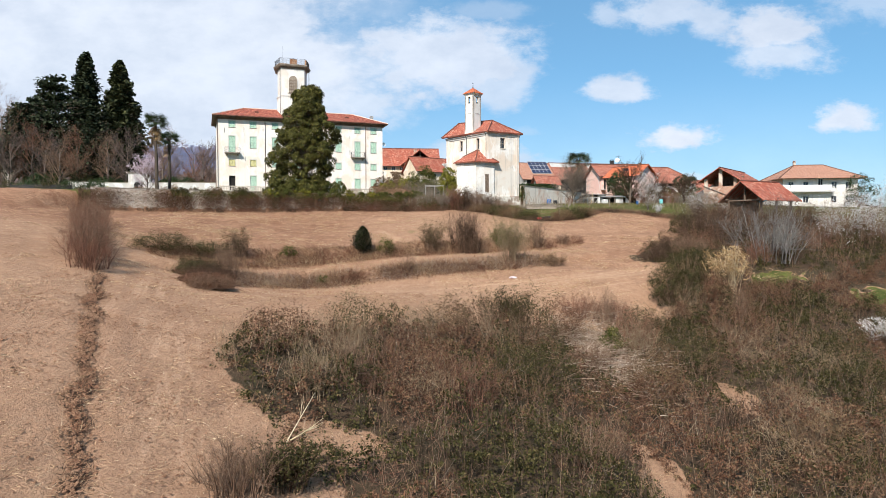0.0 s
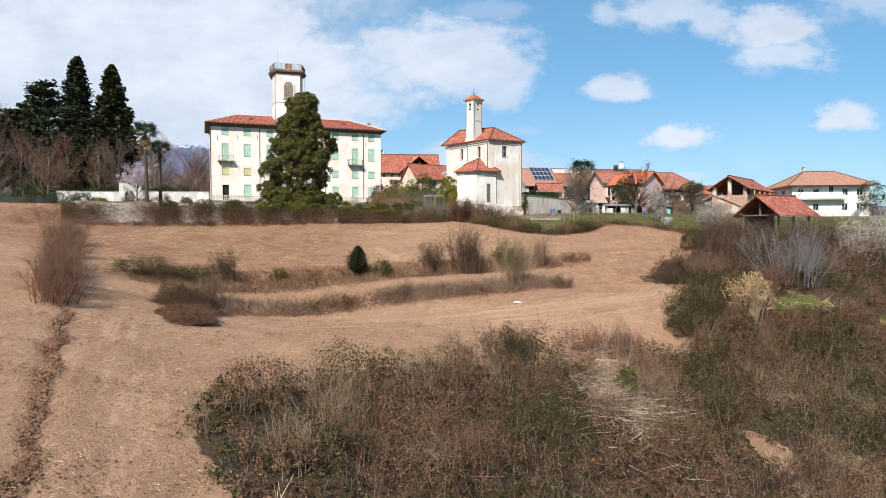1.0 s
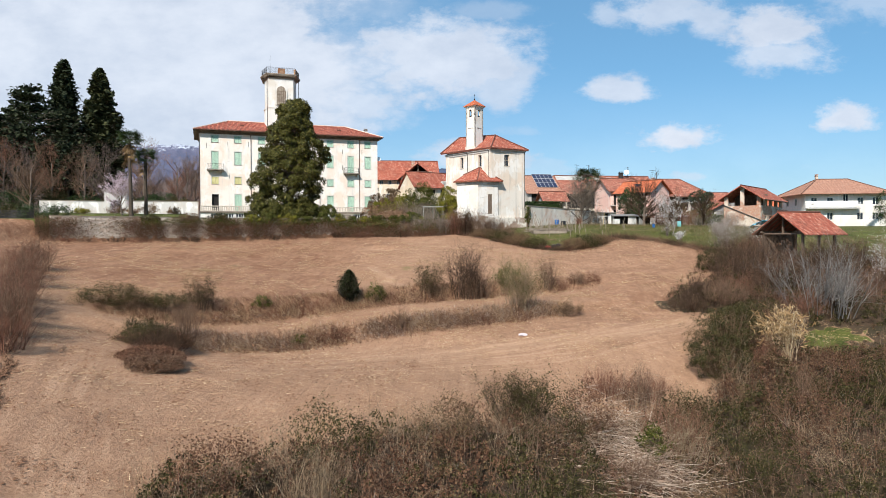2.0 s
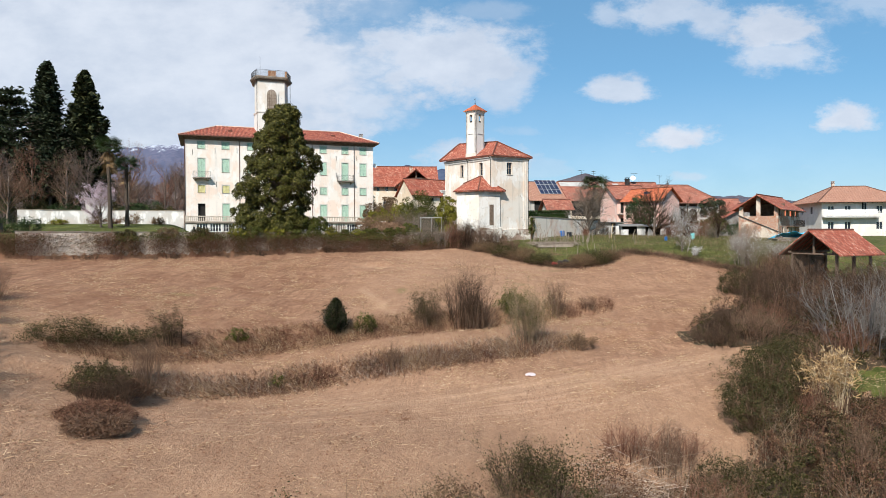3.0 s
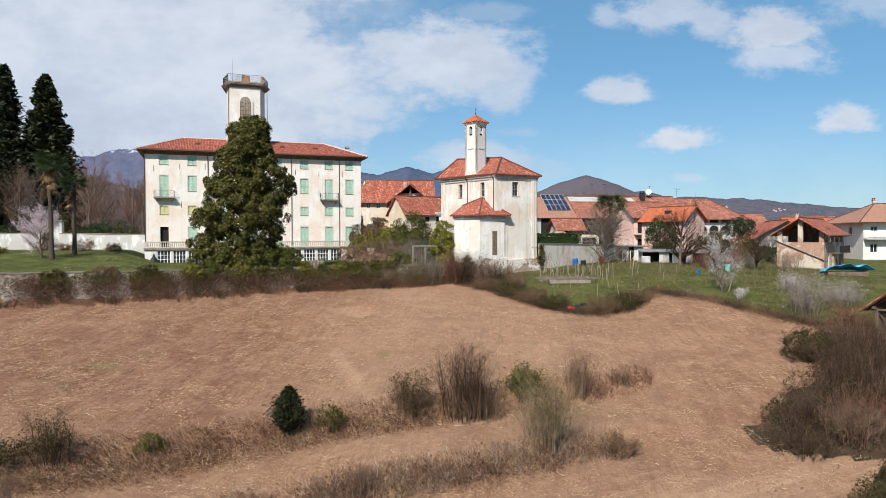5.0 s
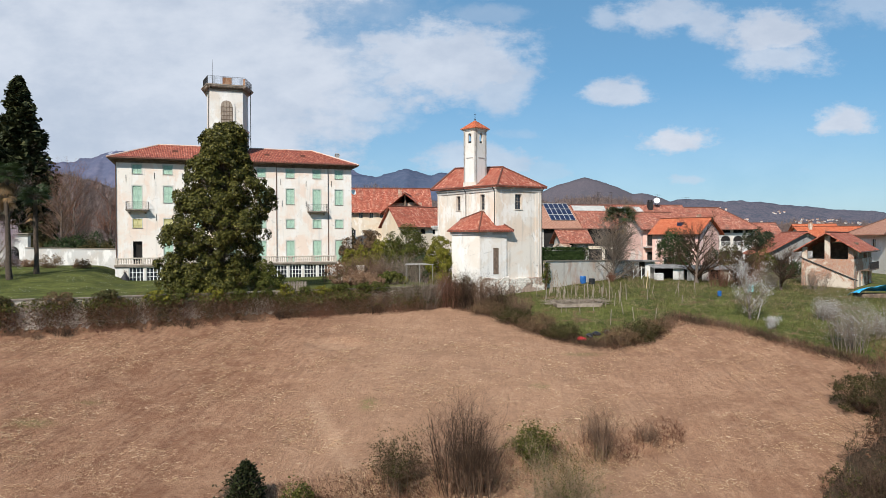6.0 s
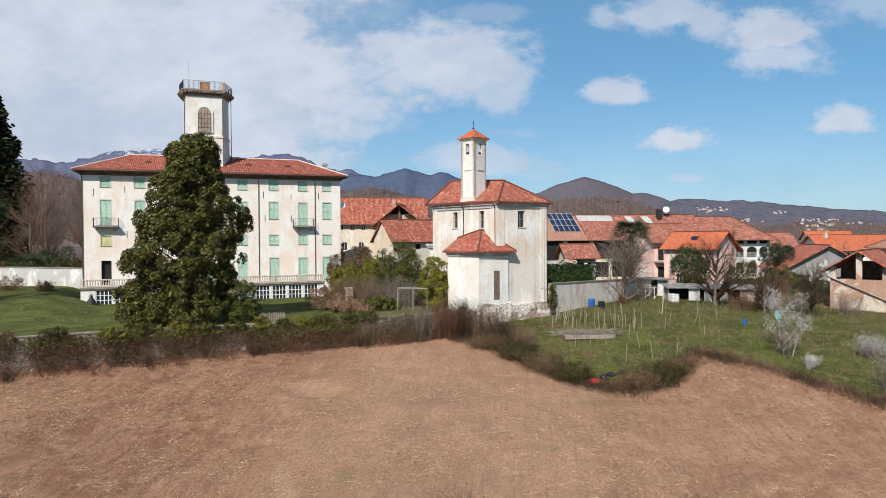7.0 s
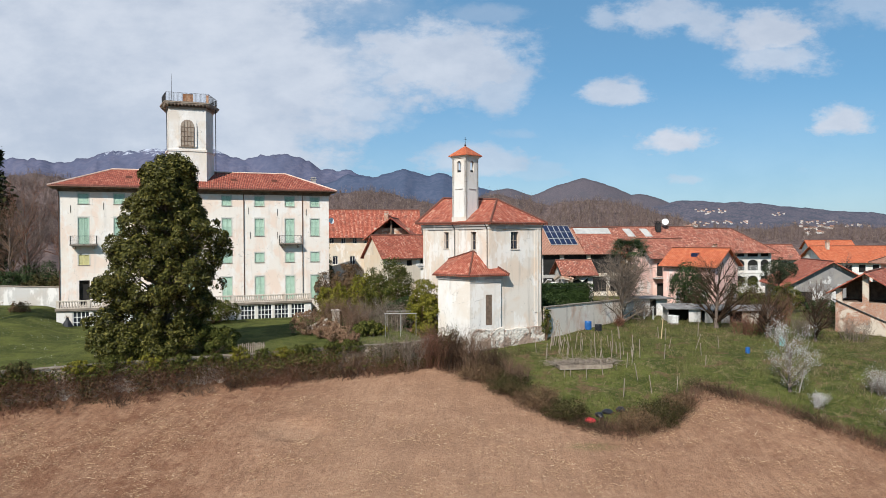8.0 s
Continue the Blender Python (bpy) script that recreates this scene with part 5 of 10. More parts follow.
    # downpipes
    for m, x in ((m1, 6.0), (m1, d1 - 0.15), (m2, d2 - 0.1)):
        bm = bmesh.new()
        zt, zb = z_eave - B, (25.3 if x > 8 or m is m1 else 20.5) - B
        tube(bm, (x, -0.55, zt), (x, -0.14, zt - 0.5), 0.05, n=6)
        tube(bm, (x, -0.14, zt - 0.48), (x, -0.14, zb), 0.05, n=6)
        part("downpipe", bm, IRON, ch, at=m)
    # bell tower, a corner towards the valley
    tw = thing("bell_tower", (39.93 - ox, 118.04 - oy, 30.2 - B), 25)
    tw.parent = ch
    tw.scale = (1.03, 1.03, 1.03)
    tw["label"] = "slender white bell tower with tiled cap"
    h = 1.02
    zb = 30.2
    holes_z = (36.05 - zb, 37.3 - zb)
    for k in range(4):
        bm = bmesh.new()
        holed_wall(bm, -h, h, 0.3, 37.75 - zb, -h, -h + 0.25, [(-0.28, holes_z[0], 0.28, holes_z[1])])
        side_ = part("tower_wall", bm, TOWER_PLASTER, tw, at=pose(0, 0, 0, 0, 0, 90 * k))
        bm = bmesh.new()
        n = 10
        pts = [(0.28 * math.cos(a), 0.28 * math.sin(a)) for a in np.linspace(0, math.pi, n)]
        top = 0.28
        for (xa, za), (xb, zb2) in zip(pts, pts[1:]):
            v = [bm.verts.new((x, -h - 0.004, z)) for x, z in ((xa, za), (xa, top), (xb, top), (xb, zb2))]
            if len({(round(x.co.x, 4), round(x.co.z, 4)) for x in v}) == 4:
                bm.faces.new(v)
        part("arch_head", bm, TOWER_PLASTER, tw, at=pose(0, 0, holes_z[1] - 0.28, 0, 0, 90 * k))
        part("string", boxes((-0.55, -h - 0.06, 34.2 - zb, 0.55, -h + 0.02, 34.27 - zb)), GREY_PLASTER, tw, at=pose(0, 0, 0, 0, 0, 90 * k))
        part("parapet", boxes((-0.28, -h + 0.08, holes_z[0], 0.28, -h + 0.16, holes_z[0] + 0.25)), IRON, tw, at=pose(0, 0, 0, 0, 0, 90 * k))
    part("inside", boxes((-h + 0.25, -h + 0.25, 35.6 - zb, h - 0.25, h - 0.25, 35.7 - zb)), DARK, tw)
    part("plinth", boxes((-h - 0.06, -h - 0.06, 0.3, h + 0.06, h + 0.06, 1.0)), CHURCH_PLASTER, tw)
    part("cap_cornice", boxes((-h - 0.08, -h - 0.08, 37.6 - zb, h + 0.08, h + 0.08, 37.75 - zb), (-h - 0.2, -h - 0.2, 37.75 - zb, h + 0.2, h + 0.2, 37.9 - zb)), TOWER_PLASTER, tw)
    bm = bmesh.new()
    r = h + 0.32
    top = (0, 0, 39.05 - zb)
    q = [(-r, -r, 37.93 - zb), (r, -r, 37.93 - zb), (r, r, 37.93 - zb), (-r, r, 37.93 - zb)]
    for i in range(4):
        slab(bm, (q[i], q[(i + 1) % 4], top), 0.08)
    part("cap", bm, TILES_ORANGE, tw, "orange tiled pyramid cap")
    bm = bmesh.new()
    lathe(bm, [(0.03, 0), (0.12, 0.12), (0.03, 0.26), (0.02, 1.0)], 8, (0, 0, 39.0 - zb))
    box(bm, -0.2, -0.015, 39.75 - zb, 0.2, 0.015, 39.79 - zb)
    part("finial", bm, IRON, tw, "iron finial with cross vane")
    bm = bmesh.new()
    lathe(bm, [(0.26, 0), (0.23, 0.08), (0.15, 0.3), (0.13, 0.42), (0.04, 0.48)], 12, (0, 0, 36.2 - zb))
    part("bell", bm, COPPER, tw, "bronze bell")
    # low apse
    pL, pM, pR, pB = (35.85, 115.95), (38.2, 112.55), (42.0, 112.95), (41.6, 118.0)
    bm = bmesh.new()
    z0 = 16.5
    prism(bm, [L(p) for p in (pL, pM, pR, (42.0, 113.25), (39.8, 117.0), (38.6, 118.6))], z0 - B, 24.6 - B)
    part("apse_wall", bm, TOWER_PLASTER, ch, "pale patched plaster")
    cx = sum(p[0] for p in (pL, pM, pR)) / 3 + 1.2
    cy = sum(p[1] for p in (pL, pM, pR)) / 3 + 1.4
    grow = lambda p, d: (p[0] + (p[0] - cx) / math.hypot(p[0] - cx, p[1] - cy) * d, p[1] + (p[1] - cy) / math.hypot(p[0] - cx, p[1] - cy) * d)
    bm = bmesh.new()
    prism(bm, [L(p) for p in (grow(pL, 0.22), grow(pM, 0.22), grow(pR, 0.22), (42.0, 113.4), (38.7, 118.5))], 24.4 - B, 24.8 - B)
    part("apse_cornice", bm, GREY_PLASTER, ch)
    a1, a2, a3 = P(grow(pL, 0.65), 24.9), P(grow(pM, 0.65), 24.9), P((42.7, 112.3), 24.9)
    a4 = P((42.9, 113.5), 25.3)
    t1 = P((39.7, 115.2), 27.35)
    t2 = P((38.3, 119.2), 26.4)
    bm = bmesh.new()
    slab(bm, (a1, a2, t1), 0.14)
    slab(bm, (a2, a3, t1), 0.14)
    slab(bm, (a3, a4, t1), 0.14)
    slab(bm, (a1, t1, t2), 0.14)
    ar = part("apse_roof", bm, TILES_CHURCH, ch)
    bm = bmesh.new()
    for p, q in ((a2, t1), (a3, t1), (t1, t2)):
        tube(bm, p + up, q + up, 0.1, n=6)
    for p, q in ((a1, a2), (a2, a3)):
        n = int((q - p).length / 0.24)
        inward = Vector((0, 0, 1)).cross(q - p).normalized() * 0.35
        for k in range(n):
            c = p.lerp(q, (k + 0.5) / n)
            tube(bm, c - inward * 0.12 - Vector((0, 0, 0.03)), c + inward + Vector((0, 0, 0.12)), 0.08, n=6)
    part("ridge_tiles", bm, TILES_CHURCH, ar)
    # walled-up doorway in the front of the apse
    dx, dy = pR[0] - pM[0], pR[1] - pM[1]
    l = math.hypot(dx, dy)
    m5 = pose(*L(pM), 0, 0, 0, math.degrees(math.atan2(dy, dx)))
    part("blind_door", boxes((l * 0.50, -0.02, 19.5 - B, l * 0.50 + 0.75, 0.05, 22.75 - B)), TIMBER, ch, "dark brown boarded narrow doorway", at=m5)
    bm = bmesh.new()
    prism(bm, [(0.05, -0.16), (l + 0.3, -0.14), (l + 0.3, 0.2), (0.05, 0.2)], 16.0 - B, [19.2 - B, 19.0 - B, 19.0 - B, 19.2 - B])
    bmesh.ops.subdivide_edges(bm, edges=bm.edges[:], cuts=5, use_grid_fill=True)
    for v in bm.verts:
        v.co.y += 0.05 * noise.noise(v.co * 1.5)
        if v.co.z > 1.6:
            v.co.z += 0.5 * noise.noise(v.co * 0.9)
    part("footing", bm, FOOTING, ch, "crumbling plaster over stone", at=m5)
    part("string", boxes((-0.02, -0.05, 24.0 - B, l, 0.02, 24.1 - B)), GREY_PLASTER, ch, at=m5)
    # small annexe with a moulded cornice on the nave's near flank
    part("annexe", boxes((-0.9, 0.2, 16.5 - B, 0.0, 3.0, 25.2 - B)), TOWER_PLASTER, ch, at=m1)
    part("annexe_cornice", boxes((-1.15, -0.05, 25.2 - B, 0.1, 3.2, 25.45 - B), (-1.35, -0.15, 25.45 - B, 0.1, 3.3, 25.7 - B)), GREY_PLASTER, ch, at=m1)


def footing_mat():
    n = Nodes("crumbling_footing")
    a = n.noise(0.7, 5, 0.65, warp=0.6)
    b = n.noise(4, 6, 0.7)
    st = n.cells(3.0, out="Color")
    c = n.mix(n.band(a, 0.44, 0.56), (0.62, 0.57, 0.50), (0.30, 0.22, 0.17))
    c = n.mix(n.math("MULTIPLY", n.band(b, 0.5, 0.7), 0.6), c, (0.45, 0.35, 0.29))
    n.bump(n.math("ADD", n.cells(3.0), b), 0.9, 0.1)
    return n.done(c, 0.95, 0, 0.15)


FOOTING = footing_mat()
make_church()

# ---- the village beyond the garden ----
CAMTURN = -19.9


def at_uv(u, v, z):
    x, y = xy_of(u, v)
    return (x, y, z)


def far_window(parent, x, z, w, h, mat=None, shutters=None):
    """Window or door set in an opening of a front wall (outer face y = 0)."""
    n = thing("window", (x, 0, z))
    n.parent = parent
    if mat is not None:
        part("frame", boxes((0, 0.10, 0, 0.06, 0.16, h), (w - 0.06, 0.10, 0, w, 0.16, h), (0.06, 0.10, 0, w - 0.06, 0.16, 0.06), (0.06, 0.10, h - 0.06, w - 0.06, 0.16, h), (w / 2 - 0.03, 0.10, 0.06, w / 2 + 0.03, 0.16, h - 0.06)), mat, n)
    # with no frame the pane is a near-black sheet, shade put into its colour
    part("pane", boxes((0.0, 0.18, 0.0, w, 0.2, h)), GLASS if mat is not None else DARK, n)
    if shutters is not None:
        for a in (-w / 2 - 0.02, w + 0.02):
            part("shutter", boxes((a, -0.05, 0, a + w / 2, -0.005, h)), shutters, n)
    return n


def gable_house(name, label, u, v, turn, w, d, z0, ze, zr, wall, roof, over=0.5, front=(), right=(), left=(), hip=False, open_gable=False, win_mat=None, group="", wall_top=None):
    """A house round a centre; the ridge runs along its own x. front, right, left: openings (x, z, w, h[, shutters])."""
    hs = thing(name, at_uv(u, v, z0), CAMTURN + turn, label, "house" if "house" in name else "building", group)
    he, hr = ze - z0, zr - z0
    wt = he if wall_top is None else wall_top - z0

    def side(holes, width, m, wname):
        bm = bmesh.new()
        holed_wall(bm, 0, width, -2.2, wt, 0, 0.3, [(h[0], h[1], h[0] + h[2], h[1] + h[3]) for h in holes])
        part(wname, bm, wall, hs, at=m)
        for h in holes:
            wn = far_window(hs, h[0], h[1], h[2], h[3], win_mat, h[4] if len(h) > 4 else None)
            wn.matrix_basis = m @ wn.matrix_basis
    side(front, w, pose(-w / 2, -d / 2, 0), "front_wall")
    side(right, d - 0.6, pose(w / 2, -d / 2 + 0.3, 0, 0, 0, 90), "end_wall")
    side(left, d - 0.6, pose(-w / 2, d / 2 - 0.3, 0, 0, 0, -90), "end_wall")
    side((), w, pose(w / 2, d / 2, 0, 0, 0, 180), "back_wall")
    o = over
    k = (hr - he) / (d / 2)
    za = he - o * k
    bm = bmesh.new()
    if hip:
        i = min(d / 2, w * 0.3)
        A, B, C, D = (-w / 2 - o, -d / 2 - o, za), (w / 2 + o, -d / 2 - o, za), (w / 2 + o, d / 2 + o, za), (-w / 2 - o, d / 2 + o, za)
        R, S = (-w / 2 + i, 0, hr), (w / 2 - i, 0, hr)
        slab(bm, (A, B, S, R), 0.16)
        slab(bm, (C, D, R, S), 0.16)
        slab(bm, (D, A, R), 0.16)
        slab(bm, (B, C, S), 0.16)
        caps = ((R, S), (A, R), (B, S), (C, S), (D, R))
    else:
        A, B, S, R = (-w / 2 - o, -d / 2 - o, za), (w / 2 + o, -d / 2 - o, za), (w / 2 + o, 0, hr), (-w / 2 - o, 0, hr)
        C, D = (w / 2 + o, d / 2 + o, za), (-w / 2 - o, d / 2 + o, za)
        slab(bm, (A, B, S, R), 0.16)
        slab(bm, (C, D, R, S), 0.16)
        caps = ((R, S),)
        if not open_gable:
            for x, s in ((-w / 2, 1), (w / 2, -1)):
                g = bmesh.new()
                prism_pts = ((-d / 2, he), (d / 2, he), (0, hr - 0.1))
                va = [g.verts.new((x, y, z)) for y, z in prism_pts]
                vb = [g.verts.new((x + 0.3 * s, y, z)) for y, z in prism_pts]
                g.faces.new(va)
                g.faces.new(vb)
                for q in range(3):
                    g.faces.new((va[q], va[(q + 1) % 3], vb[(q + 1) % 3], vb[q]))
                bmesh.ops.recalc_face_normals(g, faces=g.faces[:])
                part("gable", g, wall, hs)
    rf = part("roof", bm, roof, hs)
    bm = bmesh.new()
    for p, q in caps:
        tube(bm, Vector(p) + Vector((0, 0, 0.03)), Vector(q) + Vector((0, 0, 0.03)), 0.12, n=6)
    part("ridge_tiles", bm, roof, rf)
    # rafters' ends and gutter
    bm = bmesh.new()
    tube(bm, (-w / 2 - o, -d / 2 - o - 0.06, za - 0.1), (w / 2 + o, -d / 2 - o - 0.06, za - 0.1), 0.07, n=6)
    part("gutter", bm, COPPER, hs)
    for i in range(int(w / 0.9) + 1):
        x = -w / 2 + i * 0.9
        bm = bmesh.new()
        prism(bm, [(x, -d / 2 - o + 0.05), (x + 0.1, -d / 2 - o + 0.05), (x + 0.1, -d / 2), (x, -d / 2)], [za - 0.28, za - 0.28, he - 0.24, he - 0.24], [za - 0.12, za - 0.12, he - 0.1, he - 0.1])
        part("rafter", bm, TIMBER, hs)
    hs["ridge"] = hr
    return hs


def chimney(parent, x, y, z, w=0.6, h=1.2, mat=None):
    bm = boxes((x - w / 2, y - w / 2, z - 0.8, x + w / 2, y + w / 2, z + h), (x - w / 2 - 0.08, y - w / 2 - 0.08, z + h, x + w / 2 + 0.08, y + w / 2 + 0.08, z + h + 0.1))
    for sx in (-1, 1):
        box(bm, x + sx * w * 0.35 - 0.06, y - 0.2, z + h + 0.1, x + sx * w * 0.35 + 0.06, y + 0.2, z + h + 0.35)
    box(bm, x - w / 2 - 0.05, y - w / 2 - 0.05, z + h + 0.35, x + w / 2 + 0.05, y + w / 2 + 0.05, z + h + 0.42)
    part("chimney", bm, mat or BRICK, parent)


def aerial(parent, x, y, z, h=2.6, turn=20):
    bm = bmesh.new()
    tube(bm, (0, 0, 0), (0, 0, h), 0.03, n=5)
    tube(bm, (-0.9, 0, h - 0.2), (0.9, 0, h - 0.2), 0.018, n=4)
    for k in range(8):
        x_ = -0.85 + k * 0.24
        tube(bm, (x_, -0.35, h - 0.2), (x_, 0.35, h - 0.2), 0.012, n=4)
    tube(bm, (0, -0.5, h - 0.7), (0, 0.5, h - 0.7), 0.018, n=4)
    part("aerial", bm, IRON, parent, at=pose(x, y, z, 0, 0, turn))


def dish(parent, x, y, z, r=0.5, turn=-20):
    bm = bmesh.new()
    lathe(bm, [(0.05, 0), (r * 0.6, 0.06), (r, 0.17), (r * 0.96, 0.18), (0.05, 0.03)], 16)
    bmesh.ops.transform(bm, matrix=pose(x, y, z, 70, 0, turn), verts=bm.verts)
    tube(bm, (x, y + 0.1, z - 0.9), (x, y + 0.1, z), 0.03, n=5)
    part("satellite_dish", bm, WHITE_PAINT, parent, "white satellite dish")


def make_village():
    # buildings between the villa and the church
    a = gable_house("farm_house", "long cream farmhouse with red tiled roof behind the villa", -20.0, 171, 6, 20, 10, 20, 29.6, 34.0, OCHRE_PLASTER, TILES_CHURCH, 0.7,
                    front=[(2.5 + 2.0 * i, 7.9, 0.75, 1.0) for i in range(8)] + [(5 + 3 * i, 4.2, 0.9, 1.5) for i in range(4)], win_mat=WHITE_PAINT)
    chimney(a, 4.5, -2.0, 12.4, 0.7, 0.9)
    b = gable_house("farm_house", "gabled house with an open attic and red tiles", -13.4, 166, 86, 11, 7.6, 20, 29.3, 32.3, OCHRE_PLASTER, TILES_CHURCH, 0.9, open_gable=True, left=[(1.0, 8.0, 0.9, 0.8), (4.6, 8.0, 0.9, 0.8)])
    part("attic_wall", boxes((-4.6, -3.0, 9.2, -4.4, 3.0, 10.6)), BRICK, b)
    part("attic_post", boxes((-5.4, -0.15, 9.2, -5.1, 0.15, 11.9)), TIMBER, b)
    c = gable_house("outbuilding", "low cream outbuilding with red tiled roof", -11.6, 151, 34, 9.5, 6.0, 18.5, 26.3, 29.3, OCHRE_PLASTER, TILES_CHURCH, 0.45,
                    front=[(4.0, 6.2, 1.0, 0.8), (6.4, 6.2, 1.2, 0.9), (2.0, 3.8, 1.0, 1.2)], left=[(2.0, 5.0, 0.7, 0.9)])
    # row of old houses right of the church
    r1 = gable_house("farm_house", "old rendered farmhouse with solar panels on a brown tiled roof", 16.6, 175, 12, 11.5, 12, 18.5, 26.2, 30.6, GREY_PLASTER, TILES_BROWN, 0.5, front=[(0.8, 3.6, 3.2, 3.6), (4.8, 3.6, 5.6, 3.6), (0.8, 0.4, 3.2, 2.6), (5, 0.4, 5, 2.6)])
    panel = thing("solar_array", (0, 0, 0))
    panel.parent = r1
    k = (30.6 - 26.2) / 6.0
    for i in range(5):
        for j in range(3):
            x, y = -2.8 + i * 1.05, -4.4 + j * 1.62
            z = (26.2 - 18.5) + (y + 6.0) * k + 0.12
            bm = bmesh.new()
            box(bm, 0, 0, 0, 1.0, 1.56 * math.hypot(1, k), 0.04)
            for q in (0.34, 0.67):
                box(bm, q - 0.006, 0, 0.04, q + 0.006, 1.56 * math.hypot(1, k), 0.043)
            place = pose(x, y, z, math.degrees(math.atan(k)), 0, 0)
            part("solar_panel", bm, SOLAR, panel, at=place)
            e = 1.56 * math.hypot(1, k)
            part("panel_frame", boxes((-0.03, -0.03, 0.0, 0.03, e + 0.03, 0.06), (0.97, -0.03, 0.0, 1.03, e + 0.03, 0.06), (0.03, -0.03, 0.0, 0.97, 0.03, 0.06), (0.03, e - 0.03, 0.0, 0.97, e + 0.03, 0.06)), CONCRETE, panel, at=place)
    part("panel_rails", boxes((-2.9, -4.45, 3.3 + 26.2 - 18.5 - 2.2, -2.85, -4.4, 3.4 + 26.2 - 18.5 - 2.2)), IRON, panel)
    r2 = gable_house("farm_house", "old farmhouse with patched mottled red roof", 24.2, 176.5, 12, 8.6, 12.4, 18.5, 26.2, 30.75, OCHRE_PLASTER, TILES_OLD, 0.5, front=[(0.6, 3.8, 7.2, 3.5), (0.6, 0.4, 3.2, 2.8), (4.4, 0.4, 3.4, 2.8)])
    bm = bmesh.new()
    slab(bm, [(x, y, 12.25 + y * (30.75 - 26.2) / 6.2 + 0.07) for x, y in ((-4.6, -1.7), (2.6, -1.7), (2.6, -0.25), (-4.6, -0.25))], 0.05)
    part("roof_patch", bm, CONCRETE, r2, "pale grey sheet patching the ridge")
    aerial(r2, 1.5, 0.3, 12.2, 3.0)
    r3 = gable_house("farm_house", "long old farmhouse with faded red tiles", 35.5, 180, 8, 18, 12.5, 18.5, 26.2, 30.9, OCHRE_PLASTER, TILES_OLD, 0.5, front=[(1.5 + 3 * i, 4.6, 1, 1.5) for i in range(5)])
    for x in (-5.0, -1.5):
        rise = (30.9 - 26.2) / 6.25
        bm = bmesh.new()
        slab(bm, [(x + q * 0.75 - y * 0.25, y, 12.4 + y * rise + 0.07) for q, y in ((-1, -2.6), (1, -2.6), (1, -0.6), (-1, -0.6))], 0.05)
        part("skylight", bm, CONCRETE, r3, "weathered translucent roof sheet")
    aerial(r3, -6.5, 0.2, 12.4, 2.8, 50)
    aerial(r3, 4.0, 0.2, 12.4, 2.4, 10)
    dish(r3, 3.2, -1.0, 13.3, 0.65)
    chimney(r3, 1.6, -1.2, 12.1, 0.9, 0.9, IRON)
    m = gable_house("farm_house", "dark red house with gallery and mottled roof", 31.2, 160, 12, 7, 8, 18.5, 25.9, 28.6, PINK_PLASTER, TILES_OLD, 0.7, front=[(0.8, 4.0, 1.1, 2.2), (3.6, 4.0, 1.1, 2.2), (0.8, 0.8, 1.4, 2.1), (4, 0.8, 1.4, 2.1)])
    part("gallery", boxes((-3.5, -5.0, 3.7, 3.5, -4.0, 3.85)), CONCRETE, m)
    bm = bmesh.new()
    railing(bm, [(-3.5, -4.95), (3.5, -4.95)], 3.85, 4.85, 0.14, 0.012)
    part("railing", bm, IRON, m)
    p = gable_house("pink_house", "pink rendered house with a bright orange tiled roof", 33.8, 149.0, -48, 8.0, 7.4, 18.5, 24.9, 27.2, PINK_PLASTER, TILES_ORANGE, 0.6, front=[(1.6, 3.6, 0.9, 1.3), (5.2, 3.6, 0.9, 1.3), (2.0, 0.8, 1.0, 1.4)], win_mat=WHITE_PAINT)
    part("roof_window", boxes((-0.4, -2.1, 7.28, 0.5, -1.1, 7.95)), SOLAR, p)
    chimney(p, 1.8, 1.0, 8.2, 0.5, 0.7)
    # white arcaded house: open loggias in three tiers
    bays = ((9.4, 2.2), (12.2, 2.2), (15.0, 2.25), (17.75, 1.75))
    tiers = ((0.4, 2.2), (3.6, 2.2), (6.35, 1.45))
    arc = gable_house("arcade_house", "white house with three tiers of arcaded loggias", 50.3, 186, 6, 20, 11, 18.5, 26.5, 30.6, WHITE_PLASTER, TILES_OLD, 1.1, hip=True,
                      front=[(x, z, w, h) for z, h in tiers for x, w in bays] + [(2, 4, 1, 1.5), (6, 4, 1, 1.5)])
    for z, h in tiers[:2]:
        for x, w in bays:
            bm = bmesh.new()
            rise = w * 0.42
            pts = [(w / 2 * math.cos(q), rise * math.sin(q)) for q in np.linspace(0, math.pi, 13)]
            for (xa, za), (xb, zb) in zip(pts, pts[1:]):
                prism_ = [(xa, za), (xa, rise + 0.02), (xb, rise + 0.02), (xb, zb)]
                va = [bm.verts.new((p_[0], 0.006, p_[1])) for p_ in prism_]
                vb = [bm.verts.new((p_[0], 0.17, p_[1])) for p_ in prism_]
                bm.faces.new(va)
                bm.faces.new((va[0], vb[0], vb[3], va[3]))
            part("arch", bm, WHITE_PLASTER, arc, at=pose(-10 + x + w / 2, -5.5, z + h - rise))
        part("string_course", boxes((-1.0, -5.62, z + h + 0.45, 10.02, -5.505, z + h + 0.6)), WHITE_PLASTER, arc)
        bm = bmesh.new()
        railing(bm, [(-0.6, -5.54), (9.6, -5.54)], z, z + 0.95, 0.18, 0.018)
        part("railing", bm, WHITE_PAINT, arc)
    aerial(arc, -3, 0, 11.6, 3.0)
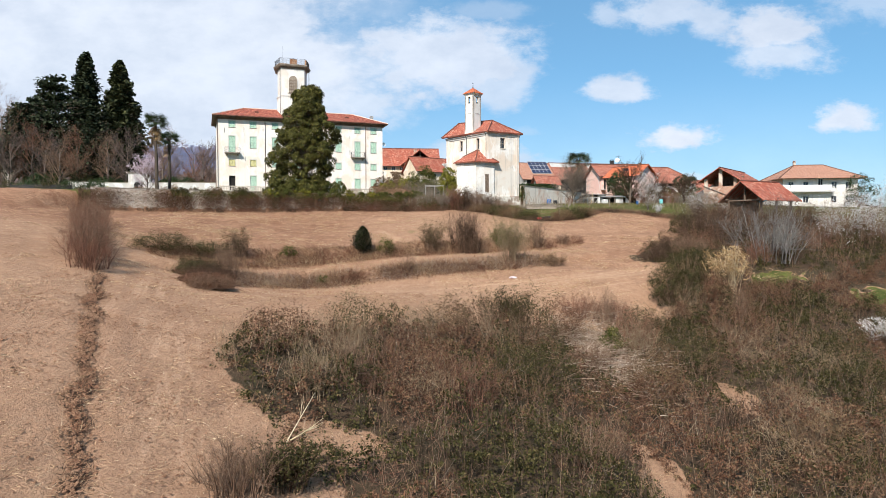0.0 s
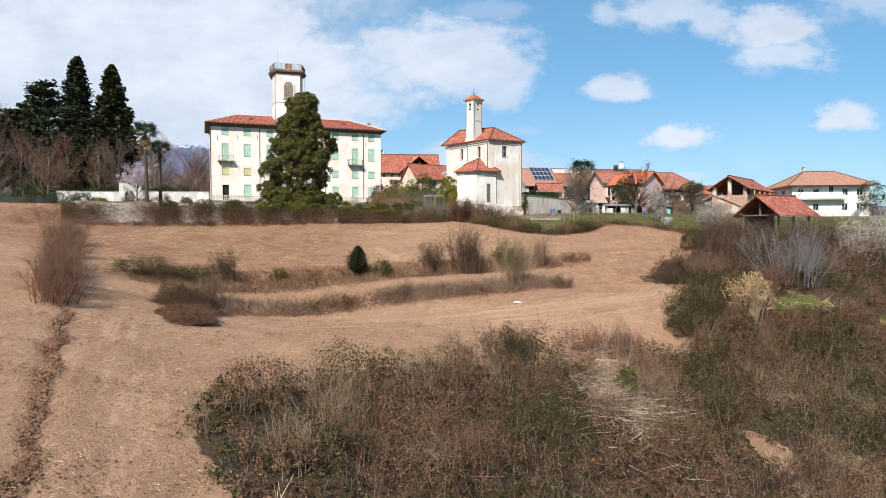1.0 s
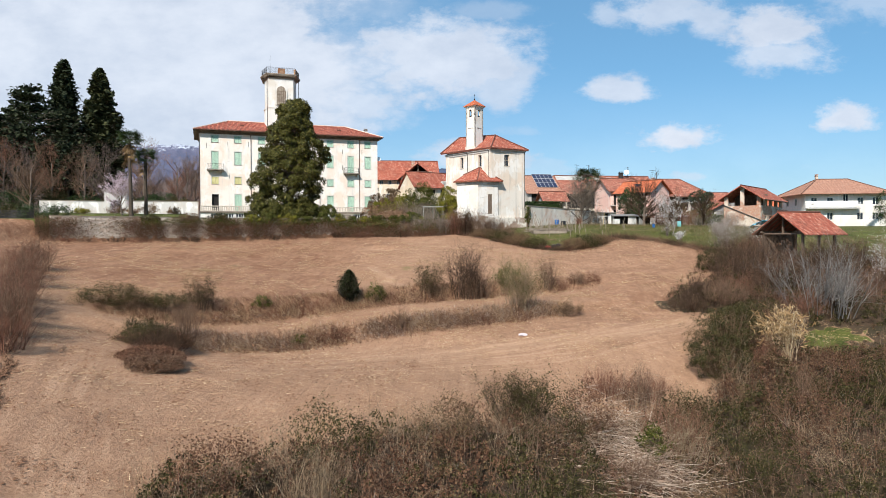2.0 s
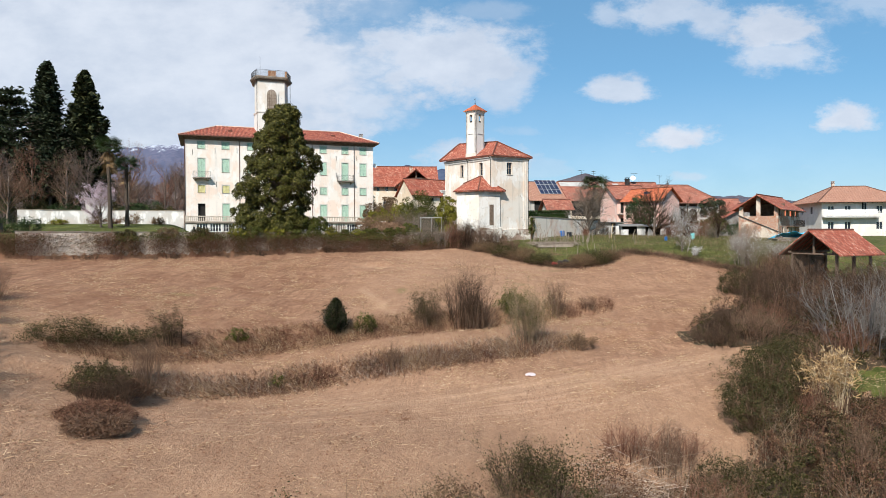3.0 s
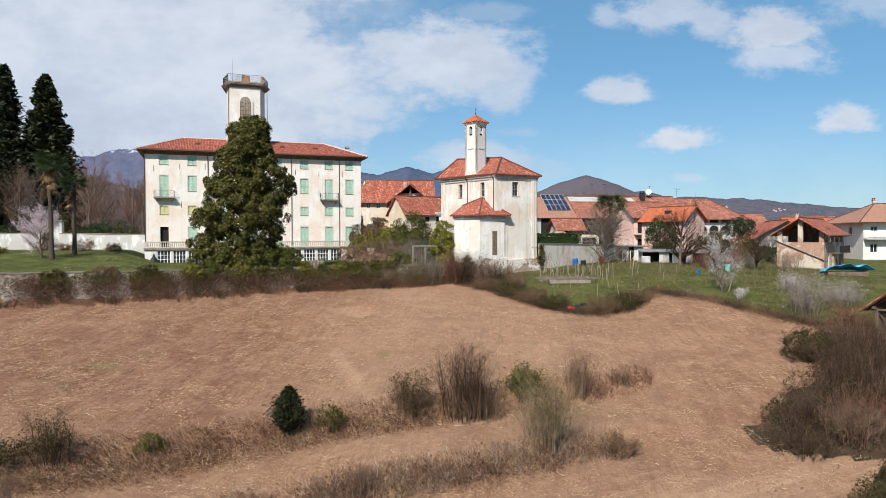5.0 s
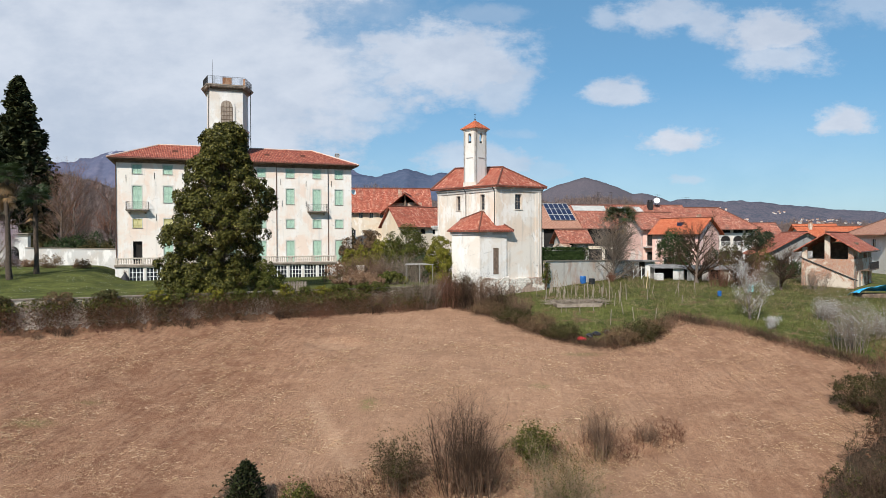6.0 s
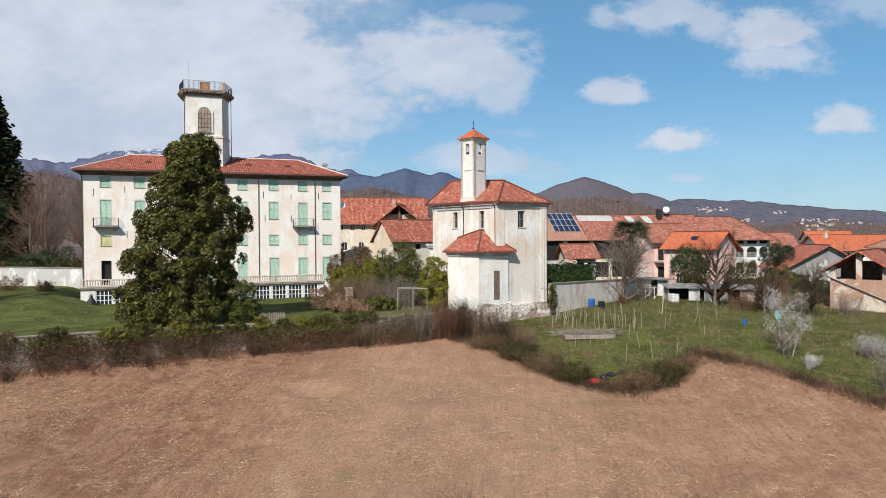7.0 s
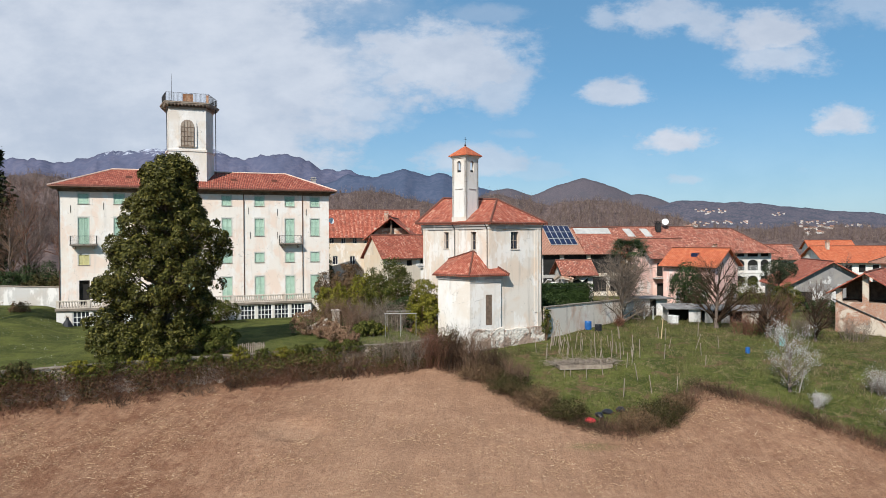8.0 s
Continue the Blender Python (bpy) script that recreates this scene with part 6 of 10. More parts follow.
    # further houses on the right
    gable_house("farm_house", "brownish tiled house behind the arcaded house", 64.0, 190, -6, 9, 9, 18.5, 24.6, 27.2, OCHRE_PLASTER, TILES_OLD, 0.7, front=[(1, 1, 1.8, 2.2), (4, 1, 1.8, 2.2), (2, 3.9, 1, 1.4), (6, 3.9, 1, 1.4)])
    q = gable_house("long_house", "long house with bright red tiled roof", 94.0, 205, 2, 24, 10, 17.0, 23.4, 26.6, WHITE_PLASTER, TILES_ORANGE, 0.8, front=[(1.5 + 3.2 * i, 3.6, 1.6, 1.8) for i in range(7)] + [(1.5 + 3.2 * i, 0.6, 1.6, 2.2) for i in range(7)])
    chimney(q, -9, -1, 9.6, 0.7, 1.0)
    gable_house("far_house", "ochre house with tiled roof and dormer", 74, 225, 20, 9, 8, 18.5, 26.0, 28.2, OCHRE_PLASTER, TILES_OLD, 0.6, front=[(1.5, 4.6, 1, 1.4), (4, 4.6, 1, 1.4), (6.5, 4.6, 1, 1.4)])
    gable_house("far_house", "white house among trees", 104, 236, -12, 11, 8, 18.5, 25.6, 27.8, WHITE_PLASTER, TILES_ORANGE, 0.6, front=[(1.5, 4.6, 1, 1.4), (4, 4.6, 1, 1.4), (6.5, 4.6, 1, 1.4)])
    gable_house("far_house", "pink house beyond the long roof", 62, 238, 10, 10, 8, 18.5, 25.2, 27.6, PINK_PLASTER, TILES_ORANGE, 0.6, front=[(1.5, 4.6, 1, 1.4), (4, 4.6, 1, 1.4), (6.5, 4.6, 1, 1.4)])
    gable_house("grey_barn", "grey rendered barn with a wide tiled gable", 58.2, 161, 78, 14, 12.5, 17.0, 21.3, 24.9, BARN_PLASTER, TILES_CHURCH, 0.9, left=[(1.0, 0.4, 2.2, 2.6)])
    # brick-gabled farmhouse
    h2 = gable_house("brick_farmhouse", "half-ruined farmhouse with bare brick gable and open loft", 49.4, 132.4, 49, 14, 6.2, 16.8, 22.6, 24.6, BRICK, TILES_CHURCH, 0.85, open_gable=True, wall_top=21.0,
                     front=[(2.6, 0.3, 1.0, 2.1), (5.4, 0.3, 1.0, 2.1), (8.0, 1.0, 1.0, 1.4), (10.6, 0.3, 1.0, 2.1)])
    for y in (-2.75, 0.0, 2.75):
        part("brick_pier", boxes((-6.98, y - 0.32, 4.2, -6.5, y + 0.32, 7.5 - abs(y) * 0.62)), BRICK, h2)
    for x in (-3.5, 0, 3.5, 6.7):
        part("brick_pier", boxes((x - 0.25, -3.08, 4.2, x + 0.25, -2.6, 5.7)), BRICK, h2)
    part("loft_floor", boxes((-6.7, -2.8, 4.0, 6.7, 2.8, 4.19)), TIMBER, h2)
    part("loft_back", boxes((-2.0, -2.8, 4.19, -1.8, 2.8, 6.4)), TIMBER, h2)
    bm = bmesh.new()
    tube(bm, (-7.12, 3.4, 4.5), (-7.12, -3.6, 1.4), 0.07, n=6)
    part("sloping_pipe", bm, IRON, h2)
    bm = bmesh.new()
    railing(bm, [(-1, -4.0), (6.9, -4.0)], 2.6, 3.6, 0.15, 0.014)
    part("gallery_railing", bm, IRON, h2)
    part("gallery", boxes((-1, -4.05, 2.45, 7.0, -3.12, 2.6)), TIMBER, h2)
    # large white house
    h3 = gable_house("white_house", "large white house with balconies and wide brown roof", 77.0, 155, -6, 16, 12, 17.5, 25.0, 27.9, WHITE_PLASTER, TILES_BROWN, 1.3, hip=True, win_mat=WHITE_PAINT,
                     front=[(1.2, 4.6, 1.2, 1.5), (4.4, 4.6, 1.2, 1.5), (7.6, 4.6, 1.0, 2.2), (10.4, 4.6, 1.2, 1.5), (13.4, 4.6, 1.2, 1.5), (1.2, 1.4, 1.2, 1.5), (4.4, 1.4, 1.2, 1.5), (10.4, 1.4, 1.2, 1.5), (13.4, 1.4, 1.2, 1.5)],
                     left=[(2.0, 4.6, 1.2, 1.5), (6.4, 4.6, 1.2, 1.5)])
    part("balcony", boxes((-8, -7.4, 3.7, 2.5, -6.0, 3.88)), CONCRETE, h3)
    bm = bmesh.new()
    railing(bm, [(-8, -6.02), (-8, -7.35), (2.5, -7.35), (2.5, -6.02)], 3.88, 4.9, 0.14, 0.014)
    part("balcony_railing", bm, WHITE_PAINT, h3)
    for i in range(12):
        x = -7.6 + i * 0.8
        part("lace_curtain", boxes((x, -7.3, 4.7 - 0.15 * (i % 3), x + 0.72, -7.28, 5.3)), WHITE_PAINT, h3)
    bm = bmesh.new()
    for k in range(9):
        box(bm, 3.2 + k * 0.45, -7.6, k * 0.42, 3.7 + k * 0.45, -6.6, k * 0.42 + 0.06)
    tube(bm, (3.2, -7.6, 0.9), (7.3, -7.6, 4.7), 0.04, n=5)
    part("outer_stair", bm, CONCRETE, h3)
    chimney(h3, -3, 0.5, 10.2, 0.5, 0.9)
    make_shed()


def boxes_arch(w2, rise):
    """A dark half-round panel, for the head of an arch."""
    bm = bmesh.new()
    pts = [(w2 * math.cos(t), w2 * rise * math.sin(t)) for t in np.linspace(0, math.pi, 11)]
    f = [bm.verts.new((x, 0, z)) for x, z in pts]
    b = [bm.verts.new((x, 0.3, z)) for x, z in pts]
    bm.faces.new(f[::-1])
    bm.faces.new(b)
    for i in range(len(pts)):
        j = (i + 1) % len(pts)
        bm.faces.new((f[i], f[j], b[j], b[i]))
    bmesh.ops.recalc_face_normals(bm, faces=bm.faces[:])
    return bm


def make_shed():
    """Open field shed on posts with a red tiled gable roof."""
    z0 = 13.2
    s = thing("field_shed", at_uv(31.35, 83.1, z0), CAMTURN + 27.6, "open timber shed with red tiled roof among brambles", "shed")
    w, d = 5.9, 5.0
    for x in (-w / 2 + 0.2, 0, w / 2 - 0.2):
        for y in (-d / 2 + 0.2, d / 2 - 0.2):
            part("post", boxes((x - 0.11, y - 0.11, -0.6, x + 0.11, y + 0.11, 2.9)), TIMBER if x > -3 or y > 0 else BRICK, s)
    # boards added across the back so that the inside stays dark
    for i in range(14):
        x = -w / 2 + 0.25 + i * (w - 0.5) / 14
        part("back_board", boxes((x, d / 2 - 0.12, -0.6, x + (w - 0.5) / 14 - 0.02, d / 2 - 0.08, 2.75 + 0.05 * (i % 3))), TIMBER, s)
    for x in (-w / 2 + 0.2, w / 2 - 0.2):
        part("king_post", boxes((x - 0.09, -0.09, 2.9, x + 0.09, 0.09, 4.9)), TIMBER, s)
    for y in (-d / 2 + 0.2, d / 2 - 0.2):
        part("plate", boxes((-w / 2 - 0.4, y - 0.1, 2.9, w / 2 + 0.4, y + 0.1, 3.1)), TIMBER, s)
    part("tie_beam", boxes((-w / 2 + 0.1, -d / 2, 2.75, -w / 2 + 0.3, d / 2, 2.9)), TIMBER, s)
    o, he, hr = 0.7, 3.3, 5.2
    k = (hr - he) / (d / 2)
    bm = bmesh.new()
    A, B, S, R = (-w / 2 - o, -d / 2 - o, he - o * k), (w / 2 + o, -d / 2 - o, he - o * k), (w / 2 + o, 0, hr), (-w / 2 - o, 0, hr)
    C, D = (w / 2 + o, d / 2 + o, he - o * k), (-w / 2 - o, d / 2 + o, he - o * k)
    slab(bm, (A, B, S, R), 0.12)
    slab(bm, (C, D, R, S), 0.12)
    roof = part("roof", bm, TILES_CHURCH, s, "red clay tiled roof")
    bm = bmesh.new()
    tube(bm, (R[0], 0, hr + 0.02), (S[0], 0, hr + 0.02), 0.12, n=6)
    part("ridge_tiles", bm, TILES_CHURCH, roof)
    for i in range(9):
        x = -w / 2 - 0.6 + i * (w + 1.2) / 8
        for sgn in (-1, 1):
            bm = bmesh.new()
            tube(bm, (x, sgn * (d / 2 + 0.7), he - 0.7 * k - 0.17), (x, 0, hr - 0.17), 0.06, n=4)
            part("rafter", bm, TIMBER, s)
    barrel("blue plastic drum under the shed", at_uv(27.6, 82.3, ground(*xy_of(27.6, 82.3))), BLUE_PLASTIC, 0.3, 0.9)


def barrel(label, place, mat, r=0.3, h=0.9, name="barrel"):
    b = thing(name, place, 0, label, "barrel")
    bm = bmesh.new()
    lathe(bm, [(r * 0.9, -0.1), (r * 0.94, 0), (r, h * 0.1), (r, h * 0.32), (r * 1.04, h * 0.34), (r, h * 0.36), (r, h * 0.64), (r * 1.04, h * 0.66), (r, h * 0.68), (r, h * 0.92), (r * 0.92, h)], 16)
    part("body", bm, mat, b)
    bm = bmesh.new()
    lathe(bm, [(r * 0.8, 0), (r * 0.8, 0.02), (r * 0.2, 0.025)], 12, (0, 0, h))
    part("lid", bm, mat, b)
    return b


make_village()

# ---- growing things ----
UP = np.array((0.0, 0.0, 1.0))


class Growth:
    """Collects branch levels and leaves of one plant as arrays."""

    def __init__(self, seed):
        self.rng = np.random.default_rng(seed)
        self.wood, self.leaf = [], []

    def branches(self, base, way, length, radius, bend=0.2, segs=2, keep=True):
        n = len(base)
        way = unit(way)
        side = unit(np.cross(way, self.rng.normal(size=(n, 3))))
        up = np.cross(way, side)
        curve = side * self.rng.normal(size=(n, 1)) * bend
        if keep:
            rows = []
            for s in range(segs + 1):
                t = s / segs
                c = base + way * (length * t)[:, None] + curve * (length * t * t)[:, None]
                r = radius * (1 - 0.72 * t)
                for k in range(3):
                    a = 2 * math.pi * k / 3
                    rows.append(c + (side * math.cos(a) + up * math.sin(a)) * r[:, None])
            verts = np.stack(rows, 1).reshape(-1, 3)
            per = 3 * (segs + 1)
            f = [(s * 3 + k, s * 3 + (k + 1) % 3, s * 3 + 3 + (k + 1) % 3, s * 3 + 3 + k) for s in range(segs) for k in range(3 if segs > 1 else 2)]
            self.wood.append((verts, (np.array(f)[None] + (np.arange(n) * per)[:, None, None]).reshape(-1, 4)))
        return dict(base=base, way=way, length=length, radius=radius, curve=curve)

    def fork(self, b, n, tmin=0.3, spread=0.7, ratio=0.5, lift=0.2, bend=0.25, segs=2, thin=0.5, tmax=1.0):
        m = len(b["base"])
        t = self.rng.uniform(tmin, tmax, (m, n)).ravel()
        i = np.repeat(np.arange(m), n)
        L = b["length"][i]
        pos = b["base"][i] + b["way"][i] * (L * t)[:, None] + b["curve"][i] * (L * t * t)[:, None]
        way = unit(b["way"][i] + self.rng.normal(size=(m * n, 3)) * spread + UP * lift)
        length = L * ratio * self.rng.uniform(0.6, 1.2, m * n) * (1.15 - 0.4 * t)
        radius = np.maximum(b["radius"][i] * (1 - 0.72 * t) * thin, 0.004)
        return self.branches(pos, way, length, radius, bend, segs)

    def tips(self, b, t=1.0):
        return b["base"] + b["way"] * (b["length"] * t)[:, None] + b["curve"] * (b["length"] * t * t)[:, None]

    def leaves(self, centre, size, flat=0.0, aim=None, ratio=0.5):
        self.leaf.append(leaf_arrays(centre, size, self.rng, flat, aim, ratio))

    def spray(self, points, n, reach, size, **kw):
        """n leaves round each point."""
        c = np.repeat(points, n, 0) + self.rng.normal(size=(len(points) * n, 3)) * reach
        self.leaves(c, self.rng.uniform(0.6, 1.3, len(c)) * size, **kw)

    def cloud(self, centre, radii, n, size, shell=0.55, lump=0.35, seed=0.0, squash=0.0):
        """Leaves in a lumpy ellipsoid, thicker towards its skin."""
        d = unit(self.rng.normal(size=(n, 3)))
        k = np.array([1 + lump * 1.6 * noise.noise(Vector(x) * 2.1 + Vector((seed, 0, 0))) + lump * 0.8 * noise.noise(Vector(x) * 5.0 + Vector((0, seed, 0))) for x in d])
        r = (shell + (1 - shell) * self.rng.uniform(0, 1, n) ** 0.6) * k
        c = np.asarray(centre) + d * r[:, None] * np.asarray(radii)
        # two leaves of three gather in tufts
        m = max(6, n // 42)
        tuft = self.rng.integers(0, m, n)
        gather = self.rng.uniform(0, 1, n) < 0.68
        near = c[tuft] * 1.0 + self.rng.normal(size=(n, 3)) * float(np.mean(radii)) * 0.13
        c = np.where(gather[:, None], near, c)
        d = np.where(gather[:, None], unit(d[tuft] + self.rng.normal(size=(n, 3)) * 0.5), d)
        self.leaves(c, self.rng.uniform(0.6, 1.3, n) * size, 0.5, d)

    def build(self, parent, wood_mat, leaf_mat, wood="branchwork", leaf="foliage"):
        if self.wood:
            v, f = join_arrays(*self.wood)
            mesh_part(wood, mesh_from(wood, v, 4, f), wood_mat, parent)
        if self.leaf:
            v, f = join_arrays(*self.leaf)
            mesh_part(leaf, mesh_from(leaf, v, 4, f), leaf_mat, parent)


def trunk_part(parent, h, r0, r1, rng, mat, lean=0.03, flare=1.5, n=9, name="trunk"):
    """A tapered, slightly wandering trunk; returns its centre line."""
    bm = bmesh.new()
    pts = [Vector((0, 0, -0.3))]
    steps = 7
    for i in range(1, steps + 1):
        p = pts[-1] + Vector((rng.normal() * lean * h / steps * 2, rng.normal() * lean * h / steps * 2, (h + 0.3) / steps))
        pts.append(p)
    prev = None
    for i, p in enumerate(pts):
        t = i / steps
        r = r0 + (r1 - r0) * t
        r *= flare if i == 0 else 1
        ring = [bm.verts.new(p + Vector((math.cos(2 * math.pi * k / n), math.sin(2 * math.pi * k / n), 0)) * r * (1 + 0.12 * rng.normal())) for k in range(n)]
        if prev:
            for k in range(n):
                bm.faces.new((prev[k], prev[(k + 1) % n], ring[(k + 1) % n], ring[k]))
        prev = ring
    bm.faces.new(prev)
    ob = part(name, bm, mat, parent)
    for f in ob.data.polygons:
        f.use_smooth = True
    return pts


def along(pts, t):
    k = min(len(pts) - 2, int(t * (len(pts) - 1)))
    f = t * (len(pts) - 1) - k
    return pts[k].lerp(pts[k + 1], f)


def bare_tree(label, place, h, spread, seed, twig=None, bark=None, n=(14, 7, 6, 4), trunk_r=0.22, start=0.2, lift=0.35, name="bare_tree", group="", fine=0.012, leaf=None, leaf_mat=None):
    """A leafless tree: trunk, limbs, branches, twigs."""
    rng = np.random.default_rng(seed)
    tr = thing(name, place, rng.uniform(0, 360), label, "tree", group)
    pts = trunk_part(tr, h * 0.72, trunk_r, trunk_r * 0.3, rng, bark or BARK, 0.035)
    g = Growth(seed + 1)
    ts = np.sort(rng.uniform(start, 1.0, n[0]))
    base = np.array([along(pts, t)[:] for t in ts])
    a = rng.uniform(0, 2 * math.pi, n[0])
    way = np.stack((np.cos(a), np.sin(a), rng.uniform(0.3, 1.1, n[0]) + 0.9 * ts), 1)
    length = spread * rng.uniform(0.7, 1.15, n[0]) * (1.15 - 0.45 * ts) + h * 0.12 * ts
    b = g.branches(base, way, length, trunk_r * (0.55 - 0.3 * ts), 0.18, 3)
    for i, k in enumerate(n[1:]):
        b = g.fork(b, k, 0.25, 0.55, 0.55, lift, 0.25, 2 if i == 0 else 1, 0.6)
        b["radius"] = np.maximum(b["radius"], fine)
    if leaf:
        g.spray(g.tips(b), leaf[0], leaf[1], leaf[2])
    g.build(tr, twig or TWIG_GREY, leaf_mat, "branchwork", "blossom" if leaf_mat in (BLOSSOM, BLOSSOM_PINK) else "foliage")
    return tr


def bare_shrub(label, place, h, w, seed, count=26, twig=None, forks=(5, 4), leaf=None, leaf_mat=None, name="shrub", lift=0.2, category="shrub", group="", r=0.026, fine=0.011):
    """Many stems from one foot."""
    g = Growth(seed)
    rng = g.rng
    sh = thing(name, place, 0, label, category, group)
    a = rng.uniform(0, 2 * math.pi, count)
    foot = rng.uniform(0, 0.42, count) * w
    base = np.stack((np.cos(a) * foot, np.sin(a) * foot, np.full(count, -0.08)), 1)
    tilt = rng.uniform(-0.08, 0.42, count) * w / h
    way = np.stack((np.cos(a) * tilt, np.sin(a) * tilt, np.ones(count)), 1)
    length = h * rng.uniform(0.55, 1.0, count)
    b = g.branches(base, way, length, np.full(count, r), 0.15, 3)
    for k in forks:
        b = g.fork(b, k, 0.2, 0.62, 0.5, lift, 0.3, 1, 0.6)
        b["radius"] = np.maximum(b["radius"], fine)
    if leaf:
        g.spray(g.tips(b, 0.7), leaf[0], leaf[1], leaf[2])
    g.build(sh, twig or TWIG_BROWN, leaf_mat)
    return sh


def leafy_bush(label, place, radii, n, size, seed, leaf_mat, name="bush", twig=None, lump=0.35, category="shrub", shell=0.55, group=""):
    g = Growth(seed)
    rng = g.rng
    b = thing(name, place, 0, label, category, group)
    k = 16
    a = rng.uniform(0, 2 * math.pi, k)
    way = np.stack((np.cos(a) * radii[0], np.sin(a) * radii[1], rng.uniform(0.4, 1.6, k) * radii[2]), 1)
    br = g.branches(np.tile((0, 0, -0.1), (k, 1)), way, np.linalg.norm(way, axis=1) * 0.9, np.full(k, 0.03), 0.15, 2)
    br = g.fork(br, 6, 0.3, 0.5, 0.5, 0.1, 0.2, 1, 0.6)
    g.cloud((0, 0, radii[2] * 0.82), radii, n, size, shell, lump, seed * 1.7)
    # keep the lowest leaves above the soil
    v, f = g.leaf[-1]
    v[:, 2] = np.where(v[:, 2] < 0.02, 0.02 - v[:, 2] * 0.2, v[:, 2])
    g.build(b, twig or TWIG_BROWN, leaf_mat)
    return b


def leaf_clumps(g, centre, out, radius, per, size, ratio=0.45):
    """Domed bunches of leaves, open below, each facing its own way out."""
    n = len(centre)
    i = np.repeat(np.arange(n), per)
    way = unit(g.rng.normal(size=(n * per, 3)) * 0.62 + out[i] * 0.72)
    c = centre[i] + way * (radius[i] * g.rng.uniform(0.55, 1.0, n * per))[:, None]
    g.leaves(c, g.rng.uniform(0.7, 1.3, n * per) * size, 0.55, unit(way + UP * 0.25), ratio)


def clump_bush(label, place, radii, n, per, size, seed, leaf_mat, name="bush", category="shrub", group="", lump=0.25, clump=0.3, twig=None):
    """A shrub whose leaves gather in rounded bunches at the ends of its boughs."""
    g = Growth(seed)
    b = thing(name, place, 0, label, category, group)
    d = unit(g.rng.normal(size=(n, 3)) * (1, 1, 0.9) + (0, 0, 0.15))
    k = np.array([1 + lump * 1.5 * noise.noise(Vector(x) * 1.7 + Vector((seed * 1.3, 0, 0))) for x in d]) * g.rng.uniform(0.72, 1.0, n)
    rad = np.asarray(radii)
    end = d * k[:, None] * rad + (0, 0, rad[2] * 0.92)
    end[:, 2] = np.maximum(end[:, 2], 0.25)
    base = np.stack((d[:, 0] * 0.12 * rad[0], d[:, 1] * 0.12 * rad[1], np.full(n, -0.1)), 1)
    L = np.linalg.norm(end - base, axis=1)
    g.branches(base, end - base, L, 0.012 + 0.006 * L, 0.08, 2)
    leaf_clumps(g, end, unit(d + UP * 0.35), g.rng.uniform(0.75, 1.3, n) * clump * float(np.mean(rad)), per, size)
    inner = int(n * per * 0.25)
    dd = unit(g.rng.normal(size=(inner, 3)))
    g.leaves(dd * g.rng.uniform(0.3, 0.75, (inner, 1)) * rad + (0, 0, rad[2] * 0.92), g.rng.uniform(0.7, 1.2, inner) * size, 0.3, UP, 0.5)
    v, f = join_arrays(*g.leaf)
    v[:, 2] = np.where(v[:, 2] < 0.02, 0.02 - v[:, 2] * 0.2, v[:, 2])
    g.leaf = [(v, f)]
    g.build(b, twig or TWIG_BROWN, leaf_mat)
    return b


def conifer(label, place, h, r, seed, leaf_mat, profile, rows=44, per=15, size=0.22, name="conifer", droop=0.15, bare=0.06, sprays=11, trunk_r=0.4, layers=0):
    """Whorls of limbs with needle sprays; profile: rule from height share to width share."""
    g = Growth(seed)
    rng = g.rng
    c = thing(name, place, 0, label, "tree")
    pts = trunk_part(c, h * 0.97, trunk_r, 0.04, rng, BARK, 0.006)
    n = rows * per
    t = bare + (1 - bare) * rng.uniform(0, 1, n) ** 0.9
    if layers:
        t = np.clip(np.round(t * layers) / layers + rng.normal(size=n) * 0.012, bare, 0.995)
    base = np.array([along(pts, min(x, 0.999))[:] for x in t])
    a = rng.uniform(0, 2 * math.pi, n)
    lob = np.array([0.80 + 0.5 * noise.noise((math.cos(q) * 1.6 + seed, math.sin(q) * 1.6, x * h * 0.33)) for q, x in zip(a, t)])
    length = r * np.array([profile(x) for x in t]) * lob * rng.uniform(0.75, 1.1, n)
    way = np.stack((np.cos(a), np.sin(a), 0.25 - droop + 0.5 * t + rng.normal(size=n) * 0.08), 1)
    b = g.branches(base, way, np.maximum(length, 0.15), 0.02 + 0.012 * length, 0.08, 1)
    for s in range(sprays):
        q = 0.25 + 0.75 * (s + rng.uniform(0, 1, n)) / sprays
        p = g.tips(b, 1.0) * 0
        p = b["base"] + b["way"] * (b["length"] * q)[:, None] + rng.normal(size=(n, 3)) * (0.05 + 0.09 * b["length"][:, None] * q[:, None])
        g.leaves(p, rng.uniform(0.7, 1.4, n) * size, 0.45, UP, 0.55)
    g.build(c, BARK, leaf_mat, "limbwork", "foliage")
    return c


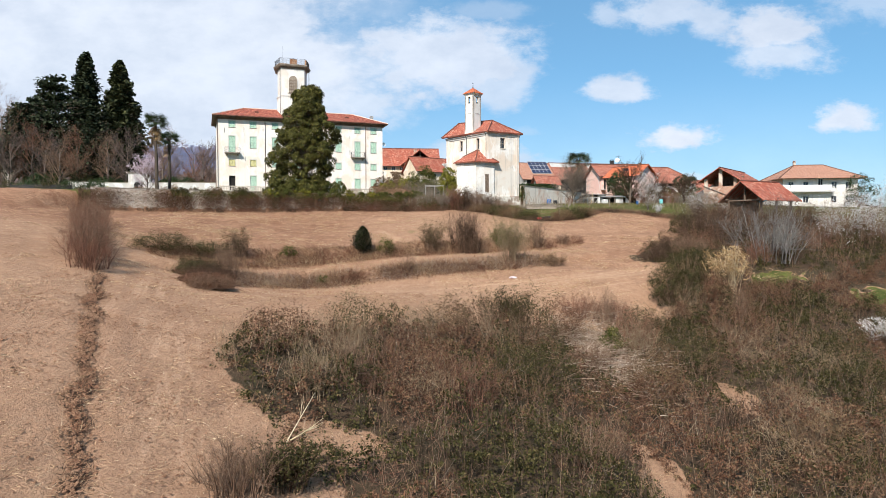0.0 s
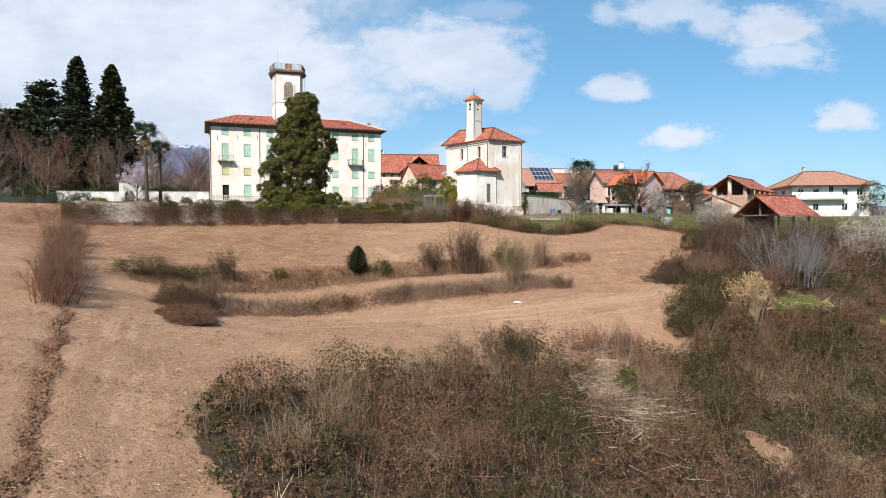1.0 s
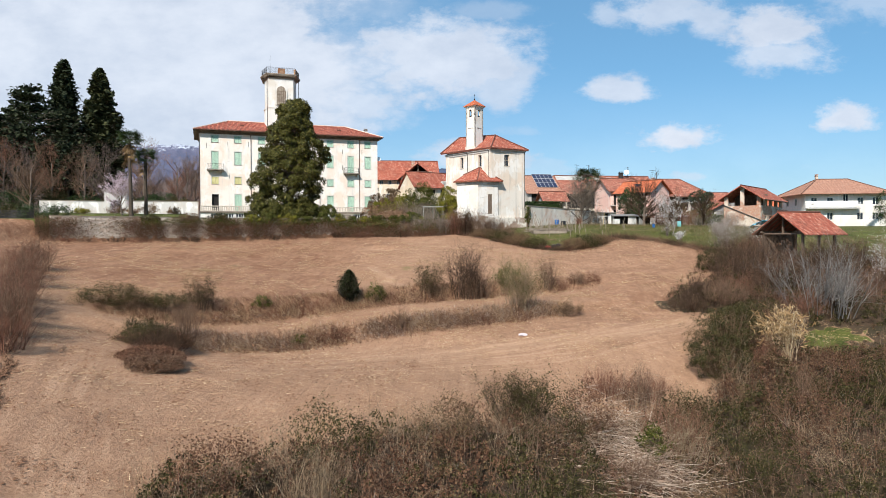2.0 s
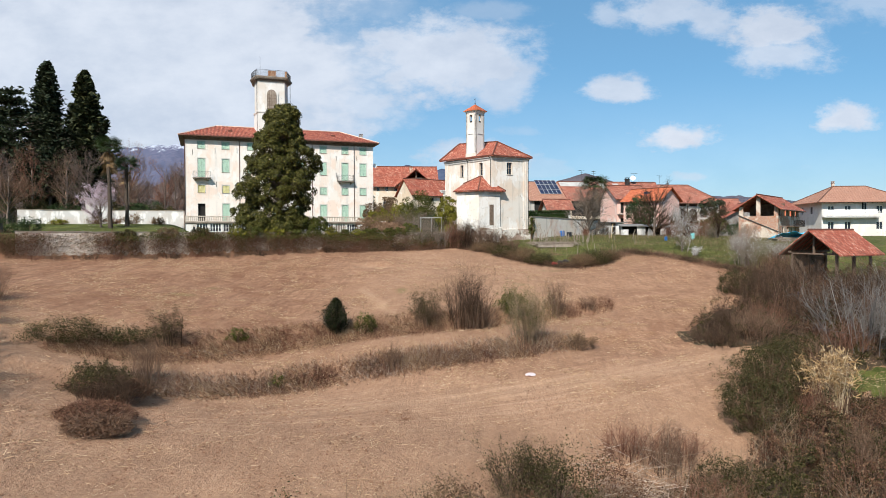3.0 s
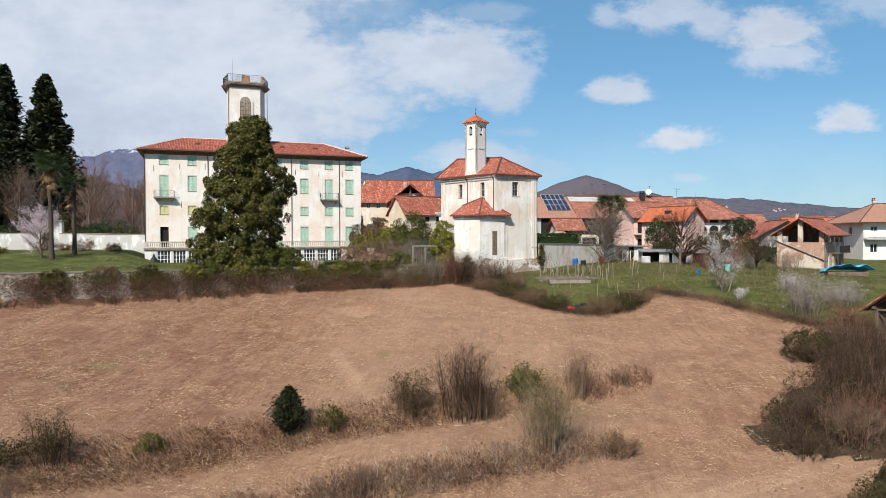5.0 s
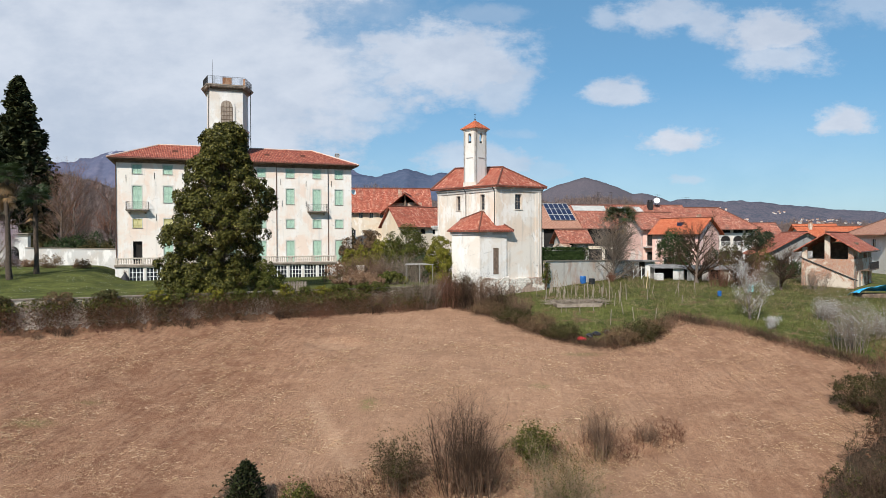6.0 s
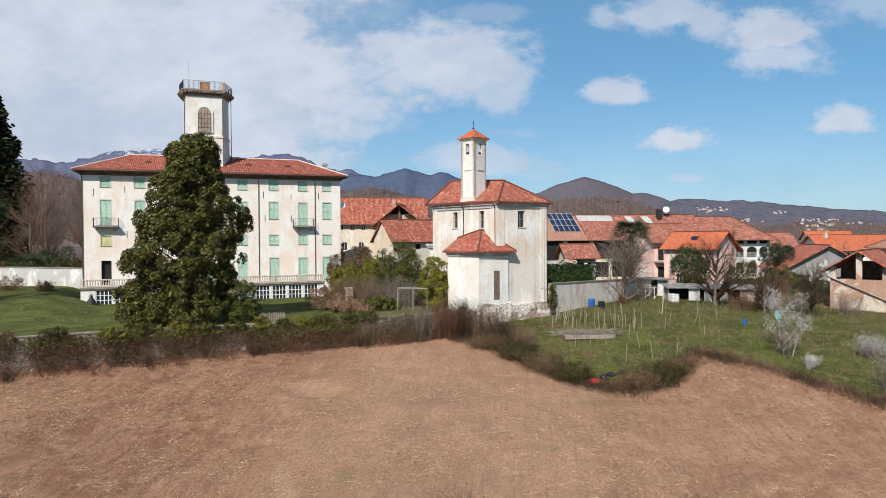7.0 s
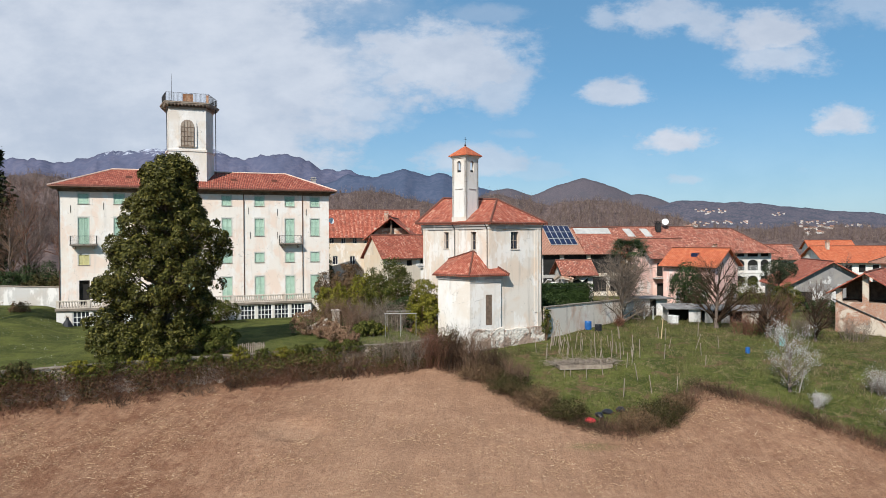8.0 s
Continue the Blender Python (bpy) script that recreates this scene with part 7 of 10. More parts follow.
def palm(label, place, h, seed, fronds=46, length=1.7, dry=40):
    """A fan palm with a shaggy trunk and a skirt of dry fronds."""
    rng = np.random.default_rng(seed)
    p = thing("fan_palm", place, 0, label, "palm tree")
    pts = trunk_part(p, h, 0.30, 0.24, rng, PALM_TRUNK, 0.012, 1.3)
    top = np.array(pts[-1][:])
    for name, count, lo, hi, mat in (("fronds", fronds, -0.35, 1.3, PALM_LEAF), ("dry_fronds", dry, -1.6, -0.7, PALM_DRY)):
        if not count:
            continue
        g = Growth(seed + len(name))
        a = g.rng.uniform(0, 2 * math.pi, count)
        el = g.rng.uniform(lo, hi, count)
        way = np.stack((np.cos(a), np.sin(a), el), 1)
        L = length * g.rng.uniform(0.7, 1.1, count) * (0.75 if name != "fronds" else 1.0)
        start = np.tile(top, (count, 1)) - (0, 0, 0.1)
        if name != "fronds":
            start = start - np.stack((np.zeros(count), np.zeros(count), g.rng.uniform(0, h * 0.22, count)), 1)
        st = g.branches(start, way, L * 0.62, np.full(count, 0.02), 0.12, 1)
        tip = g.tips(st)
        wu = st["way"]
        blades = 15
        side = unit(np.cross(wu, UP) + 1e-4)
        vs, fs = [], []
        for k in range(blades):
            ang = (k / (blades - 1) - 0.5) * 3.6
            d = unit(wu * math.cos(ang) + side * math.sin(ang) - UP * (0.18 + 0.15 * abs(ang)))
            w = np.cross(d, np.cross(side, wu)) * 0.03
            ll = (L * 0.5 * (1 - 0.12 * abs(ang)))[:, None]
            quad = np.stack((tip - w, tip + d * ll * 0.5 - w * 1.3, tip + d * ll - UP * ll * 0.22, tip + d * ll * 0.5 + w * 1.3), 1)
            vs.append(quad.reshape(-1, 3))
            fs.append(np.arange(4 * count).reshape(-1, 4))
        g.leaf.append(join_arrays(*zip(vs, fs)))
        g.build(p, PALM_TRUNK, mat, "stalks", name)
    return p


def G(u, v, dz=0.0):
    x, y = xy_of(u, v)
    return (x, y, ground(x, y) + dz)


def GX(x, y, dz=0.0):
    return (x, y, ground(x, y) + dz)


# ---- the villa's park ----
def magnolia():
    g = Growth(21)
    rng = g.rng
    m = thing("magnolia", GX(8.4, 114.9), 0, "tall dense evergreen magnolia on the villa lawn", "tree")
    pts = trunk_part(m, 16.4, 0.55, 0.08, rng, BARK, 0.006)
    # half-width of the crown from foot to top, and how its middle leans
    hh = (0.0, 0.06, 0.18, 0.33, 0.48, 0.60, 0.70, 0.80, 0.90, 0.97, 1.0)
    rr = (4.3, 4.8, 4.8, 4.7, 4.9, 4.6, 3.6, 2.7, 2.1, 1.5, 0.7)
    high = 17.3

    def crown(n, lo, hi):
        t = rng.uniform(0.0, 1.0, n) ** 0.96
        a = rng.uniform(0, 2 * math.pi, n)
        lobe = np.array([1.0 + 0.42 * noise.noise((math.cos(q) * 1.5, math.sin(q) * 1.5, x * 7.5)) + 0.26 * noise.noise((math.cos(q) * 4 + 9, math.sin(q) * 4, x * 17)) for q, x in zip(a, t)])
        r = np.interp(t, hh, rr) * lobe * rng.uniform(lo, hi, n)
        lean = np.interp(t, (0, 0.3, 0.6, 1.0), (-1.1, -0.6, 0.1, 0.55))
        c = np.stack((np.cos(a) * r + lean * CA, np.sin(a) * r - lean * SA, t * high + 0.55), 1)
        return t, a, c, lobe
    t, a, end, lobe = crown(620, 0.80, 1.0)
    keep = rng.uniform(0, 1, len(t)) < 0.55 + 1.1 * (lobe - 0.72)       # hollows between the boughs
    t, a, end = t[keep], a[keep], end[keep]
    n = len(t)
    base = np.array([along(pts, min(0.98, max(0.03, x * 0.86 - 0.05)))[:] for x in t])
    d = end - base
    L = np.linalg.norm(d, axis=1)
    g.branches(base, d, L, 0.018 + 0.009 * L, 0.06, 2)
    out = unit(np.stack((np.cos(a), np.sin(a), 0.45 + 0.6 * t), 1))
    leaf_clumps(g, end, out, rng.uniform(0.45, 0.95, n), 120, 0.165, 0.40)
    # second rank of boughs, dimmer, behind the first
    t2, a2, end2, _ = crown(230, 0.45, 0.72)
    out2 = unit(np.stack((np.cos(a2), np.sin(a2), 0.5 + 0.5 * t2), 1))
    leaf_clumps(g, end2, out2, rng.uniform(0.6, 1.0, len(t2)), 70, 0.19, 0.45)
    v, f = join_arrays(*g.leaf)
    v[:, 2] = np.maximum(v[:, 2], 0.04)
    g.leaf = [(v, f)]
    g.build(m, BARK, MAGNOLIA_LEAF)
    # low skirts of the tree over the lawn
    for k, (x, y, r, hgt) in enumerate(((4.6, 113.2, 2.6, 2.6), (12.4, 112.9, 2.4, 2.3), (8.6, 111.8, 2.8, 2.4))):
        clump_bush("low leafy evergreen shrub under the magnolia", GX(x, y), (r, r * 0.8, hgt * 0.55), 46, 70, 0.13, 60 + k, MAGNOLIA_LEAF if k != 1 else GREEN_LEAF, "evergreen_shrub", group="shrubs under the magnolia")


def make_park():
    magnolia()
    prof = lambda t: min(1.0, 0.6 + t * 2.0) * max(0.03, (1 - t) ** 0.62)
    conifer("tall dark giant sequoia-like conifer behind the park wall", (-27.4, 189.5, 20), 36.8, 9.4, 31, CONIFER_LEAF, prof, 64, 30, 0.62, sprays=13)
    slim = lambda t: (0.75 if t < 0.55 else 0.9 - 0.55 * (t - 0.55)) * max(0.05, (1 - t) ** 0.4)
    conifer("tall slender dark conifer with open crown", (-35.0, 190.1, 20), 38.2, 7.6, 32, CEDAR_LEAF, slim, 46, 24, 0.62, sprays=13)
    flat = lambda t: 1.0 if t < 0.6 else 1.0 - 1.75 * (t - 0.6)
    for k, (u, v, h, r) in enumerate(((-101.5, 160, 30.5, 9.5), (-95, 163, 25.5, 8.5), (-111, 168, 27, 9.0), (-106.5, 156, 23, 8.0))):
        x, y = xy_of(u, v)
        conifer("broad dark cedar with layered flat limbs", (x, y, 19.5), h, r, 33 + k, CEDAR_LEAF, flat, 24, 24, 0.42, name="cedar", droop=0.42, bare=0.3, sprays=14, trunk_r=0.6, layers=13)
    palm("fan palm with a skirt of dry orange fronds", GX(-15.3, 130.3), 12.4, 41, 90, 2.5, 34)
    palm("slimmer dark fan palm on the lawn", GX(-13.5, 135.4), 9.9, 42, 80, 2.2, 10)
    # bare park trees behind the wall
    spots = ((-78, 146, 14), (-84, 150, 15), (-90, 148, 14), (-96, 146, 15), (-88, 138, 12), (-101, 150, 15), (-108, 146, 16), (-72, 152, 14), (-113, 138, 13), (-66, 160, 15), (-58, 158, 14), (-61, 166, 16), (-120, 145, 15), (-68, 170, 15), (-78, 165, 16), (-54, 172, 15), (-107, 150, 24), (-112, 157, 25), (-103, 146, 17), (-117, 152, 23), (-70, 164, 15), (-64, 174, 16), (-50, 165, 13), (-58, 176, 15), (-73, 158, 14), (-47, 158, 11))
    for k, (u, v, h) in enumerate(spots):
        x, y = xy_of(u, v)
        bare_tree("bare grey-brown park tree behind the wall", (x, y, 19.8), h + (k % 3), 4.6, 100 + k, (TWIG_WOOD, TWIG_BROWN, TWIG_RED)[k % 3], BARK, (19, 8, 6, 3), 0.24, 0.2, 0.62, "park_tree", "bare trees of the park", 0.022)
    bare_tree("pollarded pale tree trunk by the wall", (*xy_of(-92, 128), 18.6), 7, 2.0, 131, TWIG_GREY, BARK_PALE, (6, 4, 4), 0.3, 0.5, 0.4, "pollard_tree")
    for k, (x, y, r, h) in enumerate(((-33, 163, 3.6, 5.0), (-27, 161, 3.2, 4.0), (-20, 160, 3.4, 4.6), (-14, 157, 3.0, 4.2), (-9, 154, 2.6, 3.6), (-40, 166, 3.6, 5.0), (-22, 172, 4.0, 6.0), (-12, 168, 4.0, 5.0))):
        clump_bush("dark evergreen undergrowth behind the park wall", (x, y, 19.8), (r, r * 0.8, h * 0.55), 60, 50, 0.16, 640 + k, HEDGE_LEAF if k % 2 else BRAMBLE, "undergrowth_bush", group="undergrowth of the park")
    # blossom and low shrubs on the lawn
    x, y = xy_of(-60.5, 118.5)
    bare_tree("small pinkish-white blossoming tree on the lawn", GX(x - 0.3, y + 0.5), 5.4, 2.9, 140, TWIG_BROWN, BARK, (18, 8, 6), 0.16, 0.05, 0.2, "blossoming_tree", "", 0.01, (9, 0.18, 0.075), BLOSSOM_PINK)
    for k, (x, y, r, h, mat) in enumerate(((-13.5, 143.5, 1.9, 1.6, OLIVE_LEAF), (-19.5, 147.0, 1.6, 1.3, OLIVE_LEAF), (-9.2, 141.5, 1.2, 1.0, OLIVE_LEAF), (-16.5, 146.0, 1.0, 0.9, PINKISH_LEAF), (-24.0, 140.0, 1.6, 0.8, YELLOW_LEAF))):
        leafy_bush("low rounded brownish garden shrub on the lawn", GX(x, y), (r, r * 0.8, h * 0.6), 1500, 0.09, 150 + k, mat, "garden_shrub", group="shrubs along the park wall")
    for k, (u, v, r, h) in enumerate(((-20.2, 122.0, 1.9, 2.7), (-17.6, 119.4, 1.5, 1.9), (-15.9, 116.2, 1.5, 1.8), (-14.6, 115.0, 1.0, 1.3))):
        clump_bush("round withered pink-brown hydrangea bush", G(u, v), (r, r * 0.9, h * 0.52), 80, 36, 0.085, 160 + k, PINKISH_LEAF, "hydrangea", group="hydrangeas by the steps", lump=0.12, clump=0.17)
    clump_bush("dark ivy mound sloping down from the terrace", GX(12.2, 135.3), (4.0, 2.2, 1.5), 90, 60, 0.12, 165, GREEN_LEAF, "ivy_mound", clump=0.2)
    # trees and shrubs between villa and church
    for k, (u, v, r, h, mat, n, lab) in enumerate((
            (-7.3, 122.4, 1.65, 6.3, YELLOW_LEAF, 130, "dense yellow-green evergreen tree beside the apse"),
            (-12.3, 138.0, 3.2, 7.2, GREEN_LEAF, 150, "broad dark green evergreen between villa and church"),
            (-15.6, 139.0, 2.2, 5.4, YELLOW_LEAF, 90, "light green rounded evergreen between villa and church"),
            (-18.4, 141.5, 2.0, 6.8, OLIVE_LEAF, 90, "brownish-leaved shrub behind the wisteria"),
            (-19.6, 137.0, 2.2, 4.4, YELLOW_LEAF, 80, "yellow-green spreading shrub behind the wisteria"),
            (-23.0, 146.0, 1.9, 8.6, HEDGE_LEAF, 80, "dark narrow evergreen at the villa's corner"),
            (-21.6, 142.0, 1.6, 6.0, OLIVE_LEAF, 60, "olive-brown shrub at the villa's corner"),
            (-9.6, 131.5, 2.4, 3.6, HEDGE_LEAF, 80, "low dark evergreen in the shade by the pergola"),
            (-13.6, 121.0, 1.5, 1.5, GREEN_LEAF, 50, "low green shrub before the pergola"),
            (-12.2, 121.6, 0.8, 1.1, YELLOW_LEAF, 30, "small yellow-flowering shrub before the pergola"))):
        clump_bush(lab, G(u, v), (r, r, h * 0.52), n, 75, 0.12, 170 + k, mat, "evergreen_tree" if h > 4 else "evergreen_shrub", category="tree" if h > 4 else "shrub", group="evergreens beside the church", clump=0.24)
    for k, (u, v, h, w) in enumerate(((-16.5, 127, 4.2, 4.8), (-13.4, 126, 4.2, 5.0), (-19.0, 129, 3.8, 3.8), (-10.8, 125, 3.8, 4.0), (-15.0, 124, 3.2, 4.0))):
        bare_shrub("tangled bare pinkish wisteria over a pergola", G(u, v), h * 0.8, w, 180 + k, 52, (TWIG_BROWN, TWIG_GREY)[k % 2], (8, 6), name="wisteria", fine=0.013, lift=0.1, group="wisteria on the pergola")


make_park()

# ---- the thicket at the foot of the field ----
def grid_height(fn, u0, u1, v0, v1, step):
    us, vs = np.arange(u0, u1 + step, step), np.arange(v0, v1 + step, step)
    return us, vs, np.array([[fn(u, v) for u in us] for v in vs])


def sampler(table):
    us, vs, h = table

    def f(u, v):
        i = np.clip((u - us[0]) / (us[1] - us[0]), 0, len(us) - 1.001)
        j = np.clip((v - vs[0]) / (vs[1] - vs[0]), 0, len(vs) - 1.001)
        a, b = i.astype(int), j.astype(int)
        s, t = i - a, j - b
        return (h[b, a] * (1 - s) + h[b, a + 1] * s) * (1 - t) + (h[b + 1, a] * (1 - s) + h[b + 1, a + 1] * s) * t
    return f


def uv_to_xyz(u, v, z):
    return np.stack((u * CA + v * SA, v * CA - u * SA, z), 1)


GROUND_AT = sampler(grid_height(lambda u, v: ground(*xy_of(u, v)), -64, 66, 2, 130, 1.0))
BRUSH_AT = sampler(grid_height(brush_height, -24, 64, 4, 102, 0.5))
DEEP_AT = sampler(grid_height(thicket, -24, 64, 4, 102, 0.5))


def wavy(u, v, scale, seed):
    return np.array([noise.noise((a * scale, b * scale, seed)) for a, b in zip(u, v)])


def stuff(name, label, arrays, mat, category="brush"):
    v, f = join_arrays(*arrays)
    ob = mesh_part(name, mesh_from(name, v, 4, f), mat)
    return tagged(ob, label, category, kind="stuff")


def make_thicket():
    rng = np.random.default_rng(71)
    N = 400000
    # denser in the lower part
    u = np.concatenate((rng.uniform(-22, 34, N), rng.uniform(11, 46, N // 2)))
    v = np.concatenate((rng.uniform(7, 62, N), rng.uniform(52, 98, N // 2)))
    keep = DEEP_AT(u, v) > 0.05
    u, v = u[keep], v[keep]
    h, z = BRUSH_AT(u, v), GROUND_AT(u, v)
    def skin(p, q):
        return BRUSH_AT(p, q) * (0.82 + 0.55 * wavy(p, q, 1.3, 6) + 1.0 * wavy(p, q, 0.5, 21) + 0.3 * wavy(p, q, 3.0, 26))
    h = skin(u, v)
    tilt_u, tilt_v = (skin(u + 0.25, v) - h) / 0.25, (skin(u, v + 0.25) - h) / 0.25
    normal = unit(uv_to_xyz(-tilt_u, -tilt_v, np.ones(len(u))))
    patch = wavy(u, v, 0.16, 2) + 0.5 * wavy(u, v, 0.5, 5)
    pile = np.exp(-(((u - 2.2) / 2.6) ** 2 + ((v - 47) / 6.5) ** 2))
    r = rng.uniform(0, 1, len(u))
    leafy = (r < 0.70 + 0.6 * patch - 0.9 * pile - 0.4 * (v > 66))
    # bunches of leaves on the skin of the brambles
    a = np.where(leafy)[0]
    a = a[rng.uniform(0, 1, len(a)) < 0.085]
    per = 20
    hz = h[a] * (1 - 0.45 * rng.uniform(0, 1, len(a)) ** 1.6)
    centre = uv_to_xyz(u[a], v[a], z[a] + np.maximum(hz, 0.05) - 0.12)
    i = np.repeat(np.arange(len(a)), per)
    way = unit(rng.normal(size=(len(i), 3)) * 0.7 + normal[a][i] * 0.75)
    c = centre[i] + way * (rng.uniform(0.16, 0.48, len(a))[i] * rng.uniform(0.5, 1.0, len(i)))[:, None]
    size = rng.uniform(0.035, 0.085, len(i))
    kind = (0.9 * wavy(u[a], v[a], 0.13, 12) + 0.8 * wavy(u[a], v[a], 0.45, 14) + rng.normal(size=len(a)) * 0.10)[i] + rng.normal(size=len(i)) * 0.08
    for name, label, sel, mat in (("bramble_leaves", "dark green bramble leaves over the thicket", kind < 0.0, BRAMBLE), ("withered_leaves", "withered olive-brown leaves in the thicket", (kind >= 0.0) & (kind < 0.14), OLIVE_LEAF), ("russet_leaves", "russet withered bramble leaves in the thicket", kind >= 0.14, RUSSET_LEAF)):
        stuff(name, label, [leaf_arrays(c[sel], size[sel], rng, 0.5, way[sel], 0.6)], mat, "brambles")
    # stalks and twigs
    b = np.where(~leafy)[0]
    b = b[rng.uniform(0, 1, len(b)) < 0.42]
    n = len(b)
    base = uv_to_xyz(u[b], v[b], z[b] + h[b] * rng.uniform(0.0, 0.75, n))
    way = rng.normal(size=(n, 3)) * 0.75 + UP * 0.55
    length = np.clip(h[b], 0.35, 2.2) * rng.uniform(0.25, 0.7, n)
    tone = wavy(u[b], v[b], 0.2, 30) + rng.normal(size=n) * 0.18
    for name, label, sel, mat in (("brown_brush", "brown dry stalks of the thicket", (tone >= -0.12) & (tone < 0.16), TWIG_BROWN), ("red_brush", "reddish bramble stems of the thicket", tone >= 0.16, TWIG_RED), ("grey_brush", "dark dry stems of the thicket", tone < -0.12, TWIG_DARK)):
        vv, ff, _ = twig_arrays(base[sel], way[sel], length[sel], rng.uniform(0.007, 0.016, sel.sum()), rng, 0.3, 1)
        stuff(name, label, [(vv, ff)], mat, "brush")
    # bare spots with bleached grass
    m = 5000
    spot = rng.integers(0, 7, m)
    cu, cv = np.array((9.0, 12.5, 6.0, 17.0, -9.0, 20.0, 13.5))[spot], np.array((33.0, 38.0, 27.0, 44.0, 33.0, 37.0, 47.0))[spot]
    uu, vv_ = cu + rng.normal(size=m) * 0.9, cv + rng.normal(size=m) * 1.5
    base = uv_to_xyz(uu, vv_, GROUND_AT(uu, vv_) + BRUSH_AT(uu, vv_) * rng.uniform(0.75, 1.0, m))
    vv, ff, _ = twig_arrays(base, rng.normal(size=(m, 3)) * 0.7 + UP * 0.4, rng.uniform(0.2, 0.7, m), rng.uniform(0.005, 0.010, m), rng, 0.4, 1)
    stuff("bleached_grass", "matted bleached grass in the thicket", [(vv, ff)], TWIG_TAN, "dry grass")
    m = 34000
    uu, vv_ = rng.uniform(-18, 36, m), rng.uniform(20, 60, m)
    ok = (DEEP_AT(uu, vv_) > 0.1) & (rng.uniform(0, 1, m) < 0.20 + 0.010 * uu + 1.5 * wavy(uu, vv_, 0.28, 77) + 0.5 * wavy(uu, vv_, 0.9, 79))
    uu, vv_ = uu[ok], vv_[ok]
    m = len(uu)
    base = uv_to_xyz(uu, vv_, GROUND_AT(uu, vv_) + BRUSH_AT(uu, vv_) * rng.uniform(0.5, 0.95, m))
    way = rng.normal(size=(m, 3)) * 0.45 + UP * 0.8
    for name, lab, sel, mat in (("dead_grass", "tan dead grass standing in the thicket", np.arange(m) % 3 == 0, TWIG_TAN), ("dead_stalks", "grey-brown dead stalks standing in the thicket", np.arange(m) % 3 == 1, TWIG_GREY), ("purple_stalks", "purplish-brown dead stalks in the thicket", np.arange(m) % 3 == 2, TWIG_RED)):
        vv, ff, _ = twig_arrays(base[sel], way[sel], rng.uniform(0.3, 1.0, sel.sum()), rng.uniform(0.005, 0.011, sel.sum()), rng, 0.3, 1)
        stuff(name, lab, [(vv, ff)], mat, "dry grass")
    # tall single stems standing out of the mass
    m = 2600
    uu, vv_ = rng.uniform(-20, 40, m), rng.uniform(18, 80, m)
    ok = DEEP_AT(uu, vv_) > 0.5
    uu, vv_ = uu[ok], vv_[ok]
    base = uv_to_xyz(uu, vv_, GROUND_AT(uu, vv_))
    g = Growth(72)
    st = g.branches(base, rng.normal(size=(len(uu), 3)) * 0.12 + UP, BRUSH_AT(uu, vv_) + rng.uniform(0.3, 1.4, len(uu)), rng.uniform(0.008, 0.018, len(uu)), 0.1, 2)
    fk = g.fork(st, 5, 0.4, 0.35, 0.35, 0.4, 0.2, 1, 0.6)
    stuff("tall_stems", "tall thin leafless stems standing in the thicket", g.wood, TWIG_BROWN, "stems")
    # pile of fallen pale canes
    m = 5200
    uu = rng.uniform(-21, 14, m)
    vv_ = np.array([brush_edge(q) for q in uu]) - np.abs(rng.normal(size=m)) * 2.6
    ok = (DEEP_AT(uu, vv_) > 0.05) & (rng.uniform(0, 1, m) < 0.45 + 1.2 * wavy(uu, vv_, 0.35, 44))
    uu, vv_ = uu[ok], vv_[ok]
    m = len(uu)
    base = uv_to_xyz(uu, vv_, GROUND_AT(uu, vv_) + 0.3 * BRUSH_AT(uu, vv_))
    vv, ff, _ = twig_arrays(base, rng.normal(size=(m, 3)) * 0.45 + UP, rng.uniform(0.7, 2.3, m), rng.uniform(0.006, 0.014, m), rng, 0.3, 2)
    stuff("rim_stems", "bleached dry stems along the thicket's rim", [(vv, ff)], TWIG_TAN, "stems")
    m = 1600
    uu, vv_ = 2.6 + rng.normal(size=m) * 1.8, 46 + rng.normal(size=m) * 3.4
    base = uv_to_xyz(uu, vv_, GROUND_AT(uu, vv_) + rng.uniform(0.15, 1.15, m))
    way = np.stack((rng.normal(size=m) * 0.7 + 0.35, rng.normal(size=m) * 0.7 - 0.5, rng.normal(size=m) * 0.25), 1)
    vv, ff, _ = twig_arrays(base, way, rng.uniform(0.8, 2.6, m), rng.uniform(0.010, 0.024, m), rng, 0.12, 1)
    stuff("fallen_canes", "pile of pale fallen reed canes", [(vv, ff)], PALE_CANE, "canes")


make_thicket()


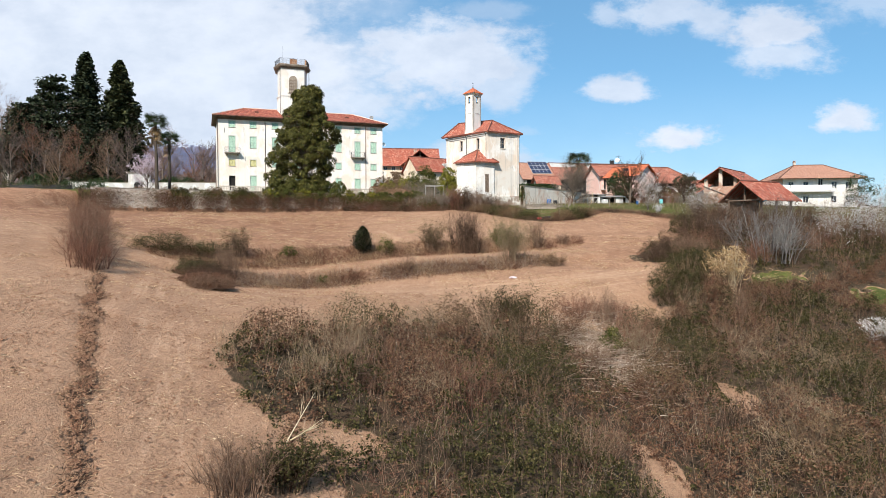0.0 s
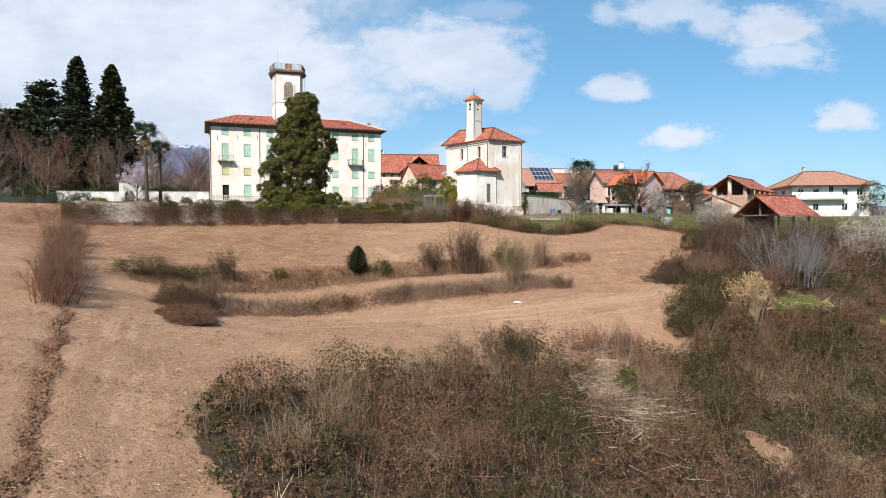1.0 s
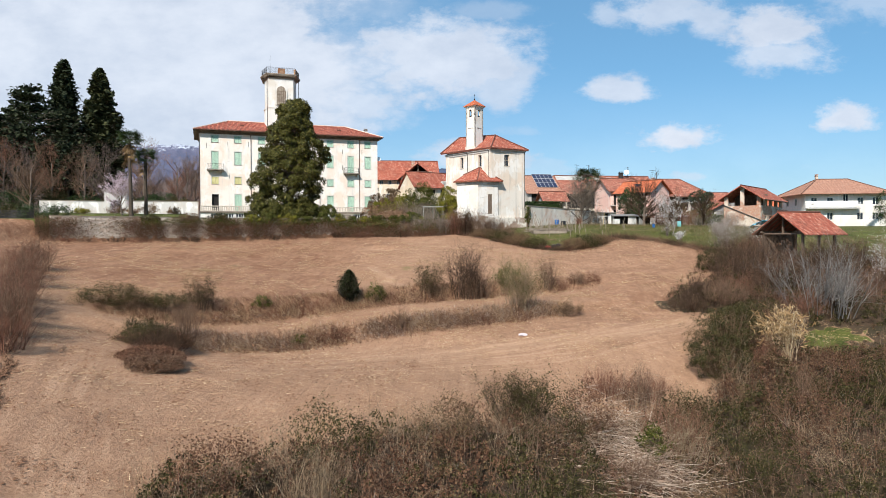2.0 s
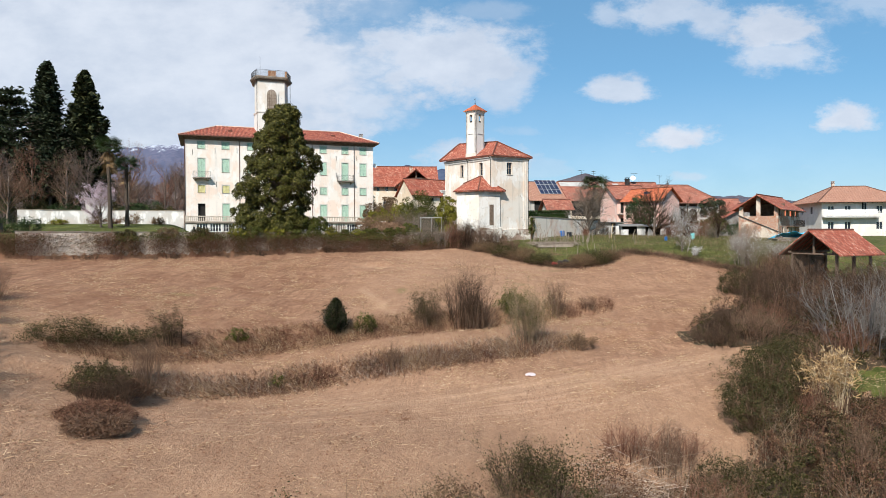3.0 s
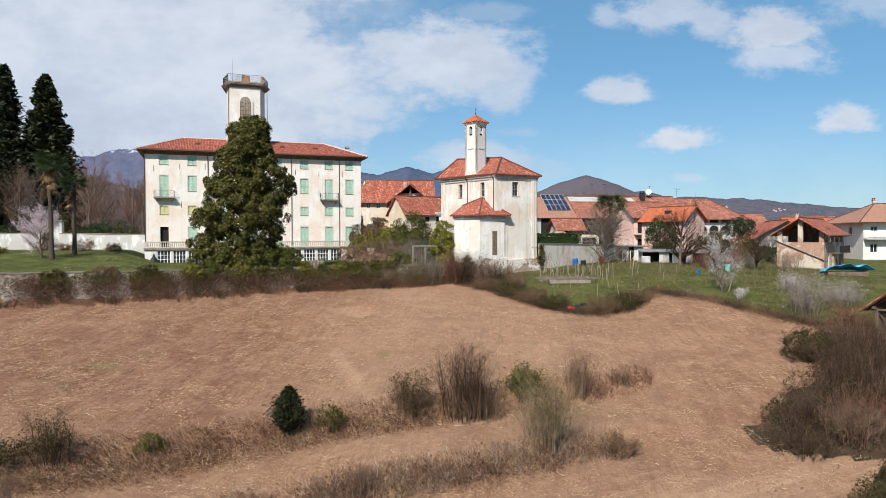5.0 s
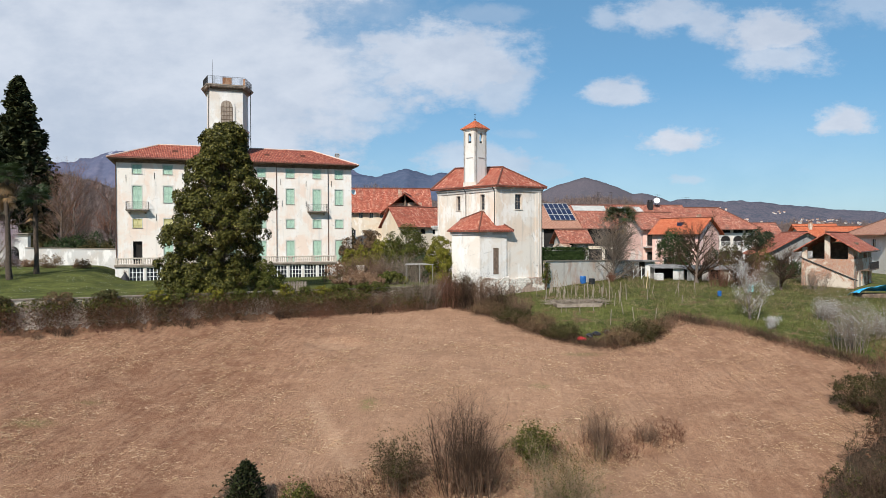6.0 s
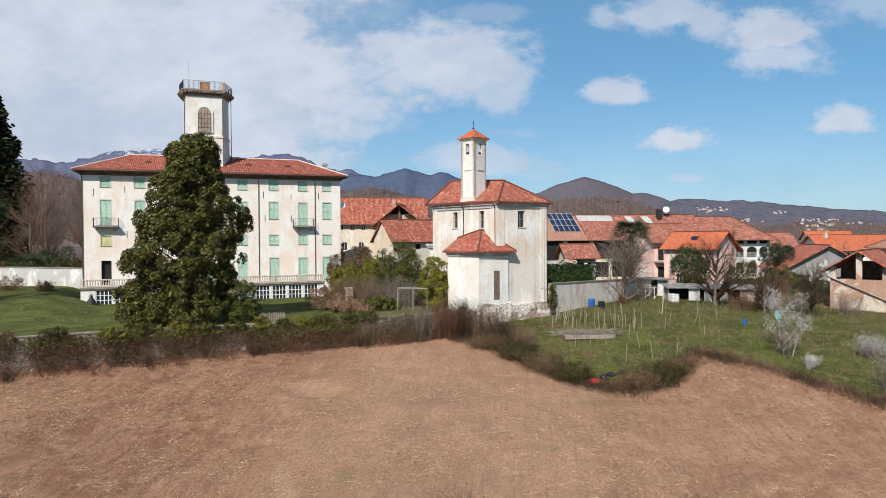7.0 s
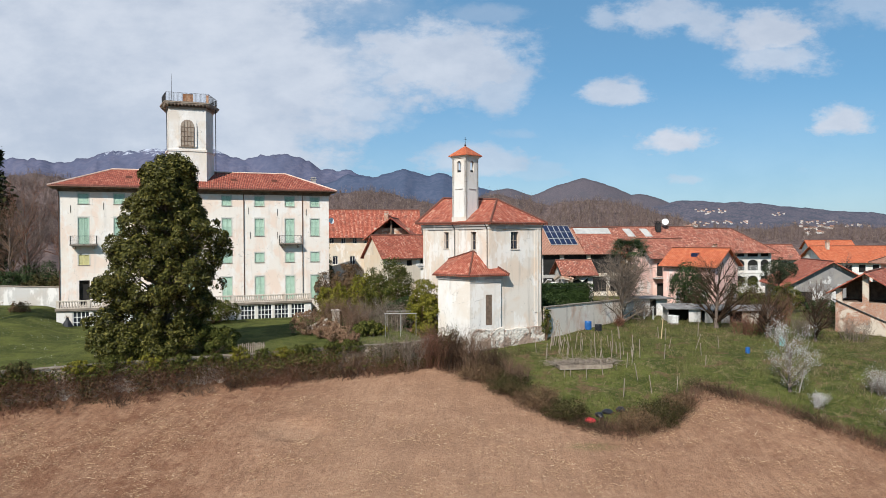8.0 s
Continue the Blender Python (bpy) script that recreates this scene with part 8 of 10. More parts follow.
# ---- straw, stubble and dry grass on the field ----
def make_litter():
    rng = np.random.default_rng(81)
    n = 300000
    u = np.concatenate((rng.uniform(-60, 40, n // 3), rng.uniform(-42, 24, n // 3), rng.uniform(-48, 22, n // 3)))
    v = np.concatenate((rng.uniform(14, 106, n // 3), rng.uniform(12, 80, n // 3), rng.uniform(62, 106, n // 3)))
    w = wavy(u, v, 0.13, 3) + 0.9 * wavy(u, v, 0.6, 8)
    keep = (rng.uniform(0, 1, n) < 0.27 + 1.45 * w) & (DEEP_AT(np.clip(u, -24, 64), np.clip(v, 4, 102)) < 0.3)
    x, y = u * CA + v * SA, v * CA - u * SA
    keep &= y < 107.6 + 0.08 * x
    keep &= v < np.array([garden_edge(q) for q in u]) - 0.5
    u, v = u[keep], v[keep]
    m = len(u)
    base = uv_to_xyz(u, v, GROUND_AT(u, v) + rng.uniform(0.01, 0.06, m))
    a = rng.uniform(0, 2 * math.pi, m)
    way = np.stack((np.cos(a), np.sin(a), rng.normal(size=m) * 0.16), 1)
    length = 0.05 + (0.32 + 0.14 * (v < 54)) * rng.uniform(0, 1, m) ** 2.2 + 0.7 * (rng.uniform(0, 1, m) > 0.992)
    vv, ff, _ = twig_arrays(base, way, length, rng.uniform(0.006, 0.014, m) * (1 + 0.5 * (v > 60)), rng, 0.35, 1)
    stuff("straw_litter", "chopped pale straw and maize stalks on the soil", [(vv, ff)], STRAW, "straw")
    # clods of earth
    m = 60000
    u, v = np.concatenate((rng.uniform(-45, 26, m // 2), rng.uniform(-34, -10, m // 2))), np.concatenate((rng.uniform(14, 104, m // 2), rng.uniform(14, 60, m // 2)))
    ok = (DEEP_AT(np.clip(u, -24, 64), v) < 0) & (rng.uniform(0, 1, m) < 0.45 + 1.3 * wavy(u, v, 0.35, 61))
    ok &= (v < np.array([garden_edge(q) for q in u]) - 1.0) & (v * CA - u * SA < 107 + 0.08 * (u * CA + v * SA))
    u, v = u[ok], v[ok]
    c = uv_to_xyz(u, v, GROUND_AT(u, v) + 0.02)
    s = 0.02 + 0.075 * rng.uniform(0, 1, len(u)) ** 3
    v2 = rng.uniform(13, 50, 2400)
    u2 = np.array([furrow(q) for q in v2]) + rng.normal(size=2400) * 0.26
    c = np.concatenate((c, uv_to_xyz(u2, v2, GROUND_AT(u2, v2) + 0.03)))
    s = np.concatenate((s, rng.uniform(0.03, 0.11, 2400)))
    u = np.concatenate((u, u2))
    dirs = np.array([(1, 0, 0), (0, 1, 0), (-1, 0, 0), (0, -1, 0), (0, 0, 0.8), (0, 0, -0.8)])
    vs = c[:, None] + dirs[None] * s[:, None, None] * rng.uniform(0.6, 1.3, (len(u), 6, 1))
    tri = np.array([(0, 1, 4, 4), (1, 2, 4, 4), (2, 3, 4, 4), (3, 0, 4, 4)])[:, :3]
    f = (tri[None] + (np.arange(len(u)) * 6)[:, None, None]).reshape(-1, 3)
    ob = mesh_part("earth_clods", mesh_from("earth_clods", vs.reshape(-1, 3), 3, f), GROUND)
    tagged(ob, "loose clods of brown earth", "earth", kind="stuff")


def strip_grass(name, label, edge, u0, u1, n, seed, mat, wide=0.8, h=(0.25, 0.7), lean=(-0.3, -0.75), up=0.75, gate=None):
    """Dry grass and stalks along a terrace edge, leaning down the slope."""
    rng = np.random.default_rng(seed)
    u = rng.uniform(u0, u1, n)
    v = np.array([edge(q) for q in u]) + rng.normal(size=n) * wide
    den = wavy(u, v, 0.35, seed)
    k = rng.uniform(0, 1, n) < 0.55 + 1.1 * den
    if gate is not None:
        k &= gate(u)
    u, v = u[k], v[k]
    m = len(u)
    base = uv_to_xyz(u, v, GROUND_AT(u, v) - 0.02)
    dx, dy = xy_of(lean[0], lean[1])
    way = rng.normal(size=(m, 3)) * 0.45 + np.array((dx, dy, up))
    vv, ff, _ = twig_arrays(base, way, rng.uniform(h[0], h[1], m), rng.uniform(0.009, 0.020, m), rng, 0.35, 1)
    stuff(name, label, [(vv, ff)], mat, "dry grass")


def make_banks():
    strip_grass("dry_grass_bank", "pale dry grass on the upper terrace edge", bank_high, -36, 4, 11000, 91, STRAW, 0.8, (0.25, 0.8))
    strip_grass("brown_grass_bank", "reddish dry stems on the upper terrace edge", bank_high, -36, 9, 12000, 92, TWIG_RED, 0.8, (0.25, 0.9))
    strip_grass("grey_grass_bank", "bleached dry stalks on the lower terrace edge", bank_low, -31, 3, 11000, 93, PALE_CANE, 0.65, (0.3, 0.8))
    strip_grass("bramble_bank", "reddish bramble stems on the lower terrace edge", bank_low, -29, 2, 11000, 94, TWIG_RED, 0.6, (0.3, 0.85), (0.2, -0.5), 0.4)
    strip_grass("dark_bank", "dark dry stems on the lower terrace edge", bank_low, -29, 2, 3500, 98, TWIG_DARK, 0.5, (0.2, 0.6), (0.2, -0.5), 0.4)
    strip_grass("straw_bank", "straw on the lower terrace edge", bank_low, -31, 4, 10000, 95, STRAW, 0.7, (0.2, 0.7))
    rng = np.random.default_rng(99)
    for name, lab, edge, mat, n in (("bank_leaf_litter", "fallen russet leaves on the upper terrace edge", bank_high, RUSSET_LEAF, 9000), ("bank_pale_litter", "pinkish withered leaves on the upper terrace edge", bank_high, PINKISH_LEAF, 5000), ("bank_leaf_litter", "fallen russet leaves on the lower terrace edge", bank_low, RUSSET_LEAF, 7000)):
        u = rng.uniform(-34, -8, n) + (8 if edge is bank_low else 0)
        v = np.array([edge(q) for q in u]) - 0.3 + rng.normal(size=n) * 0.75
        c = uv_to_xyz(u, v, GROUND_AT(u, v) + rng.uniform(0.02, 0.25, n))
        stuff(name, lab, [leaf_arrays(c, rng.uniform(0.03, 0.07, n), rng, 0.3, UP, 0.6)], mat, "leaf litter")
    # the furrow between lane and field
    rng = np.random.default_rng(97)
    n = 3200
    v = rng.uniform(13, 47, n)
    u = np.array([furrow(q) for q in v]) + rng.normal(size=n) * 0.24
    base = uv_to_xyz(u, v, GROUND_AT(u, v))
    vv, ff, _ = twig_arrays(base, rng.normal(size=(n, 3)) * 0.8 + UP * 0.35, rng.uniform(0.1, 0.4, n), rng.uniform(0.006, 0.013, n), rng, 0.3, 1)
    stuff("furrow_stubble", "dark stubble along a furrow", [(vv, ff)], TWIG_DARK, "stubble")
    # stones showing in the upper bank
    wall = thing("dry_stone_bank", G(-22, bank_high(-22) - 0.5), CAMTURN, "remains of a dry-stone terrace wall", "stone wall")
    meshes = []
    for k in range(6):
        bm = bmesh.new()
        bmesh.ops.create_icosphere(bm, subdivisions=1, radius=0.16)
        for q in bm.verts:
            q.co.x *= 1.35
            q.co.z *= 0.75
            q.co *= 1 + 0.22 * noise.noise(q.co * 9 + Vector((k * 7, 0, 0)))
        me = finish(bm, "stone")
        me.materials.append(BANK_STONE)
        meshes.append(me)
    rr = random.Random(9)
    inv = wall.matrix_basis.inverted()
    for x0, x1, rows in ((-28.8, -25.6, 2), (-25.0, -23.2, 1), (-22.8, -21.0, 1)):
        for row in range(rows):
            q = x0 + rr.uniform(0, 0.3)
            while q < x1:
                x, y = xy_of(q, bank_high(q) - 0.5 + row * 0.2 + rr.uniform(-0.1, 0.1))
                p = inv @ Vector((x, y, ground(x, y) + rr.uniform(-0.03, 0.05)))
                mesh_part("stone", rr.choice(meshes), None, wall, at=Matrix.LocRotScale(p, Euler((rr.uniform(-0.2, 0.2), rr.uniform(-0.2, 0.2), rr.uniform(-0.4, 0.4))), (rr.uniform(0.5, 1.1), rr.uniform(0.5, 1.0), rr.uniform(0.5, 0.9))))
                q += rr.uniform(0.26, 0.6)


make_litter()
make_banks()


# ---- single shrubs of the slope ----
def make_field_shrubs():
    prof = lambda t: max(0.08, min(1.0, 0.78 + 0.8 * t) * (1 - t) ** 0.8)
    conifer("small dense dark juniper bush on the terrace edge", G(-16.9, 71.4), 2.7, 2.3, 301, CYPRESS_LEAF, prof, 34, 28, 0.085, name="juniper", bare=0.0, droop=-0.75, sprays=14, trunk_r=0.05)
    leafy_bush("small ragged evergreen bush beside the juniper", G(-14.5, 72.0), (0.85, 0.7, 1.15), 1300, 0.07, 302, GREEN_LEAF, "evergreen_bush")
    on_banks = (
            (-9.3, 74.3, 2.1, 1.6, 26, TWIG_BROWN, (3, 0.12, 0.05), BRAMBLE, "thin shrub with few green leaves on the terrace edge"),
            (-5.8, 75.3, 3.5, 2.8, 60, TWIG_DARK, None, None, "tall bare grey-brown bush on the terrace edge"),
            (-5.0, 74.9, 1.6, 3.0, 40, TWIG_BROWN, None, None, "low bare brown bush on the terrace edge"),
            (-1.5, 77.6, 1.5, 1.2, 22, TWIG_BROWN, (6, 0.12, 0.06), GREEN_LEAF, "small leafy bush on the slope"),
            (-0.9, 70.6, 3.0, 2.6, 44, TWIG_TAN, (3, 0.1, 0.035), GREEN_LEAF, "tall greenish willow-like bush on the slope"),
            (2.6, 79.2, 2.3, 1.4, 26, TWIG_BROWN, None, None, "bare upright bush on the slope"),
            (6.1, 80.8, 0.9, 1.2, 20, TWIG_BROWN, None, None, "low dry tuft on the slope"),
            (3.6, 71.0, 0.9, 1.8, 26, TWIG_BROWN, (2, 0.1, 0.05), OLIVE_LEAF, "low dry tuft beside the track"),
            (-28.9, 66.6, 1.8, 1.8, 26, TWIG_DARK, (3, 0.1, 0.04), BRAMBLE, "twiggy shrub in the terrace edge"),
            (-28.0, 60.6, 2.2, 1.6, 24, TWIG_BROWN, None, None, "thin bare shrub by the lower terrace"),
            (-30.2, 59.0, 1.1, 2.4, 40, TWIG_DARK, (3, 0.12, 0.06), BRAMBLE, "grey-green low bush by the lower terrace"),
    )
    by_thicket = (
            (-11.8, 66.0, 1.5, 0.9, 16, TWIG_BROWN, None, None, "sparse bare shrub on the lower edge"),
            (3.0, 54.6, 1.5, 2.6, 34, TWIG_RED, None, None, "loose bare reddish shrub at the thicket's rim"),
            (4.6, 53.4, 1.9, 2.6, 34, TWIG_BROWN, None, None, "loose bare tan shrub at the thicket's rim"),
            (6.2, 54.8, 1.3, 2.4, 30, TWIG_RED, None, None, "low bare reddish shrub at the thicket's rim"),
            (-3.6, 48.0, 2.0, 2.6, 60, TWIG_DARK, (2, 0.1, 0.05), BRAMBLE, "dark tangled shrub at the thicket's rim"),
            (-15.4, 22.4, 1.3, 2.0, 60, TWIG_BROWN, None, None, "dense brown twiggy bush beside the lane"),
            (-14.0, 23.6, 1.1, 1.6, 40, TWIG_DARK, (2, 0.1, 0.06), BRAMBLE, "brown twiggy bush beside the lane"))
    for k, (u, v, h, w, n, mat, leaf, lm, lab) in enumerate(on_banks + by_thicket):
        bare_shrub(lab, G(u, v), h * 1.38, w * 1.35, 310 + k, int(n * 1.3), mat, (7, 6) if h > 1.8 else (7, 5), leaf, lm)
    # mounds and leafless shrubs rising out of the thicket
    rr = random.Random(58)
    for k, (u, v, r, h) in enumerate(((-17.5, 36.0, 2.0, 1.5), (-13.5, 40.0, 2.2, 1.6), (-8.0, 43.5, 2.0, 1.6), (-2.5, 46.0, 2.4, 2.2), (0.2, 48.0, 2.0, 1.9), (-9.5, 34.0, 2.4, 1.5), (-3.5, 37.0, 2.6, 1.7), (4.5, 40.0, 2.2, 1.6), (8.5, 45.0, 2.4, 1.7), (14.0, 50.0, 2.6, 1.8), (18.5, 55.0, 2.4, 1.7), (7.0, 50.5, 2.0, 1.7), (11.0, 33.0, 2.4, 1.6), (18.0, 42.0, 2.6, 1.7))):
        mat = (RUSSET_LEAF, BRAMBLE, OLIVE_LEAF, BRAMBLE, RUSSET_LEAF)[k % 5]
        leafy_bush("rounded bramble mound in the thicket" if mat is BRAMBLE else "rounded withered brown mound in the thicket", G(u, v), (r, r * 0.9, h), 4200, 0.055, 900 + k, mat, "bramble_mound", group="mounds in the thicket")
    for k in range(16):
        u = rr.uniform(-16, 20)
        v = rr.uniform(27, 36) if k % 2 else brush_edge(u) - rr.uniform(2, 9)
        if thicket(u, v) > 0.8:
            bare_shrub("leafless twiggy shrub standing in the thicket", G(u, v), rr.uniform(2.2, 3.3), rr.uniform(2.0, 3.2), 930 + k, 30, (TWIG_RED, TWIG_TAN, TWIG_BROWN)[k % 3], (7, 5), name="thicket_shrub", group="leafless shrubs in the thicket")
    # row of reddish bare shrubs on the left boundary
    for k, (u, v, h) in enumerate(((-33.8, 47.6, 2.8), (-35.0, 50.0, 3.2), (-36.4, 52.6, 3.4), (-38.0, 55.6, 3.4), (-39.6, 58.6, 3.2), (-41.4, 62.0, 3.2), (-43.4, 66.0, 3.0), (-45.4, 70.0, 3.0))):
        bare_shrub("bare reddish-grey hedge shrub along the field path", G(u, v), h * 0.95, 3.2, 340 + k, 60, TWIG_BROWN if k % 2 else TWIG_RED, (7, 6), lift=0.1, name="hedge_shrub", group="bare shrubs along the field path")
    leafy_bush("low spreading dark evergreen cushion on the terrace edge", G(-35.2, 63.6), (3.0, 1.3, 0.95), 5200, 0.06, 351, BRAMBLE, "cushion_bush")
    leafy_bush("low dark-leaved bush on the terrace edge", G(-31.4, 65.5), (2.2, 1.2, 0.7), 3600, 0.06, 352, BRAMBLE, "cushion_bush")
    leafy_bush("low dark tangled bramble bush by the lower terrace", G(-29.4, 57.0), (2.2, 1.4, 0.8), 3200, 0.06, 356, BRAMBLE, "bramble_bush")
    bare_shrub("low dark leafless tangle by the lower terrace", G(-28.2, 56.0), 1.7, 4.6, 357, 90, TWIG_DARK, (8, 6), lift=0.1)
    leafy_bush("small dark evergreen bush on the stones", G(-24.2, 68.5), (0.9, 0.6, 0.6), 900, 0.06, 353, GREEN_LEAF, "evergreen_bush")
    leafy_bush("dark evergreen bush in the thicket", G(3.6, 46.5, 0.2), (0.9, 0.8, 1.25), 1500, 0.08, 354, GREEN_LEAF, "evergreen_bush")
    leafy_bush("low green bush on the lower edge", G(-19.8, 63.2), (0.7, 0.5, 0.4), 500, 0.05, 355, GREEN_LEAF, "evergreen_bush")
    # low heaps of cut brambles by the lower terrace
    for k, (u, v, ru, rv, h, mat, lab) in enumerate(((-29.2, 57.4, 3.2, 2.0, 1.3, TWIG_DARK, "dark heap of cut brambles by the lower terrace"), (-27.2, 52.2, 2.5, 1.8, 1.0, TWIG_RED, "reddish heap of dry brushwood by the lane"), (-26.2, 50.6, 2.0, 1.5, 0.8, TWIG_BROWN, "brown heap of dry brushwood by the lane"))):
        g = Growth(365 + k)
        rng = g.rng
        hp = thing("brushwood_heap", G(u, v), CAMTURN, lab, "brushwood")
        n = 3400
        d = unit(rng.normal(size=(n, 3)))
        d[:, 2] = np.abs(d[:, 2])
        c = d * rng.uniform(0.1, 0.95, (n, 1)) ** 0.6 * (ru, rv, h) * (1 + 0.3 * np.array([noise.noise(Vector(q) * 2.4 + Vector((k, 3, 0))) for q in d]))[:, None]
        g.wood.append(twig_arrays(c - (0, 0, 0.1), rng.normal(size=(n, 3)) * (1, 1, 0.5) + (0, 0, 0.12), rng.uniform(0.3, 1.0, n), rng.uniform(0.006, 0.014, n), rng, 0.4, 2)[:2])
        v_, f_ = g.wood[0]
        v_[:, 2] = np.maximum(v_[:, 2], -0.06)
        m = 7000
        d = unit(rng.normal(size=(m, 3)))
        d[:, 2] = np.abs(d[:, 2])
        c = d * rng.uniform(0.1, 0.95, (m, 1)) ** 0.5 * (ru, rv, h)
        g.leaves(c, rng.uniform(0.04, 0.09, m), 0.3, UP, 0.5)
        g.build(hp, mat, RUSSET_LEAF, "brushwood", "withered_leaves")
    # clump of dead reeds
    g = Growth(361)
    rng = g.rng
    cl = thing("reed_clump", G(16.6, 57.6), 0, "clump of bleached broken giant reeds", "reeds")
    n = 90
    base = np.stack((rng.normal(size=n) * 0.38, rng.normal(size=n) * 0.35, np.zeros(n)), 1)
    b = g.branches(base, rng.normal(size=(n, 3)) * 0.16 + UP, rng.uniform(2.6, 5.0, n), rng.uniform(0.015, 0.032, n), 0.12, 3)
    top = g.tips(b, 0.85)
    dn = rng.normal(size=(n, 3)) * 0.5 - UP * 0.4
    g.branches(top, dn, rng.uniform(0.5, 1.4, n), np.full(n, 0.012), 0.25, 2)
    c = g.tips(b, 0.9)
    g.spray(c, 12, 0.32, 0.24, ratio=0.14)
    g.build(cl, CANE, REED_LEAF, "reed_stand", "dead_foliage")
    # pale broken branch by the lane, bag on the field
    br = thing("broken_branch", G(-14.6, 26.4, 0.06), 35, "pale peeled broken branch on the soil", "branch")
    g = Growth(362)
    b = g.branches(np.zeros((3, 3)), np.array(((1, 0.1, 0.12), (1, -0.2, 0.25), (0.9, 0.35, 0.5))), np.array((2.4, 2.0, 2.8)), np.array((0.05, 0.035, 0.03)), 0.1, 3)
    g.fork(b, 4, 0.4, 0.4, 0.4, 0.1, 0.2, 1, 0.5)
    g.build(br, CANE, None)
    bag = thing("plastic_sheet", G(-1.4, 65.1, 0.03), 20, "crumpled pale pink plastic sheet on the soil", "litter")
    bm = bmesh.new()
    bmesh.ops.create_icosphere(bm, subdivisions=3, radius=0.33)
    for q in bm.verts:
        q.co *= 1 + 0.3 * noise.noise(q.co * 3.1)
        q.co.x *= 1.4
        q.co.z = max(q.co.z, -0.05) * 0.5
    part("sheet", bm, PINK_PLASTIC, bag)


make_field_shrubs()

# ---- walls of park and garden ----
def wall_run(name, label, pts, z_top, depth, thick, mat, coping=None, category="wall"):
    """A wall along a line of (x, y); z_top: one height for each point; depth: how far it goes down."""
    w = thing(name, (pts[0][0], pts[0][1], z_top[0] - depth), 0, label, category)
    ox, oy, oz = pts[0][0], pts[0][1], z_top[0] - depth
    bm, cp = bmesh.new(), bmesh.new()
    for (a, za), (b, zb) in zip(zip(pts, z_top), zip(pts[1:], z_top[1:])):
        d = Vector((b[0] - a[0], b[1] - a[1], 0))
        nrm = Vector((-d.y, d.x, 0)).normalized() * thick
        n = max(1, int(d.length / 1.2))
        for i in range(n):
            t0, t1 = i / n, (i + 1) / n
            p, q = Vector((a[0] - ox, a[1] - oy, 0)) + d * t0, Vector((a[0] - ox, a[1] - oy, 0)) + d * t1
            z0, z1 = za + (zb - za) * t0 - oz, za + (zb - za) * t1 - oz
            wob = lambda v_: 0.05 * noise.noise(Vector((v_.x + ox, v_.y + oy, 0)) * 0.8)
            prism(bm, [(p.x, p.y), (q.x, q.y), (q.x + nrm.x, q.y + nrm.y), (p.x + nrm.x, p.y + nrm.y)], [z0 - depth, z1 - depth, z1 - depth, z0 - depth], [z0 + wob(p), z1 + wob(q), z1 + wob(q), z0 + wob(p)])
            if coping is not None:
                e = nrm.normalized() * 0.09
                prism(cp, [(p.x - e.x, p.y - e.y), (q.x - e.x, q.y - e.y), (q.x + nrm.x + e.x, q.y + nrm.y + e.y), (p.x + nrm.x + e.x, p.y + nrm.y + e.y)], [z0 + wob(p) + 0.003, z1 + wob(q) + 0.003] + [z1 + wob(q) + 0.003, z0 + wob(p) + 0.003], [z0 + wob(p) + 0.12, z1 + wob(q) + 0.12] + [z1 + wob(q) + 0.12, z0 + wob(p) + 0.12])
    bmesh.ops.remove_doubles(bm, verts=bm.verts, dist=0.001)
    part("masonry", bm, mat, w)
    if coping is not None:
        part("coping", cp, coping, w)
    else:
        cp.free()
    return w


def rough_stone_mat():
    n = Nodes("rubble_masonry")
    st = n.cells(2.6, out="Color")
    edge = n.cells(2.6, feature="DISTANCE_TO_EDGE")
    grey = n.nt.nodes.new("ShaderNodeRGBToBW")
    n.put(grey.inputs[0], st)
    c = n.mix(n.band(grey.outputs[0], 0.2, 0.8), (0.34, 0.275, 0.225), (0.58, 0.50, 0.43))
    c = n.mix(n.band(edge, 0.0, 0.05, 1, 0), c, (0.56, 0.49, 0.42))
    c = n.mix(n.math("MULTIPLY", n.band(n.noise(0.5, 5), 0.5, 0.65), 0.6), c, (0.34, 0.26, 0.20))
    n.bump(n.math("ADD", n.band(edge, 0, 0.08), n.noise(6, 6, 0.7)), 0.45, 0.05)
    return n.done(c, 0.95, 0, 0.15)


RUBBLE = rough_stone_mat()


